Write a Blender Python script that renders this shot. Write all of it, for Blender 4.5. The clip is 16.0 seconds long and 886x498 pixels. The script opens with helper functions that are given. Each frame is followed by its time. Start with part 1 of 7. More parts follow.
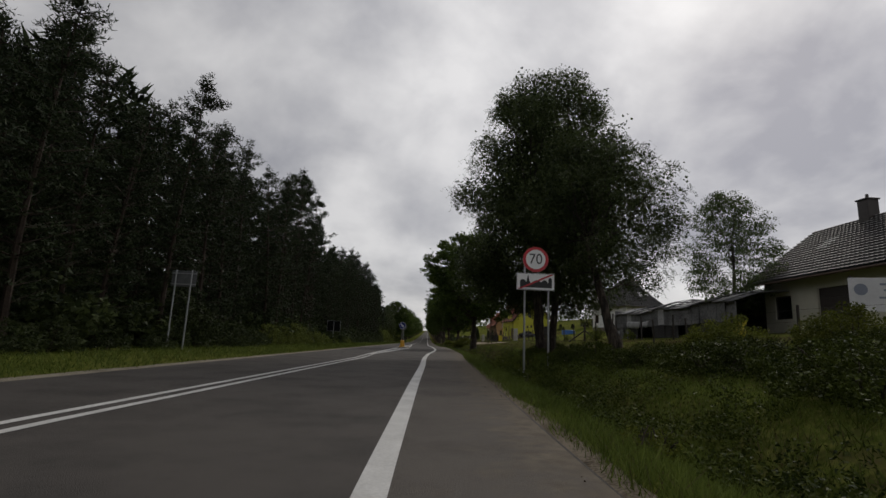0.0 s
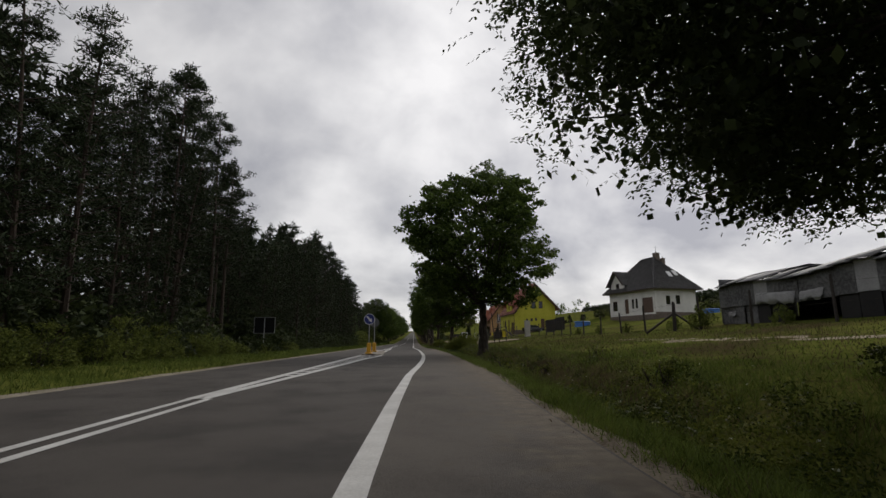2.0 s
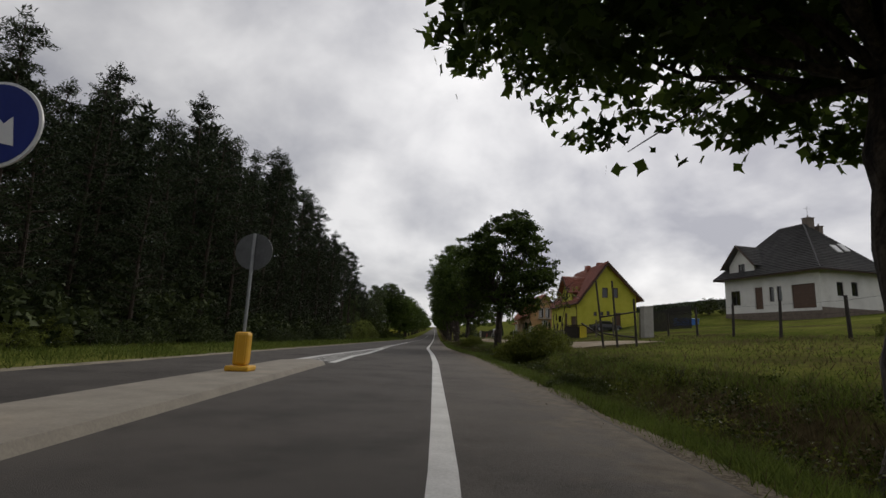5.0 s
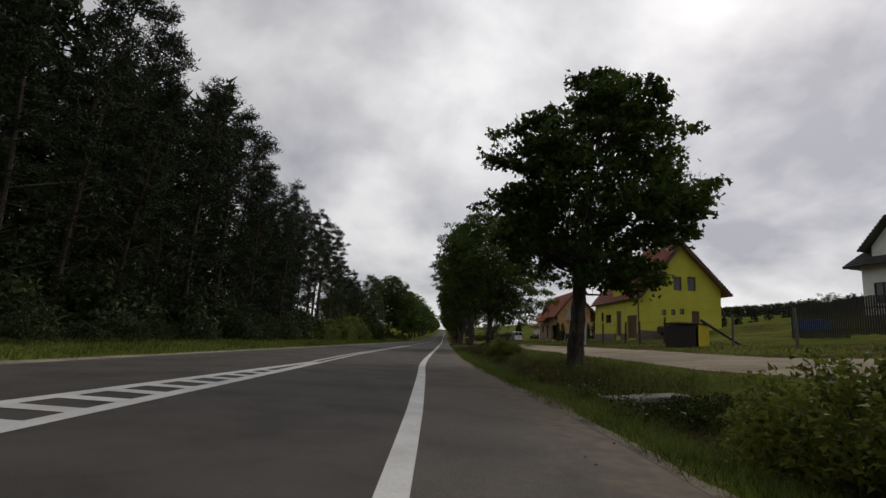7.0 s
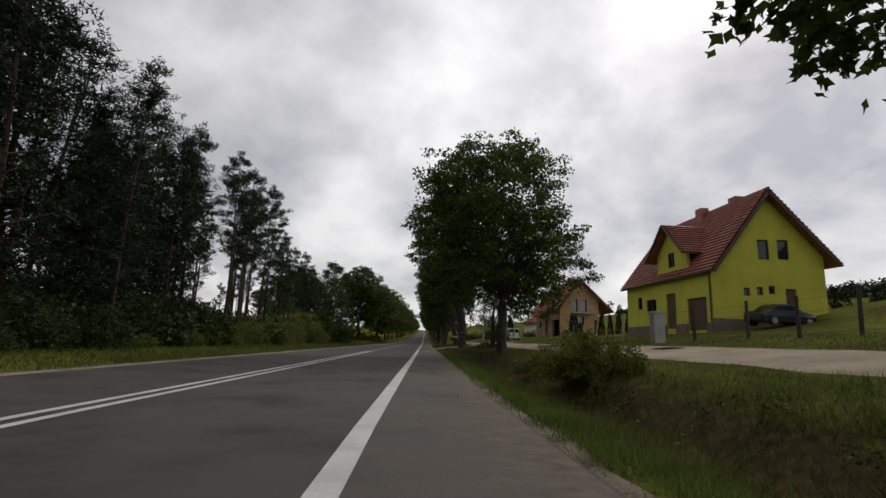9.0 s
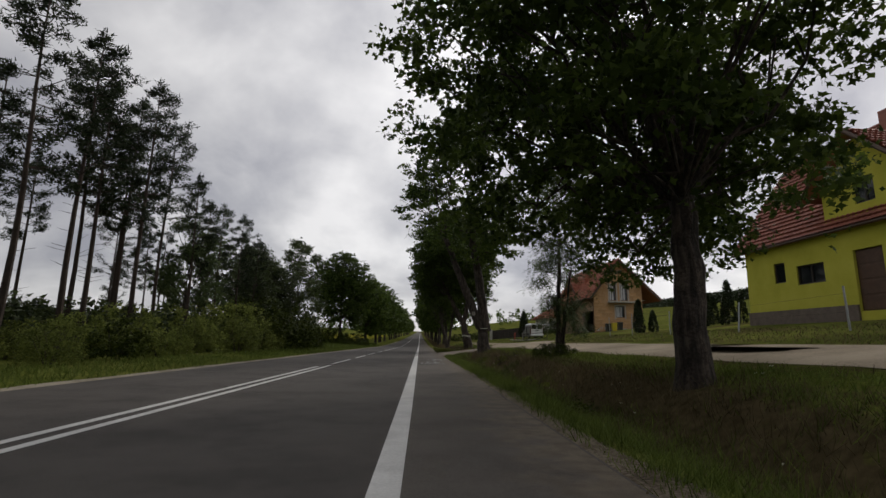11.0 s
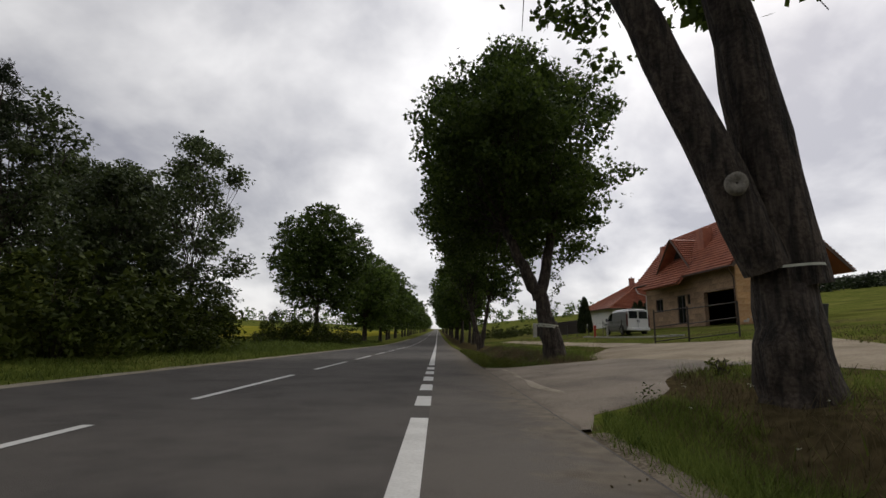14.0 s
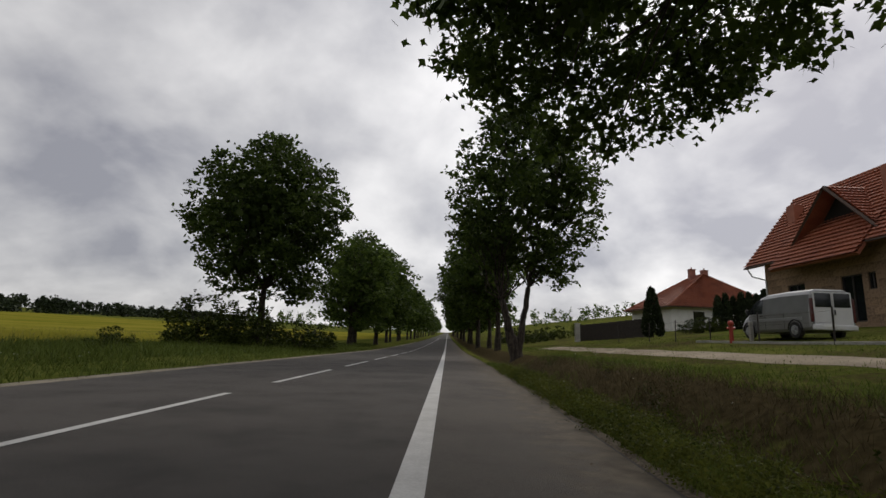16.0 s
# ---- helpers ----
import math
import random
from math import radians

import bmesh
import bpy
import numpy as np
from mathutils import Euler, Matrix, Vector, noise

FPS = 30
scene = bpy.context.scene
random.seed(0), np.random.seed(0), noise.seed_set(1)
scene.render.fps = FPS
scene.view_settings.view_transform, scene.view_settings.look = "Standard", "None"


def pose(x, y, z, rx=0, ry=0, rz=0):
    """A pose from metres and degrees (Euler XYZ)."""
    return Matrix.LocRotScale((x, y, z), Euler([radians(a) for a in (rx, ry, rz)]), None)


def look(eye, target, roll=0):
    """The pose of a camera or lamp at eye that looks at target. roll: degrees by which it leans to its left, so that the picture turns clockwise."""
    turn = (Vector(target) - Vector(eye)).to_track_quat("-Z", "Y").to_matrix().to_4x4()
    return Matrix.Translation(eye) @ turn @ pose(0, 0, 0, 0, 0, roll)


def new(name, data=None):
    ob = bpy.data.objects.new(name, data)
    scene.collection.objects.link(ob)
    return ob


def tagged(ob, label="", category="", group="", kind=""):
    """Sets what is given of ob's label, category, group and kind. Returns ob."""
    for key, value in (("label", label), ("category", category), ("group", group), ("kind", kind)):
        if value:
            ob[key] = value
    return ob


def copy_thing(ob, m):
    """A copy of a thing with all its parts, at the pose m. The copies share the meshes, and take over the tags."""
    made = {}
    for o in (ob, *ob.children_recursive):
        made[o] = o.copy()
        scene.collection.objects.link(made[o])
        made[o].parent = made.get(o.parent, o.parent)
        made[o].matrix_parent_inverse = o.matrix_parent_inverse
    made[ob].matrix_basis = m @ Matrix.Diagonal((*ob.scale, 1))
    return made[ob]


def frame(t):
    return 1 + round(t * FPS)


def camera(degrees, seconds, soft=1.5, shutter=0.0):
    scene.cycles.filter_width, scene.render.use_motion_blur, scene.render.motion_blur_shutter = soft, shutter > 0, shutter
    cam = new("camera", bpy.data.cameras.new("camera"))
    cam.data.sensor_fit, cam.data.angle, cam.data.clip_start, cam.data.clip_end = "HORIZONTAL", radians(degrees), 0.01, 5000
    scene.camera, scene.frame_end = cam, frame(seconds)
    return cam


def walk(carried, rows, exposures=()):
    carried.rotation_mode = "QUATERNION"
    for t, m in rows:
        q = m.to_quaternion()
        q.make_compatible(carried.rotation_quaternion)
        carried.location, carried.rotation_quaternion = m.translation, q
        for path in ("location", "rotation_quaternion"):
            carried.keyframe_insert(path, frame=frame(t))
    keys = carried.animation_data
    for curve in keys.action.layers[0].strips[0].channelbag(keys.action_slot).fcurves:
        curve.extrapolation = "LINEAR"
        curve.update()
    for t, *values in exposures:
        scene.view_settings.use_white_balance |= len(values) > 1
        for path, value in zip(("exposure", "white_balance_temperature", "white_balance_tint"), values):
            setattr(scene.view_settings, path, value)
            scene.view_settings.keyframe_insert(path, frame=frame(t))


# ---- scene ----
cam = camera(83.7, 16.0, soft=1.5)

# seconds, x, y, z, tilt above level, lean, heading
PATH = [
    (0.0, -0.319, 0.000, 0.860, 10.57, 2.35, -1.42),
    (0.5, -0.177, 4.941, 0.881, 10.13, 3.38, -0.79),
    (1.0, -0.033, 9.994, 0.893, 10.39, 0.73, -1.49),
    (1.5, -0.010, 15.060, 0.875, 10.36, 2.72, 0.82),
    (2.0, -0.050, 20.128, 0.894, 10.56, -0.15, -3.40),
    (2.5, 0.030, 25.227, 0.892, 10.47, 1.66, -1.77),
    (3.0, 0.130, 30.324, 0.861, 10.30, 4.14, 0.18),
    (3.5, 0.371, 35.320, 0.867, 10.42, 1.39, -2.47),
    (4.0, 0.400, 40.274, 0.852, 10.24, 2.23, -0.42),
    (6.5, 0.719, 64.594, 0.867, 10.14, 2.72, -0.56),
    (7.0, 0.712, 69.223, 0.868, 10.38, 3.69, 0.83),
    (7.5, 0.779, 73.583, 0.862, 10.37, 1.66, -1.45),
    (8.0, 0.660, 77.756, 0.841, 10.42, 1.57, 0.26),
    (8.5, 0.530, 81.951, 0.866, 10.29, 2.98, 0.97),
    (9.0, 0.517, 86.331, 0.852, 10.57, 2.11, -1.73),
    (11.5, 0.150, 109.103, 0.889, 10.73, 0.42, -2.22),
    (12.0, 0.169, 113.635, 0.857, 10.83, 0.50, -0.87),
    (12.5, 0.169, 118.107, 0.870, 10.58, 2.28, 0.24),
    (13.0, 0.206, 122.702, 0.863, 10.51, 3.13, -1.24),
    (13.5, 0.155, 126.939, 0.860, 10.30, 0.69, 1.54),
    (14.0, 0.184, 131.318, 0.886, 10.37, 1.05, -0.45),
    (14.5, 0.251, 135.765, 0.871, 10.25, -0.02, -2.28),
    (15.0, 0.221, 140.165, 0.861, 10.33, 1.36, -0.09),
    (15.5, 0.241, 144.642, 0.844, 10.32, 3.40, -0.15),
    (16.0, 0.205, 149.274, 0.874, 10.76, 1.77, 0.80),
]
walk(cam, [(t, pose(x, y, z, 0, 0, yaw) @ pose(0, 0, 0, 90 + tilt) @ pose(0, 0, 0, 0, 0, lean))
           for t, x, y, z, tilt, lean, yaw in PATH],
     exposures=[(0.0, -0.25), (1.0, -0.08), (1.6, -0.06), (2.5, 0.16), (3.5, 0.26), (4.2, 0.2), (6.5, -0.16), (7.5, 0.1), (8.3, 0.06), (9.0, 0.12), (11.5, 0.1), (12.2, 0.18), (13.0, 0.3), (14.5, 0.27), (15.5, 0.22), (16.0, 0.12)])

# ---------------------------------------------------------------- sky and sun
SUN_ELEV, SUN_AZ = radians(36), radians(36)      # height, and turn from the road's way to the right
world = bpy.data.worlds.new("overcast_sky")
scene.world = world
world.use_nodes = True
wn, wl = world.node_tree.nodes, world.node_tree.links
wn.clear()


def wnode(kind, **values):
    node = wn.new(kind)
    for key, value in values.items():
        if key in node.inputs:
            node.inputs[key].default_value = value
    return node


out = wn.new("ShaderNodeOutputWorld")
back = wn.new("ShaderNodeBackground")
sky = wn.new("ShaderNodeTexSky")
sky.sky_type = "NISHITA"
sky.sun_disc = False
sky.sun_elevation = SUN_ELEV
sky.sun_rotation = SUN_AZ
sky_low = wn.new("ShaderNodeVectorMath")
sky_low.operation = "SCALE"
sky_low.inputs["Scale"].default_value = 0.09
wl.new(sky.outputs["Color"], sky_low.inputs[0])

# cloud deck: directions laid on a flat ceiling, so that the clouds crowd towards the horizon
coord = wn.new("ShaderNodeTexCoord")
split = wn.new("ShaderNodeSeparateXYZ")
wl.new(coord.outputs["Generated"], split.inputs[0])


def wmath(op, a, b=None, clamp=False):
    node = wn.new("ShaderNodeMath")
    node.operation = op
    node.use_clamp = clamp
    for k, v in enumerate((a, b)):
        if v is None:
            continue
        if isinstance(v, (int, float)):
            node.inputs[k].default_value = v
        else:
            wl.new(v, node.inputs[k])
    return node.outputs[0]


zz = wmath("MAXIMUM", split.outputs["Z"], 0.0)
zc = wmath("ADD", zz, 0.55)
flat = wn.new("ShaderNodeCombineXYZ")
wl.new(wmath("DIVIDE", split.outputs["X"], zc), flat.inputs["X"])
wl.new(wmath("DIVIDE", split.outputs["Y"], zc), flat.inputs["Y"])
big = wnode("ShaderNodeTexNoise", Scale=1.55, Detail=6.0, Roughness=0.5, Distortion=0.45)
wl.new(flat.outputs[0], big.inputs["Vector"])
small = wnode("ShaderNodeTexNoise", Scale=4.6, Detail=6.0, Roughness=0.52, Distortion=0.2)
wl.new(flat.outputs[0], small.inputs["Vector"])
mixed = wmath("ADD", wmath("MULTIPLY", big.outputs[0], 0.72), wmath("MULTIPLY", small.outputs[0], 0.28))
ramp = wn.new("ShaderNodeValToRGB")
ramp.color_ramp.elements[0].position = 0.39
ramp.color_ramp.elements[0].color = (0.36, 0.36, 0.40, 1)
ramp.color_ramp.elements[1].position = 0.575
ramp.color_ramp.elements[1].color = (0.865, 0.85, 0.85, 1)
mid = ramp.color_ramp.elements.new(0.49)
mid.color = (0.625, 0.617, 0.632, 1)
wl.new(mixed, ramp.inputs["Fac"])
# the veiled sun brightens the deck round itself
aim = wn.new("ShaderNodeVectorMath")
aim.operation = "DOT_PRODUCT"
wl.new(coord.outputs["Generated"], aim.inputs[0])
aim.inputs[1].default_value = (math.sin(SUN_AZ) * math.cos(SUN_ELEV), math.cos(SUN_AZ) * math.cos(SUN_ELEV), math.sin(SUN_ELEV))
lit = wmath("POWER", wmath("MAXIMUM", aim.outputs["Value"], 0.0), 2.6)
glow = wmath("ADD", wmath("MULTIPLY", lit, 0.5), 0.76)
deck = wn.new("ShaderNodeVectorMath")
deck.operation = "SCALE"
wl.new(ramp.outputs["Color"], deck.inputs[0])
wl.new(glow, deck.inputs["Scale"])
cover = wn.new("ShaderNodeMix")
cover.data_type = "RGBA"
cover.inputs["Factor"].default_value = 0.93
wl.new(sky_low.outputs[0], cover.inputs["A"])
wl.new(deck.outputs[0], cover.inputs["B"])
wl.new(cover.outputs["Result"], back.inputs["Color"])
back.inputs["Strength"].default_value = 1.0
wl.new(back.outputs[0], out.inputs["Surface"])

sun_data = bpy.data.lights.new("sun", "SUN")
sun_data.energy = 0.9
sun_data.angle = radians(14)
sun_data.color = (1.0, 0.93, 0.84)
sun = new("sun", sun_data)
sun.matrix_world = look((0, 0, 60), (-math.sin(SUN_AZ) * math.cos(SUN_ELEV) * 9, -math.cos(SUN_AZ) * math.cos(SUN_ELEV) * 9,
                                     60 - math.sin(SUN_ELEV) * 9))


# ---------------------------------------------------------------- materials
def material(name, colours, scale=4.0, fine=60.0, rough=0.8, bump=0.3, metal=0.0, spread=0.5, random_tint=0.0, translucent=0.0,
             coord_kind="Object", detail=5.0, specular=0.5):
    """A surface of two or three colours, mottled at two scales, with fine relief."""
    mat = bpy.data.materials.new(name)
    mat.use_nodes = True
    n, l = mat.node_tree.nodes, mat.node_tree.links
    bsdf = n["Principled BSDF"]
    tc = n.new("ShaderNodeTexCoord")
    n1 = n.new("ShaderNodeTexNoise")
    n1.inputs["Scale"].default_value, n1.inputs["Detail"].default_value, n1.inputs["Roughness"].default_value = scale, detail, 0.6
    n2 = n.new("ShaderNodeTexNoise")
    n2.inputs["Scale"].default_value, n2.inputs["Detail"].default_value = fine, 3.0
    l.new(tc.outputs[coord_kind], n1.inputs["Vector"])
    l.new(tc.outputs[coord_kind], n2.inputs["Vector"])
    add = n.new("ShaderNodeMath")
    add.operation = "MULTIPLY_ADD"
    l.new(n2.outputs[0], add.inputs[0])
    add.inputs[1].default_value = spread
    l.new(n1.outputs[0], add.inputs[2])
    cr = n.new("ShaderNodeValToRGB")
    lo, hi = 0.33 + spread * 0.4, 0.67 + spread * 0.6
    cr.color_ramp.elements[0].position, cr.color_ramp.elements[1].position = min(lo, 0.9), min(hi, 1.0)
    cr.color_ramp.elements[0].color = (*colours[0], 1)
    cr.color_ramp.elements[1].color = (*colours[-1], 1)
    if len(colours) == 3:
        e = cr.color_ramp.elements.new((min(lo, 0.9) + min(hi, 1.0)) / 2)
        e.color = (*colours[1], 1)
    l.new(add.outputs[0], cr.inputs["Fac"])
    colour = cr.outputs["Color"]
    if random_tint:
        info = n.new("ShaderNodeObjectInfo")
        hsv = n.new("ShaderNodeHueSaturation")
        mr = n.new("ShaderNodeMapRange")
        mr.inputs["To Min"].default_value, mr.inputs["To Max"].default_value = 1 - random_tint, 1 + random_tint
        l.new(info.outputs["Random"], mr.inputs["Value"])
        l.new(mr.outputs[0], hsv.inputs["Value"])
        l.new(colour, hsv.inputs["Color"])
        colour = hsv.outputs["Color"]
    l.new(colour, bsdf.inputs["Base Color"])
    bsdf.inputs["Roughness"].default_value = rough
    bsdf.inputs["Metallic"].default_value = metal
    bsdf.inputs["Specular IOR Level"].default_value = specular
    if bump:
        b = n.new("ShaderNodeBump")
        b.inputs["Strength"].default_value = bump
        b.inputs["Distance"].default_value = 0.02
        l.new(add.outputs[0], b.inputs["Height"])
        l.new(b.outputs[0], bsdf.inputs["Normal"])
    if translucent:
        tr = n.new("ShaderNodeBsdfTranslucent")
        l.new(colour, tr.inputs["Color"])
        mx = n.new("ShaderNodeMixShader")
        mx.inputs[0].default_value = translucent
        l.new(bsdf.outputs[0], mx.inputs[1])
        l.new(tr.outputs[0], mx.inputs[2])
        l.new(mx.outputs[0], n["Material Output"].inputs["Surface"])
    return mat


def leaf_material(name, dark, light, translucent=0.25, sheen=0.06):
    """Foliage whose pieces differ a little from one another."""
    mat = bpy.data.materials.new(name)
    mat.use_nodes = True
    n, l = mat.node_tree.nodes, mat.node_tree.links
    bsdf = n["Principled BSDF"]
    geo_node = n.new("ShaderNodeNewGeometry")
    tc = n.new("ShaderNodeTexCoord")
    patch = n.new("ShaderNodeTexNoise")
    patch.inputs["Scale"].default_value, patch.inputs["Detail"].default_value = 0.9, 2.0
    l.new(tc.outputs["Object"], patch.inputs["Vector"])
    half = n.new("ShaderNodeMath")
    half.operation = "MULTIPLY_ADD"
    l.new(geo_node.outputs["Random Per Island"], half.inputs[0])
    half.inputs[1].default_value = 0.6
    sub = n.new("ShaderNodeMath")
    sub.operation = "SUBTRACT"
    l.new(patch.outputs[0], sub.inputs[0])
    sub.inputs[1].default_value = 0.3
    l.new(sub.outputs[0], half.inputs[2])
    cr = n.new("ShaderNodeValToRGB")
    cr.color_ramp.elements[0].color, cr.color_ramp.elements[1].color = (*dark, 1), (*light, 1)
    cr.color_ramp.elements[0].position, cr.color_ramp.elements[1].position = 0.15, 0.85
    l.new(half.outputs[0], cr.inputs["Fac"])
    info = n.new("ShaderNodeObjectInfo")
    hsv = n.new("ShaderNodeHueSaturation")
    mr = n.new("ShaderNodeMapRange")
    mr.inputs["To Min"].default_value, mr.inputs["To Max"].default_value = 0.82, 1.2
    l.new(info.outputs["Random"], mr.inputs["Value"])
    l.new(mr.outputs[0], hsv.inputs["Value"])
    l.new(cr.outputs["Color"], hsv.inputs["Color"])
    l.new(hsv.outputs["Color"], bsdf.inputs["Base Color"])
    bsdf.inputs["Roughness"].default_value = 0.55
    bsdf.inputs["Specular IOR Level"].default_value = sheen
    tr = n.new("ShaderNodeBsdfTranslucent")
    l.new(hsv.outputs["Color"], tr.inputs["Color"])
    mx = n.new("ShaderNodeMixShader")
    mx.inputs[0].default_value = translucent
    l.new(bsdf.outputs[0], mx.inputs[1])
    l.new(tr.outputs[0], mx.inputs[2])
    l.new(mx.outputs[0], n["Material Output"].inputs["Surface"])
    return mat


ASPHALT = material("asphalt", [(0.031, 0.0278, 0.0245), (0.050, 0.0445, 0.0395), (0.077, 0.0685, 0.0605)], 0.8, 120, 0.85, 0.5, spread=0.9, specular=0.3)
ASPHALT_OLD = material("old_asphalt", [(0.085, 0.070, 0.054), (0.135, 0.112, 0.088), (0.205, 0.172, 0.135)], 0.6, 40, 0.9, 0.6, spread=0.8, specular=0.2)
PAINT = material("road_paint", [(0.44, 0.435, 0.415), (0.64, 0.635, 0.61)], 1.6, 45, 0.7, 0.15, spread=0.5)
PAINT_WORN = material("worn_road_paint", [(0.16, 0.155, 0.15), (0.38, 0.38, 0.37)], 5.0, 30, 0.8, 0.15, spread=0.7)
PAVING = material("pale_paving", [(0.20, 0.18, 0.15), (0.30, 0.27, 0.22)], 2.0, 40, 0.9, 0.3)
SAND = material("sandy_track", [(0.17, 0.135, 0.09), (0.25, 0.205, 0.145), (0.34, 0.285, 0.21)], 0.5, 18, 0.95, 0.6, spread=0.6, specular=0.1)
GRAVEL = material("verge_gravel", [(0.050, 0.039, 0.027), (0.105, 0.085, 0.060), (0.19, 0.16, 0.12)], 1.2, 30, 0.95, 0.8, spread=0.8, specular=0.1)
GRAVEL_PALE = material("pale_gravel", [(0.13, 0.11, 0.08), (0.21, 0.185, 0.14), (0.30, 0.265, 0.21)], 1.2, 30, 0.95, 0.8, spread=0.8, specular=0.1)
SOIL_GRASS = material("grass_ground", [(0.040, 0.053, 0.011), (0.075, 0.092, 0.018), (0.135, 0.138, 0.036)], 0.22, 9, 0.95, 0.8, spread=0.75, detail=8, specular=0.0)


def add_second(mat, attribute, colours, scale=14.0, bite=0.9):
    """Lets a second ground colour show through where the mesh's attribute is high, with a ragged border."""
    n, l = mat.node_tree.nodes, mat.node_tree.links
    bsdf = n["Principled BSDF"]
    first = bsdf.inputs["Base Color"].links[0].from_socket
    at = n.new("ShaderNodeAttribute")
    at.attribute_name = attribute
    tc = n.new("ShaderNodeTexCoord")
    ns = n.new("ShaderNodeTexNoise")
    ns.inputs["Scale"].default_value, ns.inputs["Detail"].default_value, ns.inputs["Roughness"].default_value = scale, 6.0, 0.7
    l.new(tc.outputs["Object"], ns.inputs["Vector"])
    mr = n.new("ShaderNodeMapRange")
    mr.inputs["From Min"].default_value, mr.inputs["From Max"].default_value = 0.3, 0.7
    mr.inputs["To Min"].default_value, mr.inputs["To Max"].default_value = -bite / 2, bite / 2
    l.new(ns.outputs[0], mr.inputs["Value"])
    ad = n.new("ShaderNodeMath")
    ad.operation = "ADD"
    l.new(at.outputs["Fac"], ad.inputs[0])
    l.new(mr.outputs[0], ad.inputs[1])
    edge = n.new("ShaderNodeMapRange")
    edge.inputs["From Min"].default_value, edge.inputs["From Max"].default_value = 0.3, 0.8
    l.new(ad.outputs[0], edge.inputs["Value"])
    cr = n.new("ShaderNodeValToRGB")
    cr.color_ramp.elements[0].color, cr.color_ramp.elements[1].color = (*colours[0], 1), (*colours[1], 1)
    cr.color_ramp.elements[0].position, cr.color_ramp.elements[1].position = 0.3, 0.7
    n3 = n.new("ShaderNodeTexNoise")
    n3.inputs["Scale"].default_value, n3.inputs["Detail"].default_value = scale * 2.3, 5.0
    l.new(tc.outputs["Object"], n3.inputs["Vector"])
    l.new(n3.outputs[0], cr.inputs["Fac"])
    mx = n.new("ShaderNodeMix")
    mx.data_type = "RGBA"
    l.new(edge.outputs[0], mx.inputs["Factor"])
    l.new(first, mx.inputs["A"])
    l.new(cr.outputs["Color"], mx.inputs["B"])
    l.new(mx.outputs["Result"], bsdf.inputs["Base Color"])


add_second(SOIL_GRASS, "soil", ((0.034, 0.027, 0.013), (0.092, 0.072, 0.038)), 3.0)
LEAF_MAPLE = leaf_material("maple_leaves", (0.022, 0.040, 0.009), (0.098, 0.142, 0.026), 0.44, 0.16)
LEAF_LOCUST = leaf_material("locust_leaves", (0.018, 0.028, 0.010), (0.080, 0.104, 0.034), 0.32, 0.25)
LEAF_BIRCH = leaf_material("birch_leaves", (0.045, 0.070, 0.026), (0.12, 0.155, 0.060), 0.3)
LEAF_BUSH = leaf_material("bush_leaves", (0.013, 0.022, 0.005), (0.070, 0.088, 0.015), 0.15)
LEAF_HEDGE = leaf_material("hedge_leaves", (0.034, 0.048, 0.008), (0.165, 0.180, 0.034), 0.42)
LEAF_PINE = leaf_material("pine_needles", (0.010, 0.016, 0.008), (0.048, 0.064, 0.029), 0.12, 0.08)
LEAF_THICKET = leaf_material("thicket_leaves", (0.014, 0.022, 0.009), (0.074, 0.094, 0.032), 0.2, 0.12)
LEAF_GRASS = leaf_material("grass_blades", (0.042, 0.064, 0.011), (0.150, 0.188, 0.042), 0.34)
LEAF_DRY = leaf_material("dry_grass_blades", (0.042, 0.033, 0.017), (0.16, 0.126, 0.070), 0.2)
LEAF_CROP = leaf_material("ripening_crop", (0.13, 0.13, 0.030), (0.24, 0.23, 0.065), 0.2)
CROP_GROUND = material("crop_field", [(0.115, 0.120, 0.014), (0.175, 0.165, 0.022), (0.235, 0.20, 0.035)], 0.05, 6, 0.95, 0.8, spread=0.6, specular=0.0)
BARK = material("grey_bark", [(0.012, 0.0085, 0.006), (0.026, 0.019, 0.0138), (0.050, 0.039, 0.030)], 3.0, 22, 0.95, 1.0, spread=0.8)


def furrow(mat, across=11.0, along=1.5, depth=0.06):
    """Long upright furrows on a bark, cut by a noise that is stretched along the trunk."""
    n, l = mat.node_tree.nodes, mat.node_tree.links
    bsdf = n["Principled BSDF"]
    tc = n.new("ShaderNodeTexCoord")
    mp = n.new("ShaderNodeMapping")
    mp.inputs["Scale"].default_value = (across, across, along)
    l.new(tc.outputs["Object"], mp.inputs["Vector"])
    ns = n.new("ShaderNodeTexNoise")
    ns.inputs["Scale"].default_value, ns.inputs["Detail"].default_value, ns.inputs["Distortion"].default_value = 1.0, 5.0, 0.6
    l.new(mp.outputs[0], ns.inputs["Vector"])
    b = n.new("ShaderNodeBump")
    b.inputs["Strength"].default_value, b.inputs["Distance"].default_value = 1.0, depth
    l.new(ns.outputs[0], b.inputs["Height"])
    old = bsdf.inputs["Normal"].links[0].from_socket
    l.new(old, b.inputs["Normal"])
    l.new(b.outputs[0], bsdf.inputs["Normal"])
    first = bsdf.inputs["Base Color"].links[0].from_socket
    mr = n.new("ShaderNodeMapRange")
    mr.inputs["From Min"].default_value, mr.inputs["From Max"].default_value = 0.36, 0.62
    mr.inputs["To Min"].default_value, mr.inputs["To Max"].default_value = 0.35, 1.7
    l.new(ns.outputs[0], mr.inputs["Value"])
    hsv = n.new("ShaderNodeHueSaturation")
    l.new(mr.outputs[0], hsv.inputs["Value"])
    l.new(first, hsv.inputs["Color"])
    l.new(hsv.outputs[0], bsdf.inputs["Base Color"])


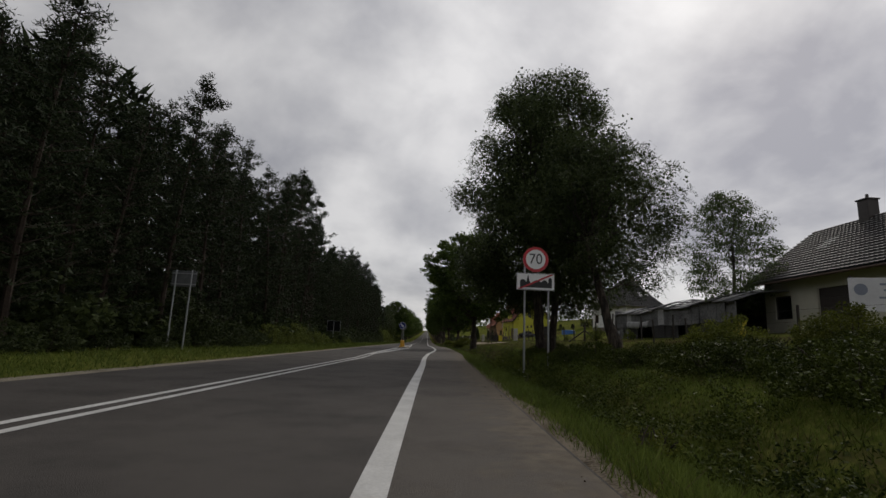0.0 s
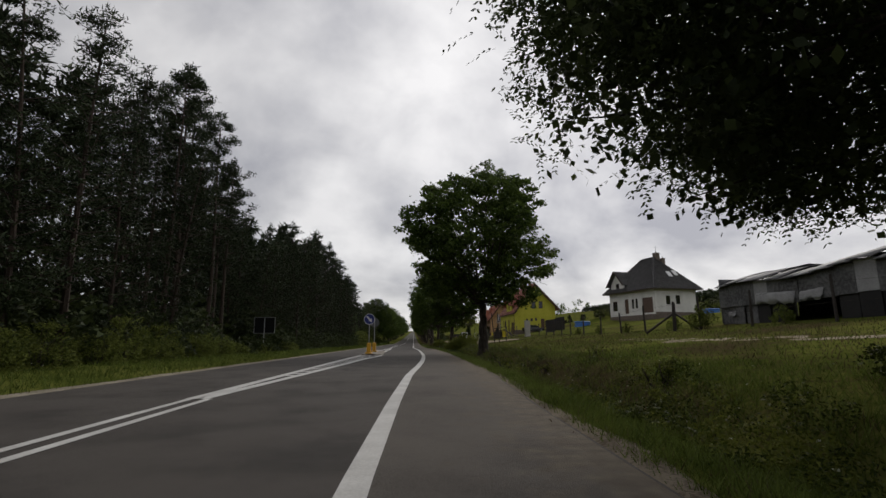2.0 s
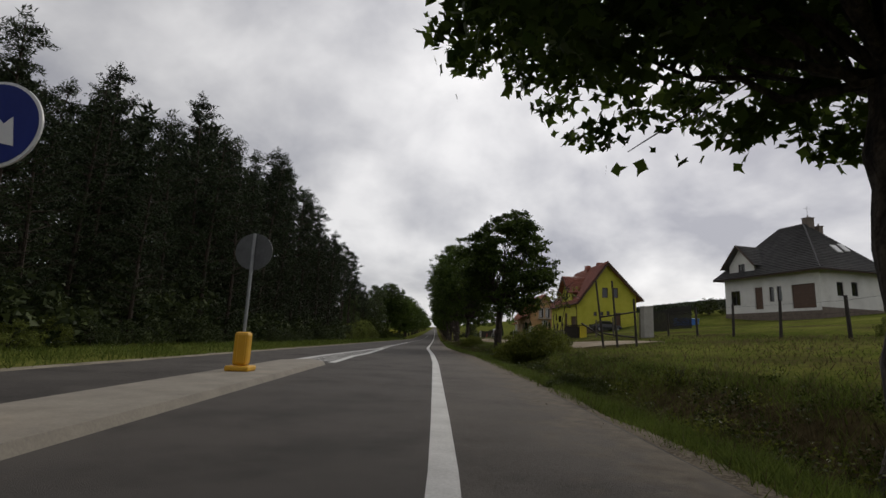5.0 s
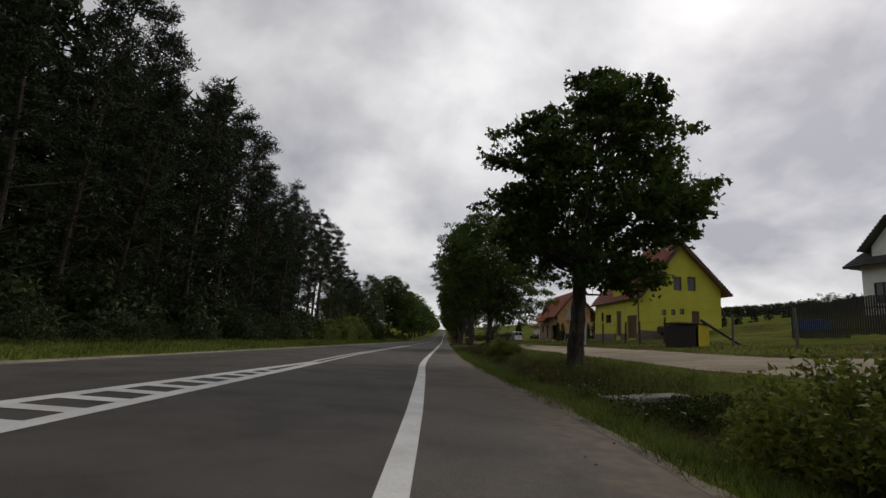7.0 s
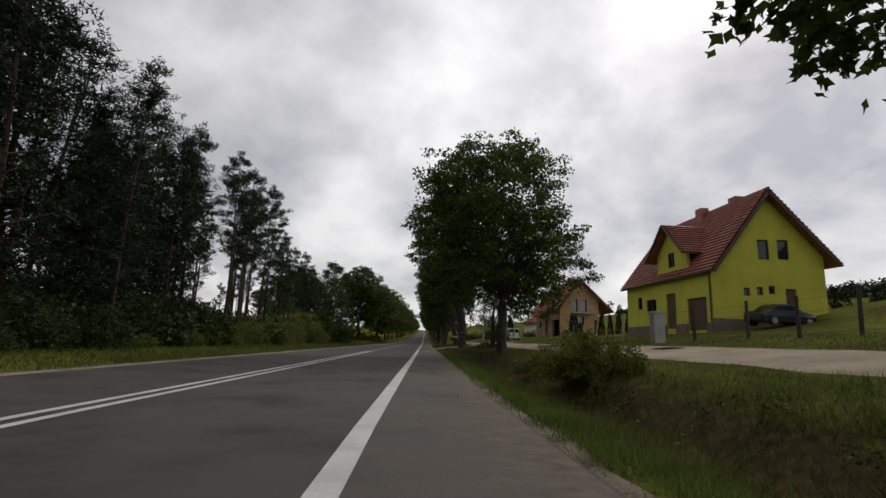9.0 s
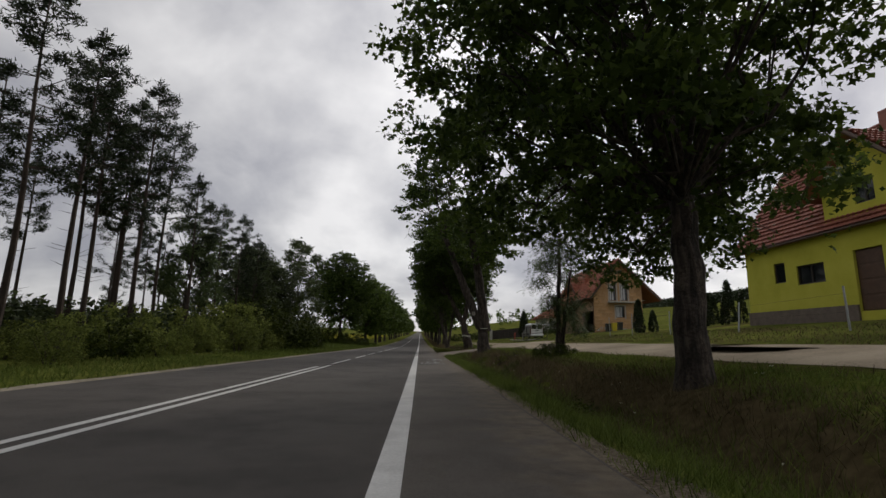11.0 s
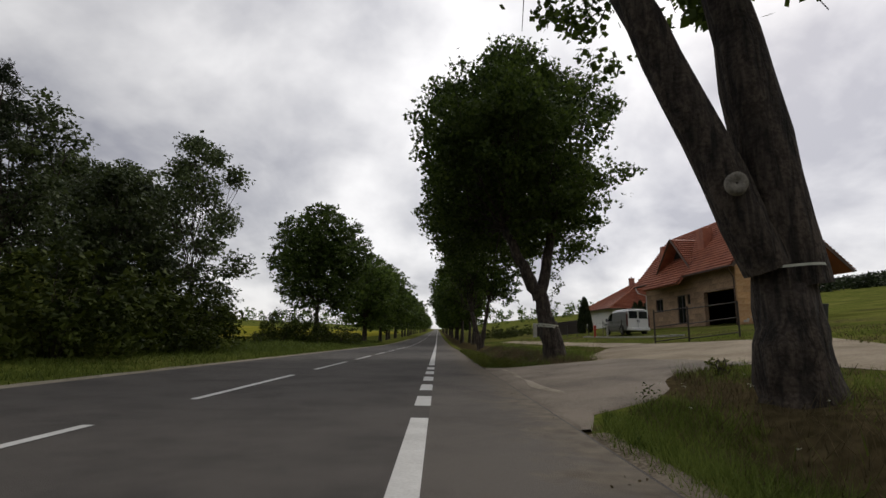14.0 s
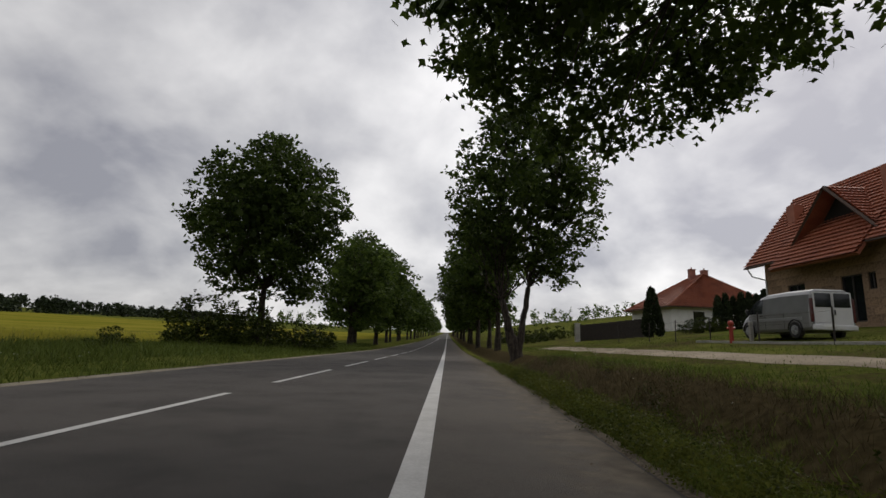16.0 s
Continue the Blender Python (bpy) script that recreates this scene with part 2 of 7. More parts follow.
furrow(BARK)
BARK_PINE = material("pine_bark", [(0.022, 0.015, 0.011), (0.055, 0.037, 0.026)], 4.0, 25, 0.95, 1.0, spread=0.7)
WOOD_GREY = material("weathered_wood", [(0.07, 0.06, 0.05), (0.15, 0.13, 0.11)], 6.0, 50, 0.9, 0.6)
WOOD_DARK = material("dark_stained_wood", [(0.018, 0.014, 0.012), (0.045, 0.034, 0.028)], 6.0, 50, 0.7, 0.4)
STEEL = material("galvanised_steel", [(0.30, 0.31, 0.32), (0.42, 0.43, 0.44)], 8.0, 60, 0.45, 0.1, metal=0.7)
SIGN_WHITE = material("sign_white", [(0.72, 0.72, 0.72), (0.80, 0.80, 0.80)], 3.0, 30, 0.4, 0.02)
SIGN_RED = material("sign_red", [(0.42, 0.02, 0.03), (0.50, 0.03, 0.04)], 3.0, 30, 0.4, 0.02)
SIGN_BLUE = material("sign_blue", [(0.012, 0.025, 0.17), (0.018, 0.035, 0.21)], 3.0, 30, 0.4, 0.02)
SIGN_BLACK = material("sign_black", [(0.012, 0.012, 0.013), (0.02, 0.02, 0.021)], 3.0, 30, 0.5, 0.02)
SIGN_BACK = material("sign_back_grey", [(0.10, 0.105, 0.11), (0.16, 0.165, 0.17)], 3.0, 30, 0.6, 0.05, metal=0.3)
SIGN_DARK = material("sign_back_dark", [(0.006, 0.006, 0.007), (0.012, 0.012, 0.013)], 3.0, 30, 0.8, 0.05, specular=0.1)
YELLOW_PLASTIC = material("yellow_plastic", [(0.62, 0.33, 0.02), (0.72, 0.40, 0.03)], 3.0, 30, 0.45, 0.05)


# ---------------------------------------------------------------- helpers
def piecewise(table):
    spans = [(b[0], a[0], a[1], (b[1] - a[1]) / (b[0] - a[0])) for a, b in zip(table, table[1:])]
    first, last = table[0], table[-1]

    def at(y):
        if y <= first[0]:
            return first[1]
        for end, start, value, slope in spans:
            if y <= end:
                return value + (y - start) * slope
        return last[1]
    return at


def mesh_object(name, verts, faces, mat, parent=None, label="", smooth=False):
    me = bpy.data.meshes.new(name)
    me.from_pydata([tuple(v) for v in verts], [], faces)
    if smooth:
        me.polygons.foreach_set("use_smooth", [True] * len(me.polygons))
    me.materials.append(mat)
    me.update()
    ob = new(name, me)
    if parent:
        ob.parent = parent
    if label:
        ob["label"] = label
    return ob


def part(name, bm, mat, parent=None, label="", smooth=False):
    me = bpy.data.meshes.new(name)
    bmesh.ops.recalc_face_normals(bm, faces=bm.faces)
    bm.to_mesh(me)
    bm.free()
    if smooth:
        me.polygons.foreach_set("use_smooth", [True] * len(me.polygons))
    me.materials.append(mat)
    ob = new(name, me)
    if parent:
        ob.parent = parent
    if label:
        ob["label"] = label
    return ob


def quads_mesh(name, corners, mat):
    """One mesh out of many loose pieces of k corners each: corners is (n, k, 3)."""
    corners = np.asarray(corners, dtype=np.float32)
    n, k = corners.shape[:2]
    me = bpy.data.meshes.new(name)
    me.vertices.add(n * k)
    me.vertices.foreach_set("co", corners.reshape(-1))
    me.loops.add(n * k)
    me.loops.foreach_set("vertex_index", np.arange(n * k, dtype=np.int32))
    me.polygons.add(n)
    me.polygons.foreach_set("loop_start", np.arange(0, n * k, k, dtype=np.int32))
    me.polygons.foreach_set("loop_total", np.full(n, k, dtype=np.int32))
    me.update(calc_edges=True)
    me.materials.append(mat)
    return me


def box(bm, size, at=(0, 0, 0), turn=0.0, bevel=0.0):
    m = Matrix.Translation(at) @ Matrix.Rotation(radians(turn), 4, "Z") @ Matrix.Diagonal((*size, 1))
    made = bmesh.ops.create_cube(bm, size=1.0, matrix=m)
    if bevel:
        edges = list({e for v in made["verts"] for e in v.link_edges})
        bmesh.ops.bevel(bm, geom=edges, offset=bevel, segments=2, affect="EDGES", profile=0.5)
    return bm


def rod(bm, a, b, ra, rb=None, sides=8):
    a, b = Vector(a), Vector(b)
    rb = ra if rb is None else rb
    way = b - a
    m = Matrix.Translation((a + b) / 2) @ way.to_track_quat("Z", "Y").to_matrix().to_4x4()
    bmesh.ops.create_cone(bm, cap_ends=True, segments=sides, radius1=ra, radius2=rb, depth=way.length, matrix=m)
    return bm


def thing(name, place, label, category, group="", kind="", turn=0.0):
    ob = new(name)
    ob.empty_display_size = 0.2
    ob.matrix_world = pose(*place, 0, 0, turn)
    return tagged(ob, label, category, group, kind)


# ---------------------------------------------------------------- lie of the land
EDGE_LINE = piecewise([(-40, -0.75), (3, -0.6), (10, -0.54), (18, -0.42), (23, -0.42), (28, -0.33), (34, -0.15), (38, 0.1), (43, 0.37), (48, 0.52), (54, 0.62),
                       (67, 0.57), (75, 0.42), (81, 0.23), (86, 0.03), (91, -0.03), (100, -0.03), (112, 0.0), (900, 0.0)])
RIGHT_EDGE = piecewise([(-40, 0.75), (3, 0.88), (10, 1.1), (23, 1.52), (28, 1.75), (33, 2.1), (45, 2.36), (60, 2.58), (75, 2.46), (81, 2.05), (87, 1.79),
                        (95, 1.59), (132, 1.64), (146, 1.70), (152, 1.67), (158, 1.82), (170, 1.9), (900, 1.9)])
LEFT_EDGE = -6.65
CENTRE = -3.2


def road_z(y):
    d = y - 190.0
    if d <= 0:
        return 0.0
    return 0.022 * d * d / (d + 60.0)


def step(a, b, v):
    k = min(1.0, max(0.0, (v - a) / (b - a)))
    return k * k * (3 - 2 * k)


def ground_z(x, y):
    z = road_z(y)
    re = RIGHT_EDGE(y)
    if x > re:
        d = x - re
        wide = math.exp(-((y - 78.3) / 1.9) ** 2)
        ditch = (0.5 + 0.1 * wide) * math.exp(-((d - 1.55 - 0.95 * wide) / (0.75 + 0.2 * wide)) ** 2) * (1 - step(135.6, 137.2, y) * (1 - step(147.4, 149, y)))
        z += -0.02 + 0.115 * min(d, 60) + 0.14 * max(0, min(d - 60, 220)) - ditch
        z += 0.11 * max(0.0, min(x - 23, 14)) * math.exp(-((y - 121) / 9.0) ** 2)
        if d > 6:
            z += 0.10 * noise.noise(Vector((x * 0.11, y * 0.11, 0))) * min(1, (d - 6) / 6)
    elif x < LEFT_EDGE:
        d = LEFT_EDGE - x
        z += -0.02 + 0.05 * min(d, 3) + 0.012 * max(0, d - 3)
        z += 0.08 * noise.noise(Vector((x * 0.15, y * 0.15, 3))) * min(1, d / 3)
        z += 0.02 * max(0, d - 60) * step(60, 160, y)
    else:
        z -= 0.06
    return z


# ground sheet
gx = sorted(set([-900, -600, -400, -280, -200, -150, -110, -80, -60, -45, -36, -30, -25, -21, -18, -15.5, -13.5, -12, -10.8, -9.8, -9, -8.3, -7.7, -7.2, -6.9,
                 -6.6, -5, -2, 0, 0.6] + [round(1.0 + 0.2 * i, 2) for i in range(26)] + [6.5, 7.2, 8, 9, 10, 11, 12, 13.5, 15, 17, 19, 21.5, 24, 27, 30, 34, 38, 43, 50, 60,
                 75, 95, 120, 150, 190, 240, 300, 400, 600, 900]))
gy = [-60, -40, -25, -15, -8, -4] + [float(v) for v in np.arange(-2, 133.5, 1.5)] + [float(v) for v in np.arange(134, 152, 0.5)] + [float(v) for v in np.arange(152.5, 176, 1.5)] + [float(v) for v in np.arange(177, 260, 4)] + \
     [float(v) for v in np.geomspace(262, 2500, 40)]
verts = [(x, y, ground_z(x, y)) for y in gy for x in gx]
nx = len(gx)
faces = [(j * nx + i, j * nx + i + 1, (j + 1) * nx + i + 1, (j + 1) * nx + i) for j in range(len(gy) - 1) for i in range(nx - 1)]
ground = tagged(mesh_object("ground", verts, faces, SOIL_GRASS, smooth=True), "rough green roadside grass and meadow ground", "ground", kind="structure")


def bare_soil(x, y):
    """How bare the ground is: trodden by the asphalt, damp soil in the ditch, worn places by the fence."""
    if x < LEFT_EDGE:
        return 0.55 * (1 - step(0.1, 0.9, LEFT_EDGE - x))
    d = x - RIGHT_EDGE(y)
    if d < 0:
        return 1.0
    k = 0.95 * (1 - step(0.02, 0.38, d))
    if d > 3:
        k = max(k, 0.42 + 0.75 * noise.noise(Vector((x * 0.35, y * 0.22, 30))) * min(1, (d - 3) / 3) - 0.2 * step(12, 30, d))
    lush = 1 - 0.6 * (1 - step(22, 34, y)) - 0.5 * step(56, 62, y) * (1 - step(72, 77, y))
    k = max(k, (0.95 + 0.35 * noise.noise(Vector((x * 0.8, y * 0.3, 41)))) * lush * (1 + 0.25 * step(106, 118, y)) * math.exp(-((d - 2.15 - 0.25 * step(106, 118, y)) / (0.75 + 0.3 * step(106, 118, y))) ** 2))
    return k


soil = ground.data.attributes.new("soil", "FLOAT", "POINT")
soil.data.foreach_set("value", [bare_soil(v[0], v[1]) for v in verts])


def strip(name, left, right, y0, y1, z, mat, step_len=2.0, parent=None, label=""):
    """A long flat band between two lines that depend on y."""
    n = max(1, int(math.ceil((y1 - y0) / step_len)))
    vs, fs = [], []
    for i in range(n + 1):
        y = y0 + (y1 - y0) * i / n
        h = road_z(y) + z
        vs += [(left(y), y, h), (right(y), y, h)]
    for i in range(n):
        fs.append((2 * i, 2 * i + 1, 2 * i + 3, 2 * i + 2))
    return mesh_object(name, vs, fs, mat, parent, label)


road = tagged(strip("road", lambda y: LEFT_EDGE, RIGHT_EDGE, -55, 1500, 0.0, ASPHALT), "dark grey asphalt road with white markings", "road", kind="structure")


def marking(left, right, y0, y1, mat=PAINT, step_len=2.0, name="road_marking"):
    return strip(name, left, right, y0, y1, 0.006, mat, step_len, road)


def offset(line, d):
    return lambda y: line(y) + d


# edge line, broken where the side road joins
marking(offset(EDGE_LINE, -0.1), offset(EDGE_LINE, 0.1), -50, 137.2)
for k in range(5):
    y0 = 138.25 + k * 2.05
    marking(lambda y: -0.11, lambda y: 0.11, y0, y0 + 1.14)
marking(lambda y: -0.1, lambda y: 0.1, 148.85, 700)

# double centre line before the island, drifting apart into a hatched wedge
CENTRE_A = piecewise([(-50, -4.05), (5, -3.85), (14, -3.6), (23, -3.3), (29.5, -3.45)])
marking(offset(CENTRE_A, -0.21), offset(CENTRE_A, -0.09), -50, 28.48)
marking(offset(CENTRE_A, 0.09), offset(CENTRE_A, 0.21), -50, 28.48)
WEDGE_L = piecewise([(28.5, -3.55), (45, -3.52), (53, -3.45), (66, -3.75), (70, -3.72), (75, -3.45), (84, -3.0)])
WEDGE_R = piecewise([(28.5, -3.4), (33, -3.15), (40, -2.8), (46, -2.58), (50, -2.25), (53, -2.1), (66, -2.5), (70, -2.65), (73, -2.55), (78, -2.68), (84, -2.85)])
for a, b in ((28.5, 53.0), (65.0, 84.0)):
    marking(offset(WEDGE_L, -0.11), offset(WEDGE_L, 0.11), a, b, step_len=1.0)
    marking(offset(WEDGE_R, -0.11), offset(WEDGE_R, 0.11), a, b, step_len=1.0)
# bars across the wedge
for y0, y1, pitch in ((33.75, 52.7, 0.86), (65.75, 80.0, 0.74)):
    y = y0
    while y < y1:
        l0, r0 = WEDGE_L(y) + 0.1, WEDGE_R(y) - 0.1
        if r0 - l0 > 0.1:
            mesh_object("road_marking", [(l0, y + 0.03, 0.007), (r0, y, 0.007), (r0, y + 0.36 * pitch, 0.007), (l0, y + 0.03 + 0.36 * pitch, 0.007)], [(0, 1, 2, 3)], PAINT, road)
        y += pitch
CENTRE_B = piecewise([(83, -2.93), (91, -3.2), (900, -3.2)])
marking(offset(CENTRE_B, -0.2), offset(CENTRE_B, -0.08), 84.02, 122.3)
marking(offset(CENTRE_B, 0.08), offset(CENTRE_B, 0.2), 84.02, 123.2)
for k in range(40):
    y0 = 124.6 + k * 6.96
    marking(lambda y: -3.26, lambda y: -3.14, y0, y0 + 4.85)


# ---------------------------------------------------------------- trees
def leaf_cards(rng, centres, count, spread, size, droop=0.0, slim=0.55, corners=4):
    """Leaves as small pointed blades, scattered round each of the centres; returns (n, 4, 3)."""
    centres = np.asarray(centres)
    n = len(centres) * count
    ball = rng.normal(0, 1, (n, 3))
    ball *= (rng.random(n) ** 0.45 / np.linalg.norm(ball, axis=1))[:, None]
    c = np.repeat(centres, count, axis=0) + ball * np.asarray(spread)
    way = rng.normal(0, 1, (n, 3))
    way[:, 2] = way[:, 2] * 0.6 - droop
    way /= np.linalg.norm(way, axis=1)[:, None]
    side = np.cross(way, rng.normal(0, 1, (n, 3)))
    side /= np.linalg.norm(side, axis=1)[:, None] + 1e-6
    s = (size * rng.uniform(0.6, 1.3, n))[:, None]
    w = s * slim * 0.5
    if corners == 6:
        return np.stack([c, c + way * s * 0.42 + side * w * 1.1, c + way * s * 0.58 + side * w * 0.35, c + way * s,
                         c + way * s * 0.58 - side * w * 0.35, c + way * s * 0.42 - side * w * 1.1], axis=1)
    if corners == 3:
        return np.stack([c - side * w, c + way * s, c + side * w], axis=1)
    return np.stack([c, c + way * s * 0.45 + side * w, c + way * s, c + way * s * 0.5 - side * w], axis=1)


def frond_cards(rng, centres, count, spread, length, pairs=6):
    """Drooping feathery leaves round each of the centres: pairs of small leaflets along a bent stalk; returns (n, 4, 3)."""
    centres = np.asarray(centres)
    n = len(centres) * count
    ball = rng.normal(0, 1, (n, 3))
    ball *= (rng.random(n) ** 0.45 / np.linalg.norm(ball, axis=1))[:, None]
    c = np.repeat(centres, count, axis=0) + ball * np.asarray(spread)
    a = rng.uniform(0, 2 * math.pi, n)
    out_way = np.stack([np.cos(a), np.sin(a), np.zeros(n)], 1)
    size = (length * rng.uniform(0.7, 1.25, n))[:, None]
    hang = rng.uniform(0.35, 1.1, n)[:, None]
    cards = []
    for k in range(pairs):
        u = (k + 0.6) / pairs
        p = c + size * (out_way * u - np.array([0, 0, 1.0]) * hang * (0.25 * u + 0.75 * u * u))
        way = out_way - np.array([0, 0, 1.0]) * hang * (0.25 + 1.5 * u)
        way /= np.linalg.norm(way, axis=1)[:, None]
        for sgn in (-1, 1):
            side = np.stack([-np.sin(a), np.cos(a), rng.normal(-0.25, 0.25, n)], 1) * sgn
            tip = (side * 0.9 + way * 0.45) * size * 0.2
            wide = way * size * 0.055
            cards.append(np.stack([p, p + tip * 0.5 + wide, p + tip, p + tip * 0.5 - wide], 1))
    return np.concatenate(cards)


def limb(bm, points, r0, r1, sides=7):
    """A tapered, bent limb through the points."""
    rings = []
    n = len(points)
    for i, p in enumerate(points):
        p = Vector(p)
        way = Vector(points[min(i + 1, n - 1)]) - Vector(points[max(i - 1, 0)])
        q = Vector((0, 0, 1)).rotation_difference(way)
        r = r0 + (r1 - r0) * i / (n - 1)
        ring = []
        for k in range(sides):
            a = 2 * math.pi * k / sides
            w = r
            if r0 > 0.1:
                w *= 1 + 0.16 * noise.noise(Vector((math.cos(a) * 1.6, math.sin(a) * 1.6, p.z * 0.7 + r0 * 90))) + 0.07 * noise.noise(Vector((math.cos(a) * 5, math.sin(a) * 5, p.z * 1.6)))
            ring.append(bm.verts.new(p + q @ Vector((math.cos(a) * w, math.sin(a) * w, 0))))
        rings.append(ring)
    for a, b in zip(rings, rings[1:]):
        for k in range(sides):
            bm.faces.new((a[k], a[(k + 1) % sides], b[(k + 1) % sides], b[k]))
    bm.faces.new(rings[-1])


def bent(rng, a, b, n, wobble):
    a, b = np.array(a, float), np.array(b, float)
    pts = [a + (b - a) * i / n for i in range(n + 1)]
    for i in range(1, n + 1):
        pts[i] = pts[i] + rng.normal(0, wobble, 3) * (0.4 if i == n else 1)
    return [tuple(p) for p in pts]


def broadleaf(name, seed, place, stems, crown_base, crown_top, radius, centre=(0, 0), leaf_mat=None, leaf=0.17, lobes=26, per_lobe=26, per=46,
              clump_size=0.42, widest=0.42, droop=0.2, label="", category="tree", group="", bark=None, slim=0.62, bare=0, gaps=0.0, inner=110, lobe_r=(0.24, 0.36),
              open_low=0.0, stretch=1.0, corners=4, core=0.0, lift_rim=0.0, extra=(), fronds=0, shoots=()):
    """A roadside tree: stems that fork into limbs and twigs, and a crown of lobes made of many leaves. Places are relative to the foot."""
    rng = np.random.default_rng(seed)
    bark = bark or BARK
    root = thing(name, place, label, category, group)
    bm = bmesh.new()
    h = crown_top - crown_base
    lobe_list = []
    for k in range(lobes):
        u = (k + 0.5) / lobes
        a = k * 2.39996 + rng.uniform(-0.5, 0.5)
        lr = radius * rng.uniform(*lobe_r) * (0.85 if u > 0.8 else 1.0)
        shape = math.sqrt(max(0.03, 1 - ((u - widest) / (widest if u < widest else 1 - widest)) ** 2 * 0.93))
        if u < widest:
            shape = max(shape, 0.62 - open_low)
        env = max(0.0, radius * shape - lr * 0.75)
        r = env * math.sqrt(rng.uniform(0.25 if k % 3 else 0.0, 1.0)) if k % 3 else env * rng.uniform(0.75, 1.05)
        lz = crown_base + lr * 0.6 + (h - lr * 1.35) * u
        if gaps and rng.random() < gaps and k % 3:
            continue
        if u < 0.4:
            lz += lift_rim * (r / radius) ** 2
        lobe_list.append((centre[0] + math.cos(a) * r, centre[1] + math.sin(a) * r * stretch, lz, lr))
    lobe_list += list(extra)
    heads = []
    for (bx, by, tx, ty, tz, rr, *start_z) in stems:
        bz = start_z[0] if start_z else -0.25
        pts = bent(rng, (bx, by, bz), (tx, ty, tz), 11, rr * 0.1)
        limb(bm, pts, rr * 1.08, rr * 0.62, 22)
        if not start_z:
            limb(bm, [(bx, by, -0.3), (bx, by, -0.1), (bx, by, 0.08), (bx, by, 0.25), (bx, by, 0.5), (bx + (tx - bx) * 0.3, by + (ty - by) * 0.3, 1.3)], rr * 1.42, rr * 0.7, 22)
        if start_z or len(stems) == 1 or not any(len(q) > 6 for q in stems):
            heads.append((pts[-1], rr * 0.6, pts))
    for lx, ly, lz, lr in lobe_list:
        (hx, hy, hz), hr, stem = min(heads, key=lambda q: (q[0][0] - lx) ** 2 + (q[0][1] - ly) ** 2)
        wish = min(hz, max(lz - 0.25, crown_base * 0.8))
        start = tuple(min(stem, key=lambda q: abs(q[2] - wish)))
        pts = bent(rng, start, (lx, ly, lz), 5, 0.2)
        limb(bm, pts, min(hr * 0.3, 0.055), 0.012, 5)
        for _ in range(3):
            i = rng.integers(2, 5)
            e = np.array([lx, ly, lz]) + rng.normal(0, lr * 0.45, 3)
            limb(bm, bent(rng, pts[i], e, 2, 0.06), 0.025, 0.008, 3)
    for _ in range(bare):
        (hx, hy, hz), hr, stem = heads[int(rng.integers(0, len(heads)))]
        a, rr2 = rng.uniform(0, 2 * math.pi), radius * rng.uniform(0.5, 0.9)
        e = (centre[0] + math.cos(a) * rr2, centre[1] + math.sin(a) * rr2, crown_base + h * rng.uniform(0.2, 0.72))
        pts = bent(rng, (hx, hy, hz), e, 6, 0.3)
        limb(bm, pts, 0.045, 0.008, 5)
        for _ in range(6):
            i = int(rng.integers(3, 7))
            limb(bm, bent(rng, pts[i], np.array(pts[i]) + rng.normal(0, 0.55, 3), 3, 0.06), 0.014, 0.004, 4)
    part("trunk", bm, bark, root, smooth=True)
    centres, deep = [], []
    for k, (lx, ly, lz, lr) in enumerate(lobe_list):
        d = rng.normal(0, 1, (per_lobe, 3))
        d /= np.linalg.norm(d, axis=1)[:, None]
        r = lr * rng.uniform(0.62, 1.08, per_lobe)
        p = np.array([lx, ly, lz]) + d * r[:, None] * np.array([1, 1, 0.78])
        if k < len(lobe_list) - len(extra):
            p[:, 2] = np.maximum(p[:, 2], crown_base * 0.95)
        centres.append(p)
        d = np.clip(rng.normal(0, 0.42, (inner, 3)), -0.7, 0.7) * lr
        deep.append(np.array([lx, ly, lz]) + d)
    cards = leaf_cards(rng, np.concatenate(centres), per, (clump_size, clump_size, clump_size * 0.5), leaf, droop, slim, corners)
    if fronds:
        cards = np.concatenate([cards, frond_cards(rng, np.concatenate(centres), fronds, (clump_size * 1.2, clump_size * 1.2, clump_size * 0.8), 0.34)])
    if inner:
        dense = leaf_cards(rng, np.concatenate(deep), 1, (0.1, 0.1, 0.1), (0.13 if fronds else leaf * (1.4 if corners == 4 else 1.1)), droop, 0.8, corners)
        cards = np.concatenate([cards, dense])
    if core:
        d = rng.normal(0, 0.3, (int(core), 3))
        d /= np.maximum(1.0, np.linalg.norm(d, axis=1) / rng.uniform(0.4, 0.66, int(core)))[:, None]
        d *= np.array([radius, radius * stretch, h * 0.5])
        cards = np.concatenate([cards, leaf_cards(rng, d + np.array([centre[0], centre[1], crown_base + h * 0.5]), 1, (0.1, 0.1, 0.1), (0.15 if fronds else leaf * (1.9 if corners == 4 else 1.3)), droop, 0.85, corners)])
    if shoots:
        a, b = np.array(shoots[0]), np.array(shoots[1])
        along = a + (b - a) * rng.random((46, 1)) + rng.normal(0, (0.16, 0.16, 0.1), (46, 3))
        cards = np.concatenate([cards, leaf_cards(rng, along, 7, (0.1, 0.1, 0.14), 0.11, 0.5, 0.9, corners)])
    crown = new("crown", quads_mesh("crown", cards, leaf_mat))
    crown.parent = root
    return root


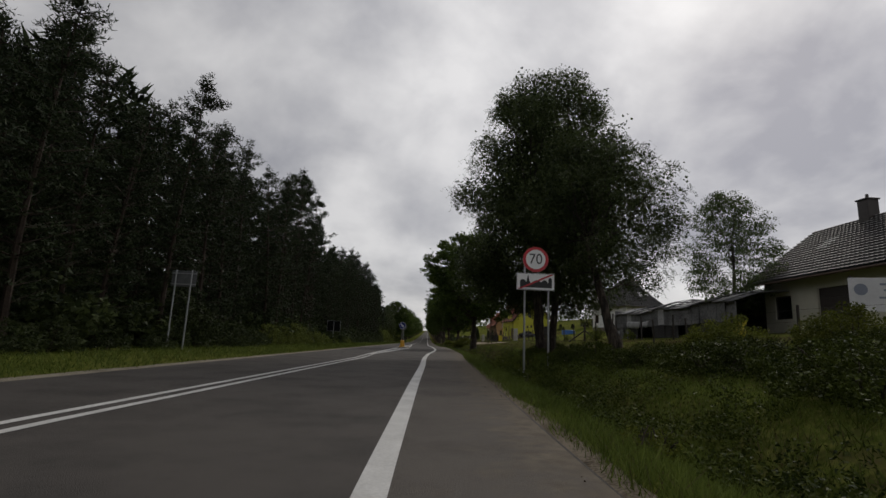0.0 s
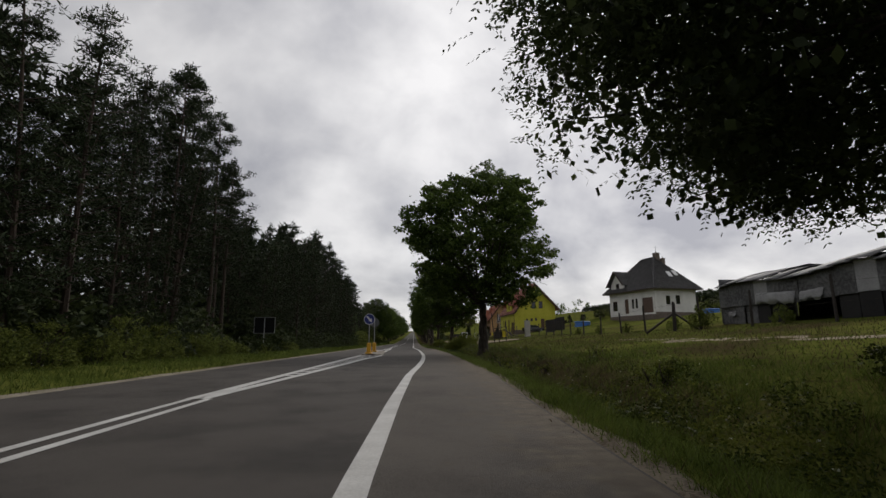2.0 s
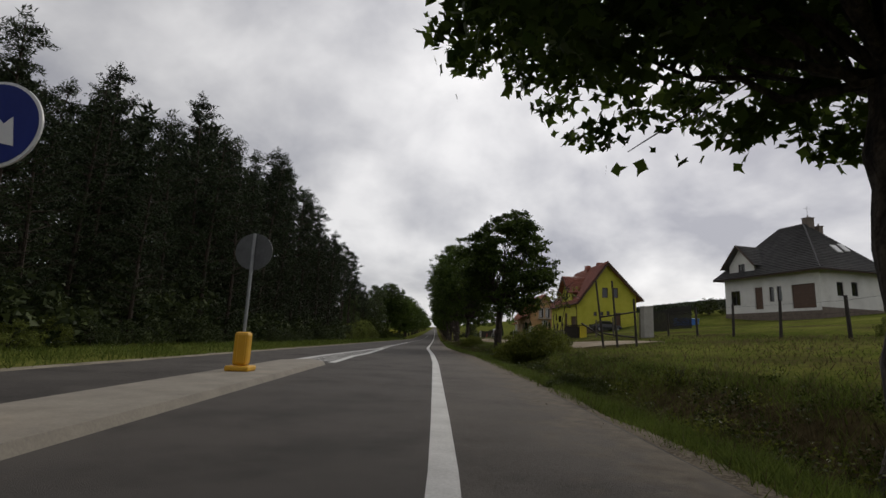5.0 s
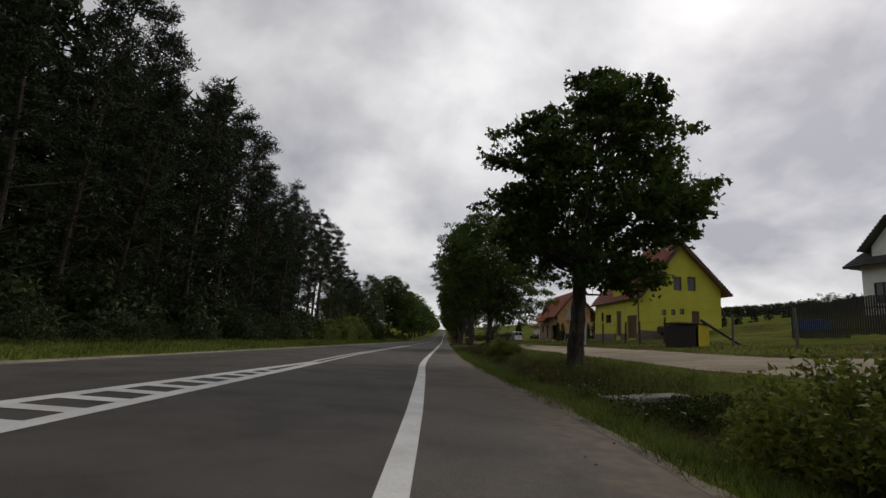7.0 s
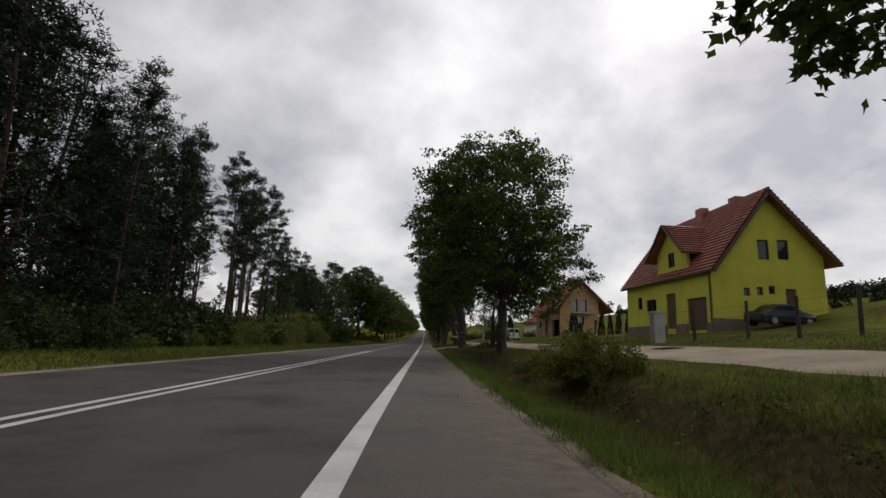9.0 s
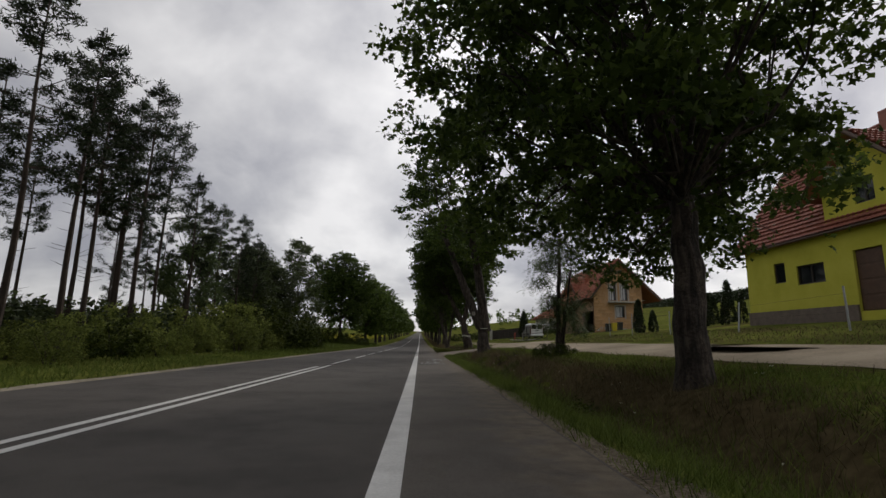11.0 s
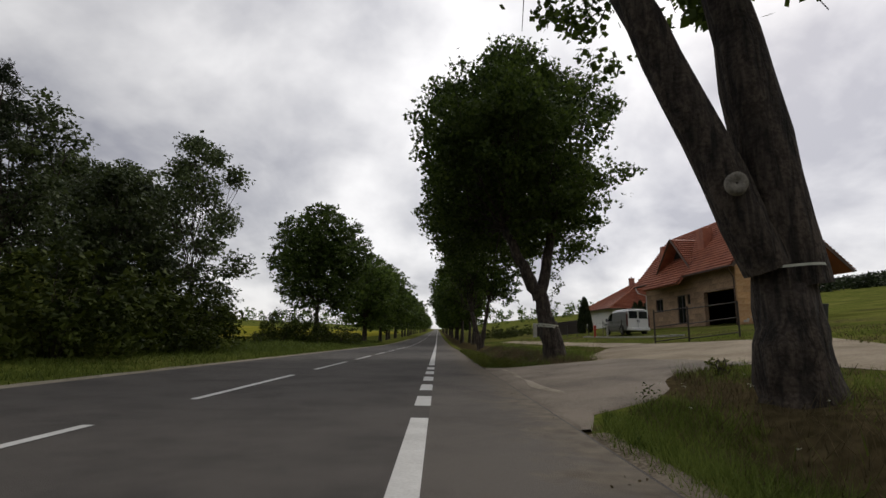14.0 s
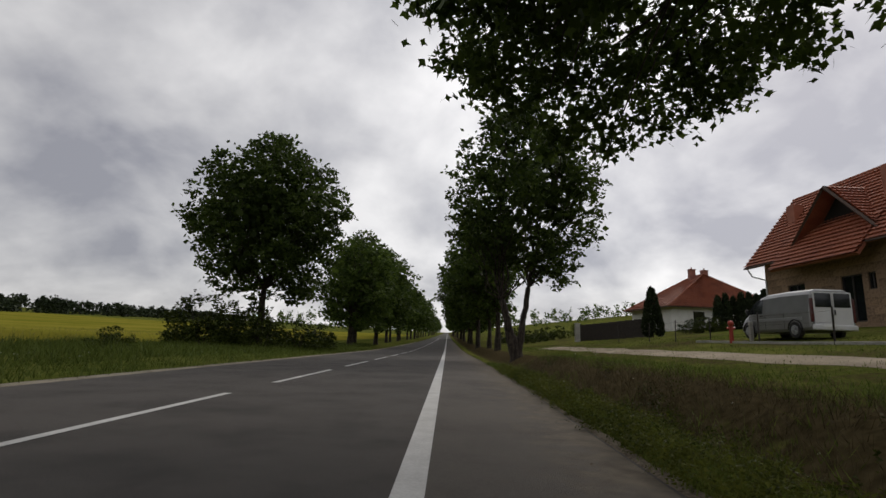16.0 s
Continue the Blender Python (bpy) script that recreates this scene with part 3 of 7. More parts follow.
def pine_meshes(seed, height, crown_from, radius, per=13, leaf=0.34, step_z=(0.5, 0.8), shape=0.45, sparse=False):
    """Trunk and needle crown of one forest pine, standing at the origin."""
    rng = np.random.default_rng(seed)
    bm = bmesh.new()
    lean = rng.normal(0, 0.35, 2)
    bow = rng.normal(0, 0.12, 2)

    def stem(k):
        return np.array([lean[0] * k * k + bow[0] * math.sin(k * 5), lean[1] * k * k + bow[1] * math.sin(k * 4 + 1)])
    limb(bm, [(*stem(i / 7), -0.3 + (height + 0.1) * i / 7) for i in range(8)], 0.15, 0.025, 6)
    centres = []
    z = crown_from
    while z < height - 0.3:
        k = (z - crown_from) / (height - crown_from)
        reach = radius * (1 - k) ** shape * (0.65 + 0.35 * min(1, k * 4)) * rng.uniform(0.7, 1.2) + 0.15
        sx, sy = stem(z / height)
        for _ in range(int(rng.integers(2, 4) if sparse else rng.integers(4, 6))):
            a = rng.uniform(0, 2 * math.pi)
            r = reach * rng.uniform(0.5, 1.2)
            tip = (sx + math.cos(a) * r, sy + math.sin(a) * r, z + r * rng.uniform(0.05, 0.55))
            limb(bm, [(sx, sy, z), tip], 0.03, 0.008, 3)
            for s in ((0.62, 0.85, 1.02) if sparse else (0.35, 0.68, 1.0)):
                centres.append((sx + math.cos(a) * r * s, sy + math.sin(a) * r * s, z + (tip[2] - z) * s * s + rng.normal(0, 0.08)))
        z += rng.uniform(*step_z)
    top = stem(1.0)
    for q in range(4):
        centres.append((top[0], top[1], height - 0.3 + 0.2 * q))
    for q in range(7 if crown_from > 4 else 0):
        a, zz = rng.uniform(0, 2 * math.pi), crown_from * rng.uniform(0.45, 1.0)
        sx, sy = stem(zz / height)
        limb(bm, [(sx, sy, zz), (sx + math.cos(a) * rng.uniform(0.4, 1.1), sy + math.sin(a) * rng.uniform(0.4, 1.1), zz + 0.2)], 0.016, 0.006, 3)
    me = bpy.data.meshes.new("trunk")
    bmesh.ops.recalc_face_normals(bm, faces=bm.faces)
    bm.to_mesh(me)
    bm.free()
    me.materials.append(BARK_PINE)
    cards = leaf_cards(rng, centres, per, (0.36, 0.36, 0.24), leaf, -0.5, 0.3, 3)
    return me, quads_mesh("crown", cards, LEAF_PINE)


def stand(name, meshes, place, turn, scale, label, category, group):
    root = thing(name, place, label, category, group, turn=turn)
    root.scale = scale
    for nm, me in zip(("trunk", "crown"), meshes):
        ob = new(nm, me)
        ob.parent = root
    return root


def bush_meshes(seed, radius, height, mat, clumps=60, per=34, leaf=0.16):
    rng = np.random.default_rng(seed)
    bm = bmesh.new()
    centres = []
    for k in range(9):
        a = rng.uniform(0, 2 * math.pi)
        e = (math.cos(a) * radius * rng.uniform(0.2, 0.8), math.sin(a) * radius * rng.uniform(0.2, 0.8), height * rng.uniform(0.5, 0.95))
        limb(bm, bent(rng, (math.cos(a) * 0.1, math.sin(a) * 0.1, -0.15), e, 3, 0.05), 0.025, 0.008, 4)
    for _ in range(clumps):
        a, r = rng.uniform(0, 2 * math.pi), radius * math.sqrt(rng.random())
        top = height * (1 - 0.55 * (r / radius) ** 2)
        centres.append((math.cos(a) * r, math.sin(a) * r, top * rng.uniform(0.12, 1.0)))
    me = bpy.data.meshes.new("stem")
    bm.to_mesh(me)
    bm.free()
    me.materials.append(BARK)
    cards = leaf_cards(rng, centres, per, (radius * 0.17, radius * 0.17, height * 0.12), leaf, 0.0, 0.75, 3)
    return me, quads_mesh("crown", cards, mat)


def stand_bush(meshes, x, y, turn, scale, label, category="bush", group="roadside bushes", lift=0.0):
    root = thing("bush", (x, y, ground_z(x, y) + lift), label, category, group, turn=turn)
    root.scale = scale
    for nm, me in zip(("stem", "foliage"), meshes):
        ob = new(nm, me)
        ob.parent = root
    return root


def foot(x, y):
    return (x, y, ground_z(x, y))


MAPLE_LABEL = "broad green roadside maple with a short dark trunk"
broadleaf("maple_tree", 3, foot(4.75, 54.3), [(0, 0, 0.0, 0.1, 3.4, 0.34)], 3.2, 13.4, 5.95, (-0.2, 0), leaf_mat=LEAF_MAPLE, lobes=46, per_lobe=22, per=50, slim=0.95, corners=6, clump_size=0.44, leaf=0.2, inner=140,
          core=2200, label=MAPLE_LABEL, group="roadside trees", gaps=0.08, lobe_r=(0.2, 0.31))
broadleaf("maple_tree", 5, foot(4.9, 85.3), [(0, 0, 0.1, 0.0, 2.9, 0.28)], 2.3, 10.0, 4.0, (0.6, 0), leaf_mat=LEAF_MAPLE, lobes=48, per_lobe=18, per=50, slim=0.95, corners=6, clump_size=0.36, leaf=0.17, inner=80, lobe_r=(0.19, 0.29), widest=0.36,
          extra=((-1.5, 4.4, 5.0, 1.2), (-0.4, 5.0, 4.6, 1.3), (0.8, 5.0, 4.2, 1.4), (2.3, 4.4, 4.0, 1.4), (0.0, 5.4, 5.8, 1.5), (2.2, 5.4, 5.6, 1.5), (-1.8, 5.2, 6.4, 1.4)),
          core=700, label=MAPLE_LABEL, group="roadside trees", gaps=0.2)
broadleaf("maple_tree", 8, foot(4.5, 112.3), [(0, 0, 0.0, 0.0, 3.0, 0.28)], 2.1, 12.6, 5.3, (-0.5, 1.3), leaf_mat=LEAF_MAPLE, lobes=44, per_lobe=20, per=52, leaf=0.155, slim=0.95, corners=6, stretch=1.15, clump_size=0.5, inner=170, core=4500, open_low=-0.1, lift_rim=2.2,
          extra=((1.6, 6.2, 3.3, 1.4), (2.8, 5.0, 3.5, 1.5), (0.7, 5.0, 3.9, 1.3), (0.2, 6.4, 5.2, 1.5), (2.2, 7.0, 4.9, 1.5), (3.6, 6.0, 5.4, 1.5), (4.6, 5.4, 6.6, 1.6), (5.0, 4.0, 5.0, 1.6), (4.3, 6.6, 4.2, 1.4)),
          label=MAPLE_LABEL, group="roadside trees", gaps=0.1)
broadleaf("small_tree", 10, foot(5.55, 123.9), [(0, 0, 0.2, 0.1, 4.2, 0.10), (0.15, 0.1, 0.7, 0.3, 3.4, 0.06)], 0.8, 7.7, 1.55, (0.3, 0), leaf_mat=LEAF_BIRCH,
          lobes=34, per_lobe=13, per=12, leaf=0.07, clump_size=0.36, inner=0, fronds=7, droop=0.8, gaps=0.25, lobe_r=(0.2, 0.32), label="slender pale green tree with thin stems", group="roadside trees")
# the great forked tree beside the track, and the one with the tape
broadleaf("lime_tree", 12, foot(4.3, 137.1), [(0.08, 0, -0.1, 0.05, 2.6, 0.385), (-0.18, 0.0, -2.55, 0.2, 7.6, 0.27, 1.5), (0.16, 0.05, -0.8, 0.2, 8.4, 0.33, 1.3)], 5.4, 17.4, 5.5, (-0.9, 0.5), leaf_mat=LEAF_MAPLE,
          lobes=44, per_lobe=18, per=48, leaf=0.16, slim=0.9, bare=14, gaps=0.2, inner=40, lobe_r=(0.2, 0.32), label="tall old forked lime tree with bare twigs", group="roadside trees")
broadleaf("maple_tree", 14, foot(4.6, 150.4), [(0.06, 0, -0.5, 0.1, 2.6, 0.38), (-0.46, 0.1, -1.8, 0.3, 5.0, 0.25, 2.2), (-0.46, 0.1, 0.2, 0.4, 5.4, 0.22, 2.2)], 4.3, 13.6, 5.2, (-1.3, 2.2), leaf_mat=LEAF_MAPLE, lobes=46,
          per_lobe=20, per=50, leaf=0.17, slim=0.95, corners=6, stretch=1.3, clump_size=0.5, inner=420, lobe_r=(0.24, 0.36), core=9000, open_low=-0.2, gaps=0.0,
          extra=((-1.7, 8.0, 5.5, 1.6), (-3.6, 7.0, 6.0, 1.4), (-0.1, 8.4, 5.9, 1.5), (1.2, 8.2, 6.8, 1.5), (-2.8, 8.6, 7.2, 1.7), (-0.8, 9.0, 7.6, 1.8), (-4.4, 6.4, 7.2, 1.5)), shoots=((0.1, 0.3, 1.9), (0.55, 0.3, 5.2)), label="leaning roadside maple with pale tape round its trunk", group="roadside trees")
# locusts behind the speed sign and the birch by the first house
broadleaf("locust_tree", 21, foot(5.1, 23.4), [(0, 0, -0.4, 0.1, 4.6, 0.24), (0.45, 0.2, 0.9, 0.5, 5.0, 0.18)], 2.5, 14.8, 4.7, (0.3, 0.9), leaf_mat=LEAF_LOCUST,
          lobes=48, per_lobe=26, per=26, leaf=0.085, droop=0.9, slim=0.5, fronds=9, core=20000, inner=900, gaps=0.12, extra=((0.5, 1.0, 4.5, 1.8), (2.2, 1.5, 4.3, 1.8), (-1.5, 1.5, 4.7, 1.5), (3.4, 2.4, 4.6, 1.9), (1.0, -0.8, 5.6, 1.7), (-1.6, 0.2, 6.0, 1.5), (-1.9, 1.0, 3.7, 1.2), (1.6, 3.0, 6.4, 2.0), (-2.6, 1.8, 3.5, 1.4), (-3.0, 1.0, 4.8, 1.4), (-0.4, 2.0, 2.9, 1.2), (-1.2, 2.2, 3.0, 1.2), (1.6, 1.6, 2.8, 1.2), (-0.2, 0.6, 3.2, 1.1), (2.6, 3.0, 3.1, 1.3), (0.6, 3.4, 3.3, 1.3)), stretch=1.2, open_low=-0.3, label="tall dark locust tree with feathery leaves", group="roadside trees")
broadleaf("locust_tree", 22, foot(6.6, 18.0), [(0, 0, -0.9, 0.6, 4.4, 0.17)], 2.5, 9.2, 3.3, (0.1, 1.8), leaf_mat=LEAF_LOCUST, lobes=32, per_lobe=22, per=26, leaf=0.085,
          droop=0.9, slim=0.5, gaps=0.05, fronds=9, core=1500, inner=160, stretch=1.3, open_low=-0.2, label="leaning dark locust tree with feathery leaves", group="roadside trees")
broadleaf("birch_tree", 23, foot(19.6, 31.8), [(0, 0, 0.2, 0, 5.5, 0.13)], 1.4, 9.8, 3.2, leaf_mat=LEAF_BIRCH, lobes=36, per_lobe=20, per=40, leaf=0.11, clump_size=0.4,
          droop=1.2, slim=0.45, gaps=0.05, inner=90, label="pale airy birch beside a white house", group="garden trees")

# trees beyond, on both sides, that close the view
rng = np.random.default_rng(77)
broadleaf("maple_tree", 31, foot(-12.1, 182.0), [(0, 0, 0, 0, 3.8, 0.28)], 3.0, 14.6, 5.8, leaf_mat=LEAF_MAPLE, lobes=34, per_lobe=20, per=34, leaf=0.25, clump_size=0.5, core=2200,
          label="round-crowned green maple beside a field", group="roadside trees", widest=0.4)
broadleaf("maple_tree", 32, foot(4.3, 179.0), [(0, 0, -0.9, 0, 3.4, 0.3), (0, 0, 0.7, 0, 4.2, 0.22)], 4.4, 16.0, 5.4, (0.5, 0), leaf_mat=LEAF_MAPLE, lobes=34, per_lobe=18, per=32,
          leaf=0.25, clump_size=0.5, bare=8, gaps=0.15, core=900, label="old roadside maple with a forked trunk", group="roadside trees")
far_b = broadleaf("lime_tree", 33, foot(5.0, 197.0), [(0, 0, 0, 0, 3.6, 0.3)], 3.5, 12.8, 4.9, (-1.5, 0), leaf_mat=LEAF_MAPLE, lobes=32, per_lobe=14, per=20, leaf=0.34, clump_size=0.6,
                  inner=30, core=700, label="dense green avenue tree", group="avenue trees")
far_c = broadleaf("lime_tree", 34, foot(-10.6, 205.0), [(0, 0, 0, 0, 3.6, 0.3)], 1.6, 13.0, 5.4, (0.8, 0), leaf_mat=LEAF_MAPLE, lobes=32, per_lobe=14, per=20, leaf=0.34, clump_size=0.6,
                  inner=30, core=700, label="dense green avenue tree", group="avenue trees")
far_light = broadleaf("lime_tree", 35, foot(5.2, 256.0), [(0, 0, 0, 0, 3.6, 0.3)], 3.0, 13.4, 6.4, leaf_mat=LEAF_MAPLE, lobes=26, per_lobe=9, per=12, leaf=0.72, clump_size=0.8,
                      inner=16, label="dense green avenue tree", group="avenue trees")
y = 208.0
while y < 640:
    if y > 232:
        far_b = far_c = far_light
    copy_thing(far_b, pose(*foot(5.0 + rng.normal(0, 0.3), y), 0, 0, rng.uniform(-30, 30)) @ Matrix.Scale(rng.uniform(0.82, 1.12), 4))
    copy_thing(far_c, pose(*foot(-10.8 + rng.normal(0, 0.4), y + 5 + rng.uniform(-2, 2)), 0, 0, rng.uniform(-30, 30)) @ Matrix.Scale(rng.uniform(0.82, 1.12), 4))
    y += rng.uniform(10, 15) * (1 if y < 350 else 2)

# pine wood across the road
pines = [pine_meshes(100 + k, h, c, r, 24, 0.22, (0.42, 0.66), 0.5) for k, (h, c, r) in enumerate([(14.6, 1.2, 2.7), (15.4, 1.6, 2.6), (13.0, 0.8, 2.8)])]
pines += [pine_meshes(110 + k, h, c, r, 40, 0.22, (0.36, 0.6), 0.42, True) for k, (h, c, r) in enumerate([(15.6, 7.4, 2.3), (14.0, 7.6, 2.1), (11.5, 5.6, 1.9)])]
back_pines = [pine_meshes(150 + k, h, 1.2, 2.9, 8, 0.75, (0.8, 1.1)) for k, h in enumerate((14.5, 15.5))]
PINE_LABEL = "dark green pine at the edge of the wood"
y = -24.0
while y < 106.5:
    for x0, shrink in ((-11.3, 0.8), (-13.8, 0.92), (-17.2, 1.0), (-21.5, 1.0), (-26.5, 1.0)):
        x = x0 - abs(rng.normal(0, 0.7))
        yy = y + rng.uniform(-1.1, 1.1)
        thin = 45 < yy < 58
        if x0 < -20 and rng.random() < (0.15 if not 43 < yy < 60 else 0.6):
            continue
        if thin and rng.random() < (0.85 if x0 > -13 else 0.45):
            continue
        k = int(rng.integers(3, 5)) if thin else int(rng.integers(0, 3))
        s = shrink * rng.uniform(0.8, 1.1) * (0.82 if 58 < yy < 76 else 1.0)
        if yy > 90:
            s *= 1.12
        stand("pine_tree", back_pines[k % 2] if x0 < -16 and not thin else pines[k], foot(x, yy), rng.uniform(0, 360), (s, s, s), PINE_LABEL, "tree", "pine wood")
    y += rng.uniform(2.5, 3.5)
for x, yy, s in [(-12.9, 46.5, 1.0), (-13.6, 48.6, 1.08), (-12.4, 50.6, 0.95), (-14.8, 52.0, 1.05), (-13.0, 54.8, 0.85), (-15.5, 49.5, 1.1)]:
    stand("pine_tree", pines[3 + int(yy) % 2], foot(x, yy), rng.uniform(0, 360), (s, s, s), "tall pine with a bare lower trunk", "tree", "pine wood")
for k in range(16):
    s = rng.uniform(0.66, 0.82)
    yy = 106.5 + k * 0.65
    stand("pine_tree", pines[int(rng.integers(0, 3))], foot(-12.0 - 5 * rng.random(), yy), rng.uniform(0, 360), (s, s, s), PINE_LABEL, "tree", "pine wood")
for k in range(22):
    yy = 108 + k * 1.8 + rng.uniform(-0.8, 0.8)
    x = -15.5 - abs(rng.normal(0, 3.5))
    s = rng.uniform(0.66, 0.9) if yy < 132 else rng.uniform(0.48, 0.62)
    stand("pine_tree", pines[int(rng.integers(3, 6))], foot(x, yy), rng.uniform(0, 360), (s, s, s), "slim pine with a bare lower trunk", "tree", "pine wood")
for x, yy, s in [(-13.3, 121.0, 0.86), (-13.4, 124.0, 0.84), (-14.2, 126.3, 0.86), (-13.2, 128.2, 0.84), (-14.8, 129.6, 0.82), (-13.7, 131.2, 0.78), (-15.6, 127.4, 0.9), (-13.4, 134.0, 0.66),
                 (-13.6, 138.4, 0.62), (-13.2, 141.2, 0.62), (-14.0, 143.4, 0.56), (-13.4, 145.6, 0.56), (-14.6, 147.8, 0.54), (-15.2, 140.0, 0.66)]:
    stand("pine_tree", pines[3 + int(yy * 10) % 2], foot(x, yy), rng.uniform(0, 360), (s, s, s), "slim pine with a bare lower trunk", "tree", "pine wood")
# broadleaved trees where the wood ends
for k, (x, yy, top, r, sd) in enumerate([(-12.6, 156.6, 11.4, 3.2, 41), (-13.6, 152.0, 8.0, 2.8, 42), (-17.0, 154.0, 9.4, 3.2, 43), (-18.0, 160.0, 11.0, 3.6, 44), (-14.4, 135.5, 8.2, 2.2, 45), (-15.6, 141.0, 8.8, 2.5, 46), (-14.2, 147.0, 9.2, 2.4, 47)]):
    broadleaf("locust_tree", sd, foot(x, yy), [(0, 0, 0.2, 0.1, 3.4, 0.15)], 0.9, top, r, leaf_mat=LEAF_LOCUST if yy > 146 else LEAF_BIRCH, lobes=26, per_lobe=18, per=34, leaf=0.17, slim=0.5, droop=0.3,
              clump_size=0.5, gaps=0.0 if yy > 150 else 0.5, inner=110 if yy > 150 else 12, label="leafy grey-green tree at the end of the wood", group="wood edge trees", open_low=-0.2)

broadleaf("sapling", 61, foot(6.1, 73.4), [(0, 0, -0.1, 0, 1.7, 0.03), (0, 0, 0.5, 0.2, 2.2, 0.025)], 2.0, 3.3, 1.15, (0.0, 0), leaf_mat=LEAF_HEDGE, lobes=7, per_lobe=5, per=7, leaf=0.13,
          clump_size=0.26, inner=0, gaps=0.3, bare=0, label="thin bent sapling with few leaves above bushes", group="roadside trees")

# undergrowth
bushes = [bush_meshes(200 + k, r, h, LEAF_BUSH, c, 30, lf * 0.85) for k, (r, h, c, lf) in enumerate([(1.5, 2.0, 80, 0.16), (1.2, 1.5, 70, 0.14), (1.8, 2.8, 100, 0.18), (0.9, 1.0, 60, 0.1)])]
LEAF_SHRUB = leaf_material("shrub_leaves", (0.050, 0.070, 0.016), (0.20, 0.225, 0.056), 0.46)
light_bushes = [bush_meshes(240 + k, r, h, LEAF_SHRUB, c, 32, lf * 0.72) for k, (r, h, c, lf) in enumerate([(1.5, 2.0, 80, 0.17), (1.2, 1.5, 70, 0.15), (1.8, 2.8, 100, 0.19)])]
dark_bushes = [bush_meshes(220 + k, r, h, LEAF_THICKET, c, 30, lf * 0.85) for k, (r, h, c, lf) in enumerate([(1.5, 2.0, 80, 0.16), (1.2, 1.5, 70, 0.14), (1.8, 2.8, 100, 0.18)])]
mass = []


def add_mass(seed, x, y, radius, height, clumps, per, leaf):
    """Leaves of one shrub of the joined undergrowth."""
    mr = np.random.default_rng(seed)
    a, r = mr.uniform(0, 2 * math.pi, clumps), radius * np.sqrt(mr.random(clumps))
    top = height * (1 - 0.55 * (r / radius) ** 2)
    c = np.stack([x + np.cos(a) * r, y + np.sin(a) * r, ground_z(x, y) + top * mr.uniform(0.08, 1.0, clumps)], 1)
    mass.append(leaf_cards(mr, c, per, (radius * 0.2, radius * 0.2, height * 0.13), leaf, 0.0, 0.75, 3))


y = -24.0
while y < 105:
    s = rng.uniform(0.75, 1.1) * (0.6 if 51 < y < 61 else 1.0)
    add_mass(int(y * 100) + 5000, -11.6 - rng.uniform(0, 1.0), y + rng.uniform(-0.8, 0.8), 1.6 * s, 2.3 * s, 60, 15, 0.23)
    for x0 in (-9.9,):
        k = int(rng.integers(0, 3))
        s = rng.uniform(0.7, 1.05) * (0.25 if 51 < y < 61 else 0.62)
        stand_bush((light_bushes if 33 < y < 68 and rng.random() < 0.75 else dark_bushes)[k], x0 - rng.uniform(0, 1.0), y + rng.uniform(-0.8, 0.8), rng.uniform(0, 360), (s, s, s * rng.uniform(0.8, 1.2)), "dark green shrub under the pines",
                   group="wood edge shrubs")
    y += rng.uniform(1.5, 2.2)
y = -24.0
while y < 106:
    for x0 in (-14.5, -18.5):
        if 44 < y < 57 and rng.random() < 0.7:
            continue
        s = rng.uniform(0.8, 1.2)
        add_mass(int(y * 100 + x0 * 10) + 9000, x0 - rng.uniform(0, 1.5), y + rng.uniform(-0.9, 0.9), 2.3 * s, 3.7 * s, 50, 10, 0.5)
    y += rng.uniform(2.6, 3.4)
for k in range(22):
    add_mass(7000 + k, -11.5 - 3.5 * rng.random(), 105 + k * 0.6, 1.5, 2.4, 60, 16, 0.22)
for k in range(26):
    add_mass(7100 + k, -13.0 - 4 * rng.random(), 118 + k * 1.3, 1.7, 2.5, 60, 16, 0.24)
deep_rng = np.random.default_rng(404)
n = 5200
cy = deep_rng.uniform(-30, 106, n)
cx, cz = deep_rng.uniform(-33, -23, n), deep_rng.uniform(0.5, 10.5, n)
keep_it = (cy < 42) | (cy > 95)
wood_deep = np.stack([cx, cy, cz], 1)[keep_it]
tagged(new("wood_interior", quads_mesh("wood_interior", leaf_cards(deep_rng, wood_deep, 5, (0.7, 0.7, 0.6), 0.7, 0.0, 0.6, 3), LEAF_PINE)), "dense dark pine boughs deep in the wood", "woods", kind="stuff")
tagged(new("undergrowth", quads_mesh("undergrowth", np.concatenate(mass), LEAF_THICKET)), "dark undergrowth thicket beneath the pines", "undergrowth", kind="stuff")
y = 104.0
while y < 156:
    tall = 0.8 if y < 122 else 1.12
    for x0 in (-10.4, -12.4):
        s = tall * rng.uniform(0.7, 1.1) * (1.0 if x0 < -11 else 0.7)
        stand_bush((light_bushes if rng.random() < 0.9 else bushes)[int(rng.integers(0, 3))], x0 - rng.uniform(0, 1.2), y + rng.uniform(-0.8, 0.8), rng.uniform(0, 360), (s, s, s), "green shrub beside the road",
                   group="wood edge shrubs")
    y += rng.uniform(1.6, 2.4)
BUSH_LABEL = "dense green bush on the ditch bank"
fine_bush = bush_meshes(260, 1.3, 1.45, LEAF_HEDGE, 190, 60, 0.07)
fine_low = bush_meshes(261, 1.2, 0.75, LEAF_BUSH, 150, 60, 0.05)
bushes += [fine_bush, fine_low]
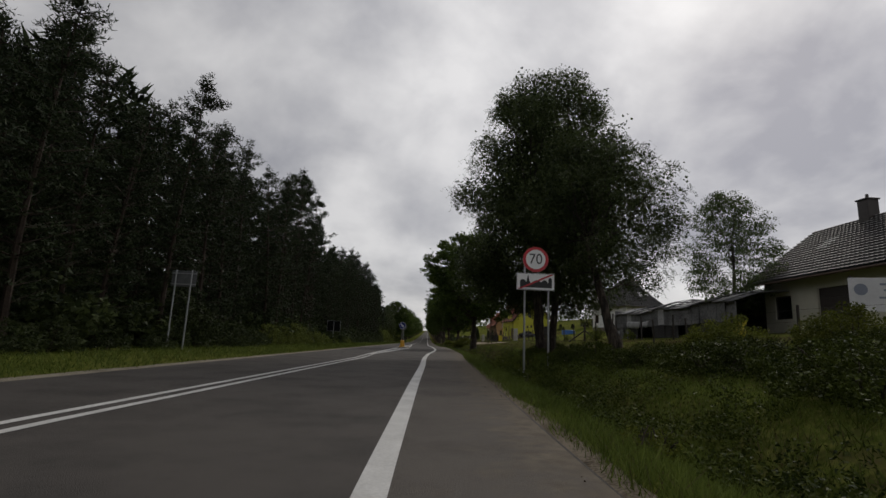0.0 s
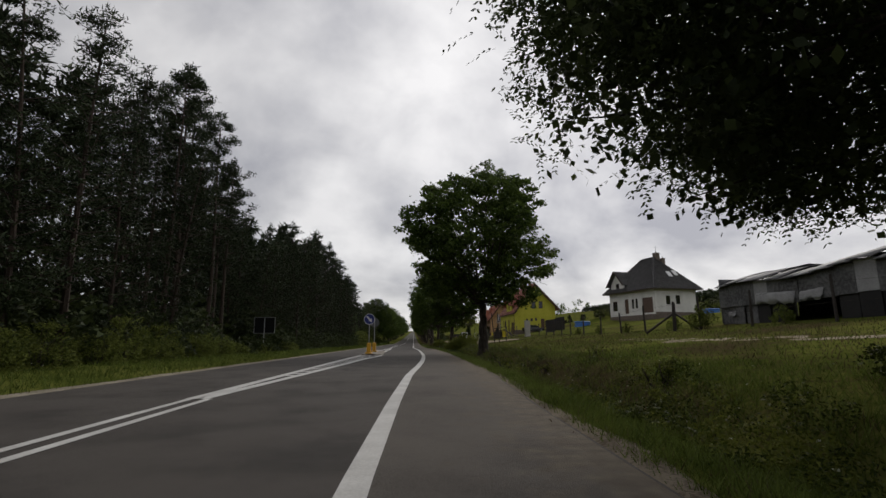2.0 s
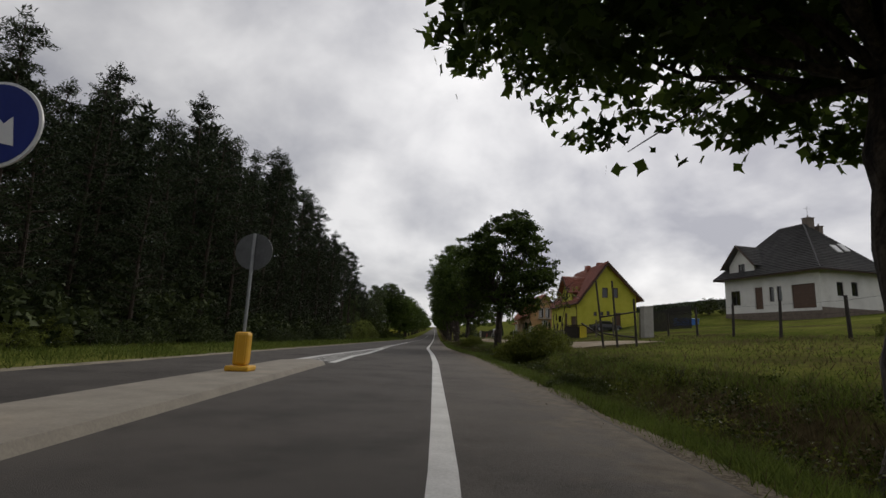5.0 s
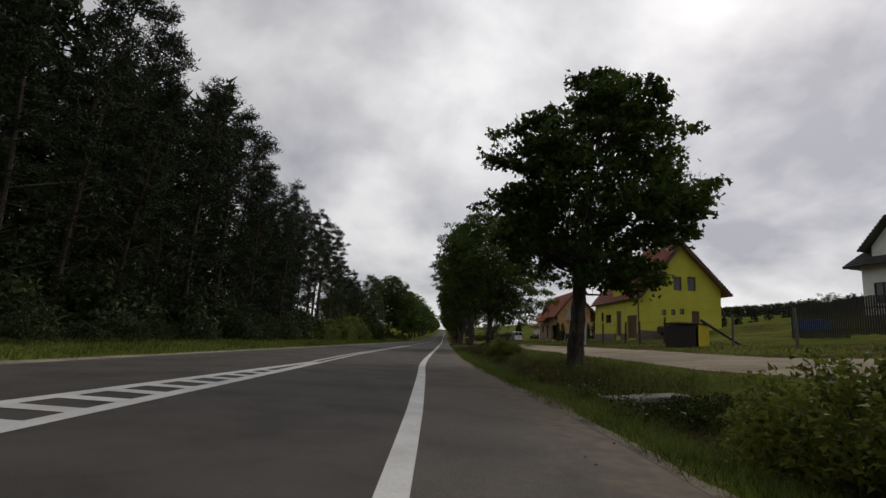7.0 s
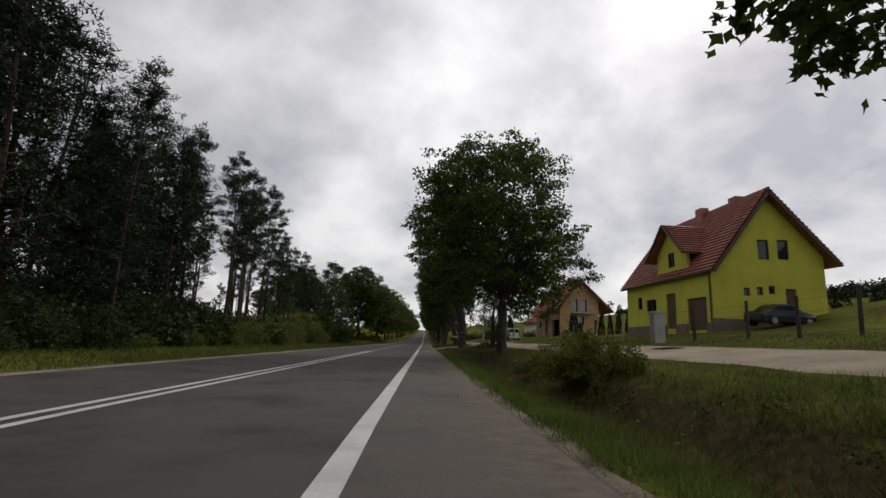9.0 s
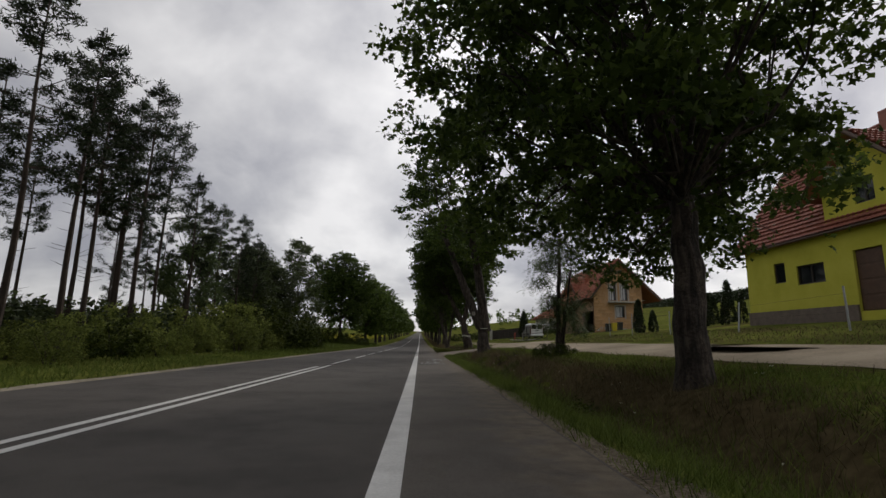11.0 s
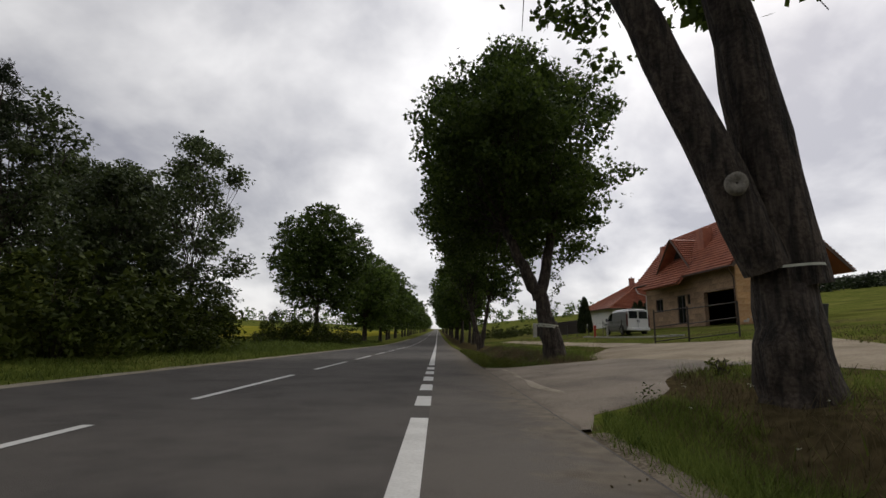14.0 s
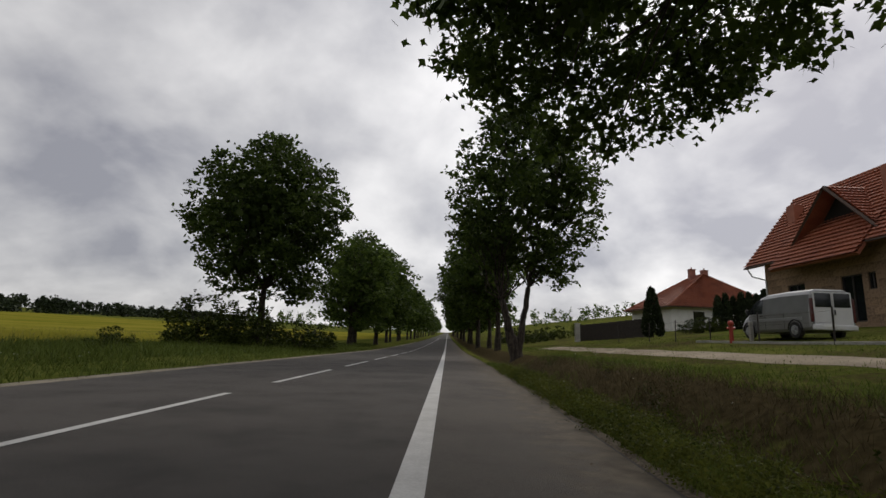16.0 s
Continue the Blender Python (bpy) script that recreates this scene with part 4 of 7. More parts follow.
for x, yy, s, k in [(4.4, 73.4, 0.9, 4), (4.7, 71.9, 1.0, 4), (5.3, 72.6, 0.98, 4), (3.95, 97.4, 0.78, 4), (4.1, 96.6, 0.7, 4), (4.4, 5.2, 0.8, 5),
                    (5.4, 6.6, 0.9, 5), (6.6, 6.0, 0.9, 5), (5.0, 9.0, 0.9, 5), (6.2, 10.0, 0.9, 5), (7.6, 8.6, 0.9, 5), (5.6, 12.6, 0.8, 5), (4.6, 12.2, 0.7, 5), (7.6, 13.0, 0.8, 4), (8.8, 10.5, 0.8, 4),
                    (3.8, 101.0, 0.5, 5), (4.1, 79.0, 0.5, 5), (5.0, 77.4, 0.7, 5), (5.9, 25.0, 0.8, 5), (4.7, 22.9, 0.6, 5), (3.7, 62.5, 0.5, 5), (3.6, 66.0, 0.6, 5), (3.3, 60.0, 0.5, 5),
                    (5.3, 123.6, 0.7, 5), (4.2, 15.5, 0.7, 5), (5.2, 16.6, 0.9, 5)]:
    stand_bush(bushes[k], x, yy, rng.uniform(0, 360), (s, s, s), BUSH_LABEL)
for x, yy, s in [(-11.8, 155.4, 1.2), (-10.8, 152.6, 1.0), (-12.0, 150.0, 1.4), (-10.9, 146.0, 1.2), (-12.4, 142.0, 1.4), (-12.6, 181.0, 1.1), (-9.8, 183.5, 1.0), (-14.8, 180.0, 1.2), (-11.0, 179.5, 0.9), (-17.0, 182.5, 0.9), (-13.4, 169.5, 0.5), (-9.6, 186.5, 0.9), (-15.8, 186.0, 0.9)]:
    stand_bush(bushes[2 if s > 1 else 0], x, yy, rng.uniform(0, 360), (s * 1.15, s * 1.15, s), "dark bush at the foot of a maple", group="field edge bushes")


# ---------------------------------------------------------------- far woods and crop field
def woods(name, spots, height, size, mat, label, leaf=2.2, per=9):
    wr = np.random.default_rng(900 + len(spots))
    centres = []
    for x, y in spots:
        g0, hh = ground_z(x, y), (height(y) if callable(height) else height) * wr.uniform(0.85, 1.1)
        for _ in range(8):
            u = wr.random()
            centres.append((x + wr.normal(0, size * 0.5) * (1.1 - u), y + wr.normal(0, size * 0.5) * (1.1 - u), g0 + hh * (0.1 + 0.9 * u)))
    me = quads_mesh(name, leaf_cards(wr, centres, per, (size * 0.42, size * 0.42, size * 0.42), leaf, 0.0, 0.9, 3), mat)
    return tagged(new(name, me), label, "woods", kind="stuff")


hill = [(190 + 26 * math.sin(y * 0.013) + rng.uniform(-4, 60), y) for y in np.arange(20, 640, 2.2) for _ in range(3)]
woods("far_woods", hill, lambda y: 10 - 5.5 * step(190, 330, y), 5.0, LEAF_PINE, "dark wooded ridge beyond the meadows", 1.0, 20)
left_line = [(-230 + rng.uniform(-25, 25) - 0.1 * y, y) for y in np.arange(150, 900, 2.6)]
woods("far_woods", left_line, 9, 5.5, LEAF_PINE, "distant tree line beyond the field")
end_line = [(x, 700 + rng.uniform(-20, 40)) for x in np.arange(-220, 240, 5.5) if abs(x + 2) > 9]
woods("far_woods", end_line, 15, 7, LEAF_MAPLE, "distant trees across the end of the road")

crop_x, crop_y = [-19, -21, -24, -29, -37, -50, -70, -100, -150, -215], [float(v) for v in np.arange(163, 420, 6)]
cv = [(x + (0.5 * noise.noise(Vector((x, yv * 0.2, 0))) if i == 0 else 0), yv, ground_z(x, yv) + (0.05 if i == 0 else 0.55 + 0.1 * noise.noise(Vector((x * 0.3, yv * 0.1, 2)))))
      for yv in crop_y for i, x in enumerate(crop_x)]
cn = len(crop_x)
tagged(mesh_object("crop_field", cv, [(j * cn + i, (j + 1) * cn + i, (j + 1) * cn + i + 1, j * cn + i + 1) for j in range(len(crop_y) - 1) for i in range(cn - 1)], CROP_GROUND,
                   smooth=True), "ripening yellow-green crop field beside the road", "field", kind="stuff")


# ---------------------------------------------------------------- house materials
YELLOW_WALL = material("yellow_render", [(0.40, 0.385, 0.035), (0.47, 0.45, 0.05), (0.53, 0.50, 0.07)], 0.8, 40, 0.9, 0.15)
PLINTH = material("plinth_stone", [(0.11, 0.085, 0.07), (0.18, 0.145, 0.12)], 3.0, 20, 0.9, 0.5)
RED_TILE = material("red_roof_tile", [(0.17, 0.055, 0.038), (0.24, 0.082, 0.054), (0.31, 0.115, 0.075)], 1.3, 14, 0.6, 0.25, spread=0.6)
ORANGE_TILE = material("orange_roof_tile", [(0.20, 0.058, 0.032), (0.28, 0.088, 0.045), (0.34, 0.115, 0.06)], 1.1, 14, 0.65, 0.25, spread=0.6)
GREY_TILE = material("grey_roof_tile", [(0.050, 0.048, 0.048), (0.075, 0.072, 0.072), (0.10, 0.096, 0.095)], 1.3, 14, 0.6, 0.25, spread=0.6)
BLOCK = material("bare_clay_block", [(0.30, 0.165, 0.075), (0.40, 0.235, 0.115), (0.47, 0.30, 0.165)], 0.9, 7, 0.95, 0.4, spread=0.7)
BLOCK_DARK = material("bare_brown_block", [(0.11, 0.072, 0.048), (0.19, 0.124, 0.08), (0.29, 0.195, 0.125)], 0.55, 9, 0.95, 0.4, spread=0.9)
MORTAR = material("pale_mortar", [(0.34, 0.31, 0.27), (0.46, 0.43, 0.38)], 3.0, 25, 0.95, 0.3)
WHITE_WALL = material("white_render", [(0.56, 0.55, 0.52), (0.66, 0.65, 0.62), (0.72, 0.71, 0.68)], 0.7, 30, 0.9, 0.1)
CREAM_WALL = material("cream_render", [(0.44, 0.43, 0.35), (0.54, 0.52, 0.44)], 0.7, 30, 0.9, 0.1)
SOFFIT = material("brown_soffit_wood", [(0.045, 0.027, 0.018), (0.085, 0.05, 0.033)], 4.0, 40, 0.7, 0.3)
FRAME_DARK = material("dark_window_frame", [(0.018, 0.013, 0.011), (0.035, 0.026, 0.022)], 5.0, 40, 0.5, 0.1)
FRAME_WHITE = material("white_window_frame", [(0.55, 0.55, 0.54), (0.66, 0.66, 0.65)], 5.0, 40, 0.4, 0.05)
DOOR_BROWN = material("brown_door", [(0.060, 0.030, 0.018), (0.10, 0.052, 0.03)], 4.0, 30, 0.5, 0.2)
# near-black: the shade inside rooms and recesses, put into the colour
SHADE_BLACK = material("shade_black", [(0.008, 0.007, 0.006), (0.014, 0.012, 0.011)], 2.0, 20, 0.95, 0.0)
CURTAIN = material("pale_curtain", [(0.42, 0.42, 0.43), (0.55, 0.55, 0.56)], 5.0, 30, 0.9, 0.2)
CONCRETE = material("pale_concrete", [(0.30, 0.29, 0.26), (0.42, 0.405, 0.37)], 2.0, 25, 0.9, 0.3)
SILVER_PAINT = material("silver_car_paint", [(0.27, 0.275, 0.28), (0.33, 0.335, 0.34)], 2.0, 60, 0.3, 0.0, metal=0.6)
WHITE_PAINT = material("white_car_paint", [(0.55, 0.55, 0.55), (0.62, 0.62, 0.62)], 2.0, 60, 0.3, 0.0)
BLACK_PAINT = material("black_car_paint", [(0.010, 0.010, 0.011), (0.016, 0.016, 0.017)], 2.0, 60, 0.25, 0.0)
RUBBER = material("tyre_rubber", [(0.015, 0.015, 0.015), (0.03, 0.03, 0.03)], 6.0, 60, 0.9, 0.2)
RED_PLASTIC = material("red_plastic", [(0.30, 0.03, 0.02), (0.38, 0.05, 0.03)], 4.0, 40, 0.5, 0.05)
BLUE_TARP = material("blue_tarpaulin", [(0.02, 0.10, 0.36), (0.04, 0.16, 0.48)], 3.0, 20, 0.5, 0.4)
TAPE = material("pale_tape", [(0.34, 0.35, 0.28), (0.5, 0.5, 0.42)], 8.0, 40, 0.6, 0.1)
BIN_YELLOW = material("bin_yellow", [(0.50, 0.40, 0.02), (0.60, 0.48, 0.03)], 3.0, 30, 0.5, 0.05)
BANNER = material("banner_white", [(0.50, 0.50, 0.52), (0.60, 0.60, 0.62)], 2.0, 30, 0.6, 0.05)
BANNER_GREY = material("banner_grey_print", [(0.16, 0.18, 0.24), (0.22, 0.24, 0.30)], 2.0, 30, 0.6, 0.05)

glass = bpy.data.materials.new("window_glass")
glass.use_nodes = True
gb = glass.node_tree.nodes["Principled BSDF"]
gb.inputs["Base Color"].default_value = (0.012, 0.014, 0.016, 1)
gb.inputs["Roughness"].default_value = 0.06
gb.inputs["Specular IOR Level"].default_value = 0.6


# ---------------------------------------------------------------- house building
def wall_panel(outline, holes, thick):
    """A wall standing in x and z with its outside towards -y: an outline with rectangular openings cut through."""
    bm = bmesh.new()
    bm.faces.new([bm.verts.new((x, 0, z)) for x, z in outline])
    for x0, x1, z0, z1 in holes:
        for co, no in (((x0, 0, 0), (1, 0, 0)), ((x1, 0, 0), (1, 0, 0)), ((0, 0, z0), (0, 0, 1)), ((0, 0, z1), (0, 0, 1))):
            bmesh.ops.bisect_plane(bm, geom=bm.verts[:] + bm.edges[:] + bm.faces[:], plane_co=co, plane_no=no)
    gone = []
    for f in bm.faces:
        c = f.calc_center_median()
        if any(x0 < c.x < x1 and z0 < c.z < z1 for x0, x1, z0, z1 in holes):
            gone.append(f)
    bmesh.ops.delete(bm, geom=gone, context="FACES")
    made = bmesh.ops.extrude_face_region(bm, geom=bm.faces[:])
    bmesh.ops.translate(bm, verts=[v for v in made["geom"] if isinstance(v, bmesh.types.BMVert)], vec=(0, thick, 0))
    return bm


def placed(ob, m):
    ob.matrix_local = m
    return ob


def window(parent, m, x0, x1, z0, z1, bars=1, frame_mat=None, curtain=False, depth=0.12, pane_mat=None):
    """A window set back in its opening: frame, bars and panes. m lays the wall's own x and z into the house."""
    frame_mat = frame_mat or FRAME_DARK
    w, h, t = x1 - x0, z1 - z0, 0.07
    bm = bmesh.new()
    for sx in (x0 + t / 2, x1 - t / 2):
        box(bm, (t, 0.09, h), (sx, depth, (z0 + z1) / 2))
    for sz in (z0 + t / 2, z1 - t / 2):
        box(bm, (w - 2 * t, 0.088, t), ((x0 + x1) / 2, depth, sz))
    for k in range(bars):
        box(bm, (t, 0.086, h - 2 * t), (x0 + w * (k + 1) / (bars + 1), depth, (z0 + z1) / 2))
    frame_ob = placed(part("window", bm, frame_mat, parent), m)
    bm = bmesh.new()
    box(bm, (w - t, 0.02, h - t), ((x0 + x1) / 2, depth + 0.03, (z0 + z1) / 2))
    part("pane", bm, pane_mat or glass, frame_ob)
    if curtain:
        n = 20
        vs = [(x0 + t + (w * 0.72 - t) * k / n, depth + dy + 0.009 * math.cos(k * math.pi), z) for dy in (-0.012, -0.008) for z in (z0 + t, z1 - t) for k in range(n + 1)]
        m2 = n + 1
        fs = [(b + k, b + k + 1, b + m2 + k + 1, b + m2 + k) for b in (0, 2 * m2) for k in range(n)]
        fs += [(k, k + 1, 2 * m2 + k + 1, 2 * m2 + k) for k in range(n)] + [(m2 + k, m2 + k + 1, 3 * m2 + k + 1, 3 * m2 + k) for k in range(n)]
        mesh_object("curtain", vs, fs, CURTAIN, frame_ob)
    return frame_ob


def panel_door(parent, m, x0, x1, z0, z1, mat, name="door", rows=4, depth=0.14):
    bm = bmesh.new()
    box(bm, (x1 - x0, 0.06, z1 - z0), ((x0 + x1) / 2, depth + 0.03, (z0 + z1) / 2))
    door = placed(part(name, bm, mat, parent), m)
    hz = (z1 - z0) / rows
    for k in range(rows):
        bm = bmesh.new()
        box(bm, (x1 - x0 - 0.16, 0.04, hz - 0.1), ((x0 + x1) / 2, depth - 0.005, z0 + hz * (k + 0.5)), bevel=0.01)
        part("panel", bm, mat, door)
    return door


def tiled_slope(a, b, c, d, mat, parent, pitch=0.34, wave=0.28, thick=0.16, name="roof", full_wave=True):
    """A tiled roof slope: a-b along the eave, d-c along the ridge; rows of tiles step down the slope and roll across it."""
    a, b, c, d = (Vector(p) for p in (a, b, c, d))
    n = (b - a).cross(d - a).normalized()
    if n.z < 0:
        n = -n
    rows = max(2, int(round(((d - a).length + (c - b).length) / 2 / pitch)))
    cols = max(2, int(round(max((b - a).length, (c - d).length) / wave)) * 2)
    vs, fs = [], []
    for r in range(rows):
        for k, lift in ((r / rows, 0.125), ((r + 1) / rows, 0.012)):
            lo, hi = a.lerp(d, k), b.lerp(c, k)
            for i in range(cols + 1):
                p = lo.lerp(hi, i / cols)
                vs.append(p + n * (lift + 0.028 * math.cos(i * math.pi)))
    m = cols + 1
    for r in range(rows * 2 - 1):
        for i in range(cols):
            fs.append((r * m + i, r * m + i + 1, (r + 1) * m + i + 1, (r + 1) * m + i))
    base = len(vs)
    vs += [a, b, c, d, a - n * thick, b - n * thick, c - n * thick, d - n * thick]
    q = [base + k for k in range(8)]
    fs += [(q[0], q[1], q[2], q[3]), (q[7], q[6], q[5], q[4]), (q[0], q[4], q[5], q[1]), (q[1], q[5], q[6], q[2]), (q[2], q[6], q[7], q[3]), (q[3], q[7], q[4], q[0])]
    return mesh_object(name, vs, fs, mat, parent)


def chimney(parent, at, size, height, mat, cap=True):
    bm = bmesh.new()
    box(bm, (size[0], size[1], height), (at[0], at[1], at[2] + height / 2), bevel=0.02)
    ob = part("chimney", bm, mat, parent)
    if cap:
        bm = bmesh.new()
        box(bm, (size[0] + 0.14, size[1] + 0.14, 0.09), (at[0], at[1], at[2] + height + 0.05), bevel=0.02)
        rod(bm, (at[0], at[1], at[2] + height + 0.08), (at[0], at[1], at[2] + height + 0.4), 0.09, 0.08)
        part("chimney_cap", bm, mat, ob)
    return ob


def gutter(parent, a, b):
    bm = bmesh.new()
    rod(bm, a, b, 0.065, sides=8)
    return part("gutter", bm, SOFFIT, parent)


FRONT = Matrix.Identity(4)


def side_west(length):
    """Lays a wall's own x along the house's far-to-near way, with its outside towards the road."""
    return Matrix.Translation((0, length, 0)) @ Matrix.Rotation(radians(-90), 4, "Z")


def gable_house(place, turn, width, length, base, eave, ridge, wall_mat, roof_mat, label, front_holes, west_holes, over=(0.9, 0.9), front_over=0.7, side_mat=None, eave_r=None):
    """A house with its gable end towards -y (own axes): walls with openings, plinth, and two tiled slopes with fascia and gutter."""
    root = thing("house", (place[0], place[1], 0), label, "house", turn=turn)
    t = 0.32
    slope = (ridge - eave) / (width / 2)
    top = ridge - 0.24
    ew = eave - 0.24
    eave_r = eave if eave_r is None else eave_r
    slope_r = (ridge - eave_r) / (width / 2)
    er = eave_r - 0.24
    gable = [(0, base), (width, base), (width, er), (width / 2, top), (0, ew)]
    gable_back = [(0, base), (width, base), (width, ew), (width / 2, top), (0, er)]
    rect_r = [(t, base), (length - t, base), (length - t, er), (t, er)]
    placed(part("wall", wall_panel(gable, front_holes, t), wall_mat, root), FRONT)
    placed(part("wall", wall_panel(gable_back, [], t), wall_mat, root), Matrix.Translation((width, length, 0)) @ Matrix.Rotation(math.pi, 4, "Z"))
    west = side_west(length)
    rect = [(t, base), (length - t, base), (length - t, ew), (t, ew)]
    placed(part("wall", wall_panel(rect, west_holes, t), side_mat or wall_mat, root), west)
    placed(part("wall", wall_panel(rect_r, [], t), side_mat or wall_mat, root), Matrix.Translation((width, 0, 0)) @ Matrix.Rotation(radians(90), 4, "Z"))
    bm = bmesh.new()
    box(bm, (width - 2 * t - 0.01, length - 2 * t - 0.01, 0.2), (width / 2, length / 2, base + 0.1))
    box(bm, (width - 2 * t - 0.01, length - 2 * t - 0.01, 0.2), (width / 2, length / 2, ew - 0.2))
    part("floor_slab", bm, SHADE_BLACK, root)
    y0, y1 = -front_over, length + front_over
    lw, rw = -over[0], width + over[1]
    lz, rz = eave - slope * over[0], eave_r - slope_r * over[1]
    tiled_slope((lw, y1, lz), (lw, y0, lz), (width / 2, y0, ridge), (width / 2, y1, ridge), roof_mat, root)
    tiled_slope((rw, y0, rz), (rw, y1, rz), (width / 2, y1, ridge), (width / 2, y0, ridge), roof_mat, root)
    bm = bmesh.new()
    rod(bm, (width / 2, y0 - 0.02, ridge + 0.03), (width / 2, y1 + 0.02, ridge + 0.03), 0.12, sides=8)
    part("ridge_cap", bm, roof_mat, root)
    # fascia boards along the gable edges
    bm = bmesh.new()
    for ex, ez in ((lw, lz), (rw, rz)):
        a, b = Vector((ex, y0 - 0.03, ez)), Vector((width / 2, y0 - 0.03, ridge))
        d = (b - a).normalized()
        n = Vector((-d.z, 0, d.x)) * (0.24 if d.x > 0 else -0.24)
        q = [bm.verts.new(p) for p in (a, b, b - n, a - n, a + Vector((0, 0.05, 0)), b + Vector((0, 0.05, 0)), b - n + Vector((0, 0.05, 0)), a - n + Vector((0, 0.05, 0)))]
        for f in ((0, 1, 2, 3), (7, 6, 5, 4), (0, 4, 5, 1), (1, 5, 6, 2), (2, 6, 7, 3), (3, 7, 4, 0)):
            bm.faces.new([q[i] for i in f])
    part("fascia", bm, SOFFIT, root)
    gutter(root, (lw - 0.04, y0, lz - 0.05), (lw - 0.04, y1, lz - 0.05))
    gutter(root, (rw + 0.04, y0, rz - 0.05), (rw + 0.04, y1, rz - 0.05))
    bm = bmesh.new()
    rod(bm, (lw, y0 + 0.5, lz - 0.1), (-0.06, 0.15, lz - 0.75), 0.05)
    rod(bm, (-0.06, 0.15, lz - 0.75), (-0.06, 0.15, base + 0.4), 0.05)
    part("downpipe", bm, SOFFIT, root)
    return root


def dormer(root, yc, half, x_face, wall_z, apex_z, back_x, roof_mat, wall_mat, glazed=True, ov=0.7):
    """A dormer that faces the road (-x, own axes), with its little gable and two tiled slopes."""
    m = Matrix.Translation((x_face, yc + half, 0)) @ Matrix.Rotation(radians(-90), 4, "Z")
    body = placed(part("dormer", wall_panel([(0.25, wall_z - 1.6), (2 * half - 0.25, wall_z - 1.6), (2 * half - 0.25, wall_z), (half, apex_z - 0.2), (0.25, wall_z)],
                                            [(half - 0.5, half + 0.5, wall_z - 1.1, wall_z + 0.1)], 0.25), wall_mat, root), m)
    if glazed:
        window(body, FRONT, half - 0.5, half + 0.5, wall_z - 1.1, wall_z + 0.1, 1)
    tiled_slope((x_face - ov, yc - half - 0.4, wall_z - 0.35), (back_x, yc - half - 0.4, wall_z - 0.35), (back_x + 0.8, yc, apex_z), (x_face - ov, yc, apex_z), roof_mat, root,
                thick=0.12, name="dormer_roof")
    tiled_slope((x_face - ov, yc + half + 0.4, wall_z - 0.35), (back_x, yc + half + 0.4, wall_z - 0.35), (back_x + 0.8, yc, apex_z), (x_face - ov, yc, apex_z), roof_mat, root,
                thick=0.12, name="dormer_roof")
    bm = bmesh.new()
    for sgn in (-1, 1):
        rod(bm, (x_face - ov - 0.02, yc + sgn * (half + 0.4), wall_z - 0.42), (x_face - ov - 0.02, yc, apex_z - 0.07), 0.1, sides=4)
    part("fascia", bm, SOFFIT, root)


# ---- yellow house
W, L = 8.48, 13.34
zb, ze, zr = 1.2, 6.78, 12.45
win_f = [(3.57, 4.42, 7.38, 8.83), (5.05, 5.9, 7.43, 8.88), (2.32, 2.77, 4.75, 5.32), (3.28, 3.73, 4.83, 5.41), (4.17, 4.62, 4.95, 5.53), (5.41, 6.2, 3.2, 5.36)]
win_w = [(3.79, 5.51, 4.05, 5.05), (7.15, 8.59, 2.5, 5.3), (10.2, 12.61, 2.3, 4.65), (2.2, 3.0, 4.3, 5.4)]
yellow = gable_house((20.37, 120.0), 2.19, W, L, zb, ze, zr, YELLOW_WALL, RED_TILE, "yellow rendered house with a red tiled roof", win_f, win_w, over=(0.3, 0.8), eave_r=8.0)
for w in win_f[:2]:
    window(yellow, FRONT, *w, 0, SOFFIT)
for w in win_f[2:5]:
    window(yellow, FRONT, *w, 0, SOFFIT)
panel_door(yellow, FRONT, *win_f[5], DOOR_BROWN)
window(yellow, side_west(L), *win_w[0], 1)
panel_door(yellow, side_west(L), *win_w[1], DOOR_BROWN)
panel_door(yellow, side_west(L), *win_w[2], DOOR_BROWN, "garage_door", 6)
window(yellow, side_west(L), *win_w[3], 0)
bm = bmesh.new()
box(bm, (W + 0.08, 0.1, 1.7), (W / 2, -0.055, 2.25))
part("plinth", bm, PLINTH, yellow)
for y0, y1 in ((0.0, 0.73), (3.14, 4.75), (6.19, L)):
    bm = bmesh.new()
    box(bm, (0.1, y1 - y0, 1.3), (-0.06, (y0 + y1) / 2, 2.15))
    part("plinth", bm, PLINTH, yellow)
dormer(yellow, 5.3, 2.5, 0.1, 8.5, 10.9, 2.1, RED_TILE, YELLOW_WALL)
chimney(yellow, (3.9, 6.8, 11.7), (0.7, 0.9), 1.2, RED_TILE, False)
chimney(yellow, (4.4, 3.0, 11.9), (0.8, 0.9), 0.95, RED_TILE, False)

# ---- unfinished orange house
W, L = 6.6, 15.1
zb, ze, zr = 1.4, 7.86, 12.0
win_f = [(2.18, 3.07, 6.56, 8.68), (3.73, 4.65, 6.56, 8.68), (2.95, 4.12, 4.35, 5.84), (5.85, 6.42, 3.0, 5.3)]
win_w = [(10.72, 14.77, 2.3, 5.2), (6.3, 7.72, 2.7, 5.3), (2.1, 3.56, 3.95, 5.25), (8.07, 8.56, 4.38, 5.3)]
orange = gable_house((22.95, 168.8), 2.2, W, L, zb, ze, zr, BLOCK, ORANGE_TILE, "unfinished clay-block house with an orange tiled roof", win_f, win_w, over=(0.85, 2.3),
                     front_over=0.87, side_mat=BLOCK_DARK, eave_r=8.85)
for w in win_f[:2]:
    window(orange, FRONT, *w, 2, FRAME_DARK, curtain=True)
window(orange, FRONT, *win_f[2], 1, curtain=True)
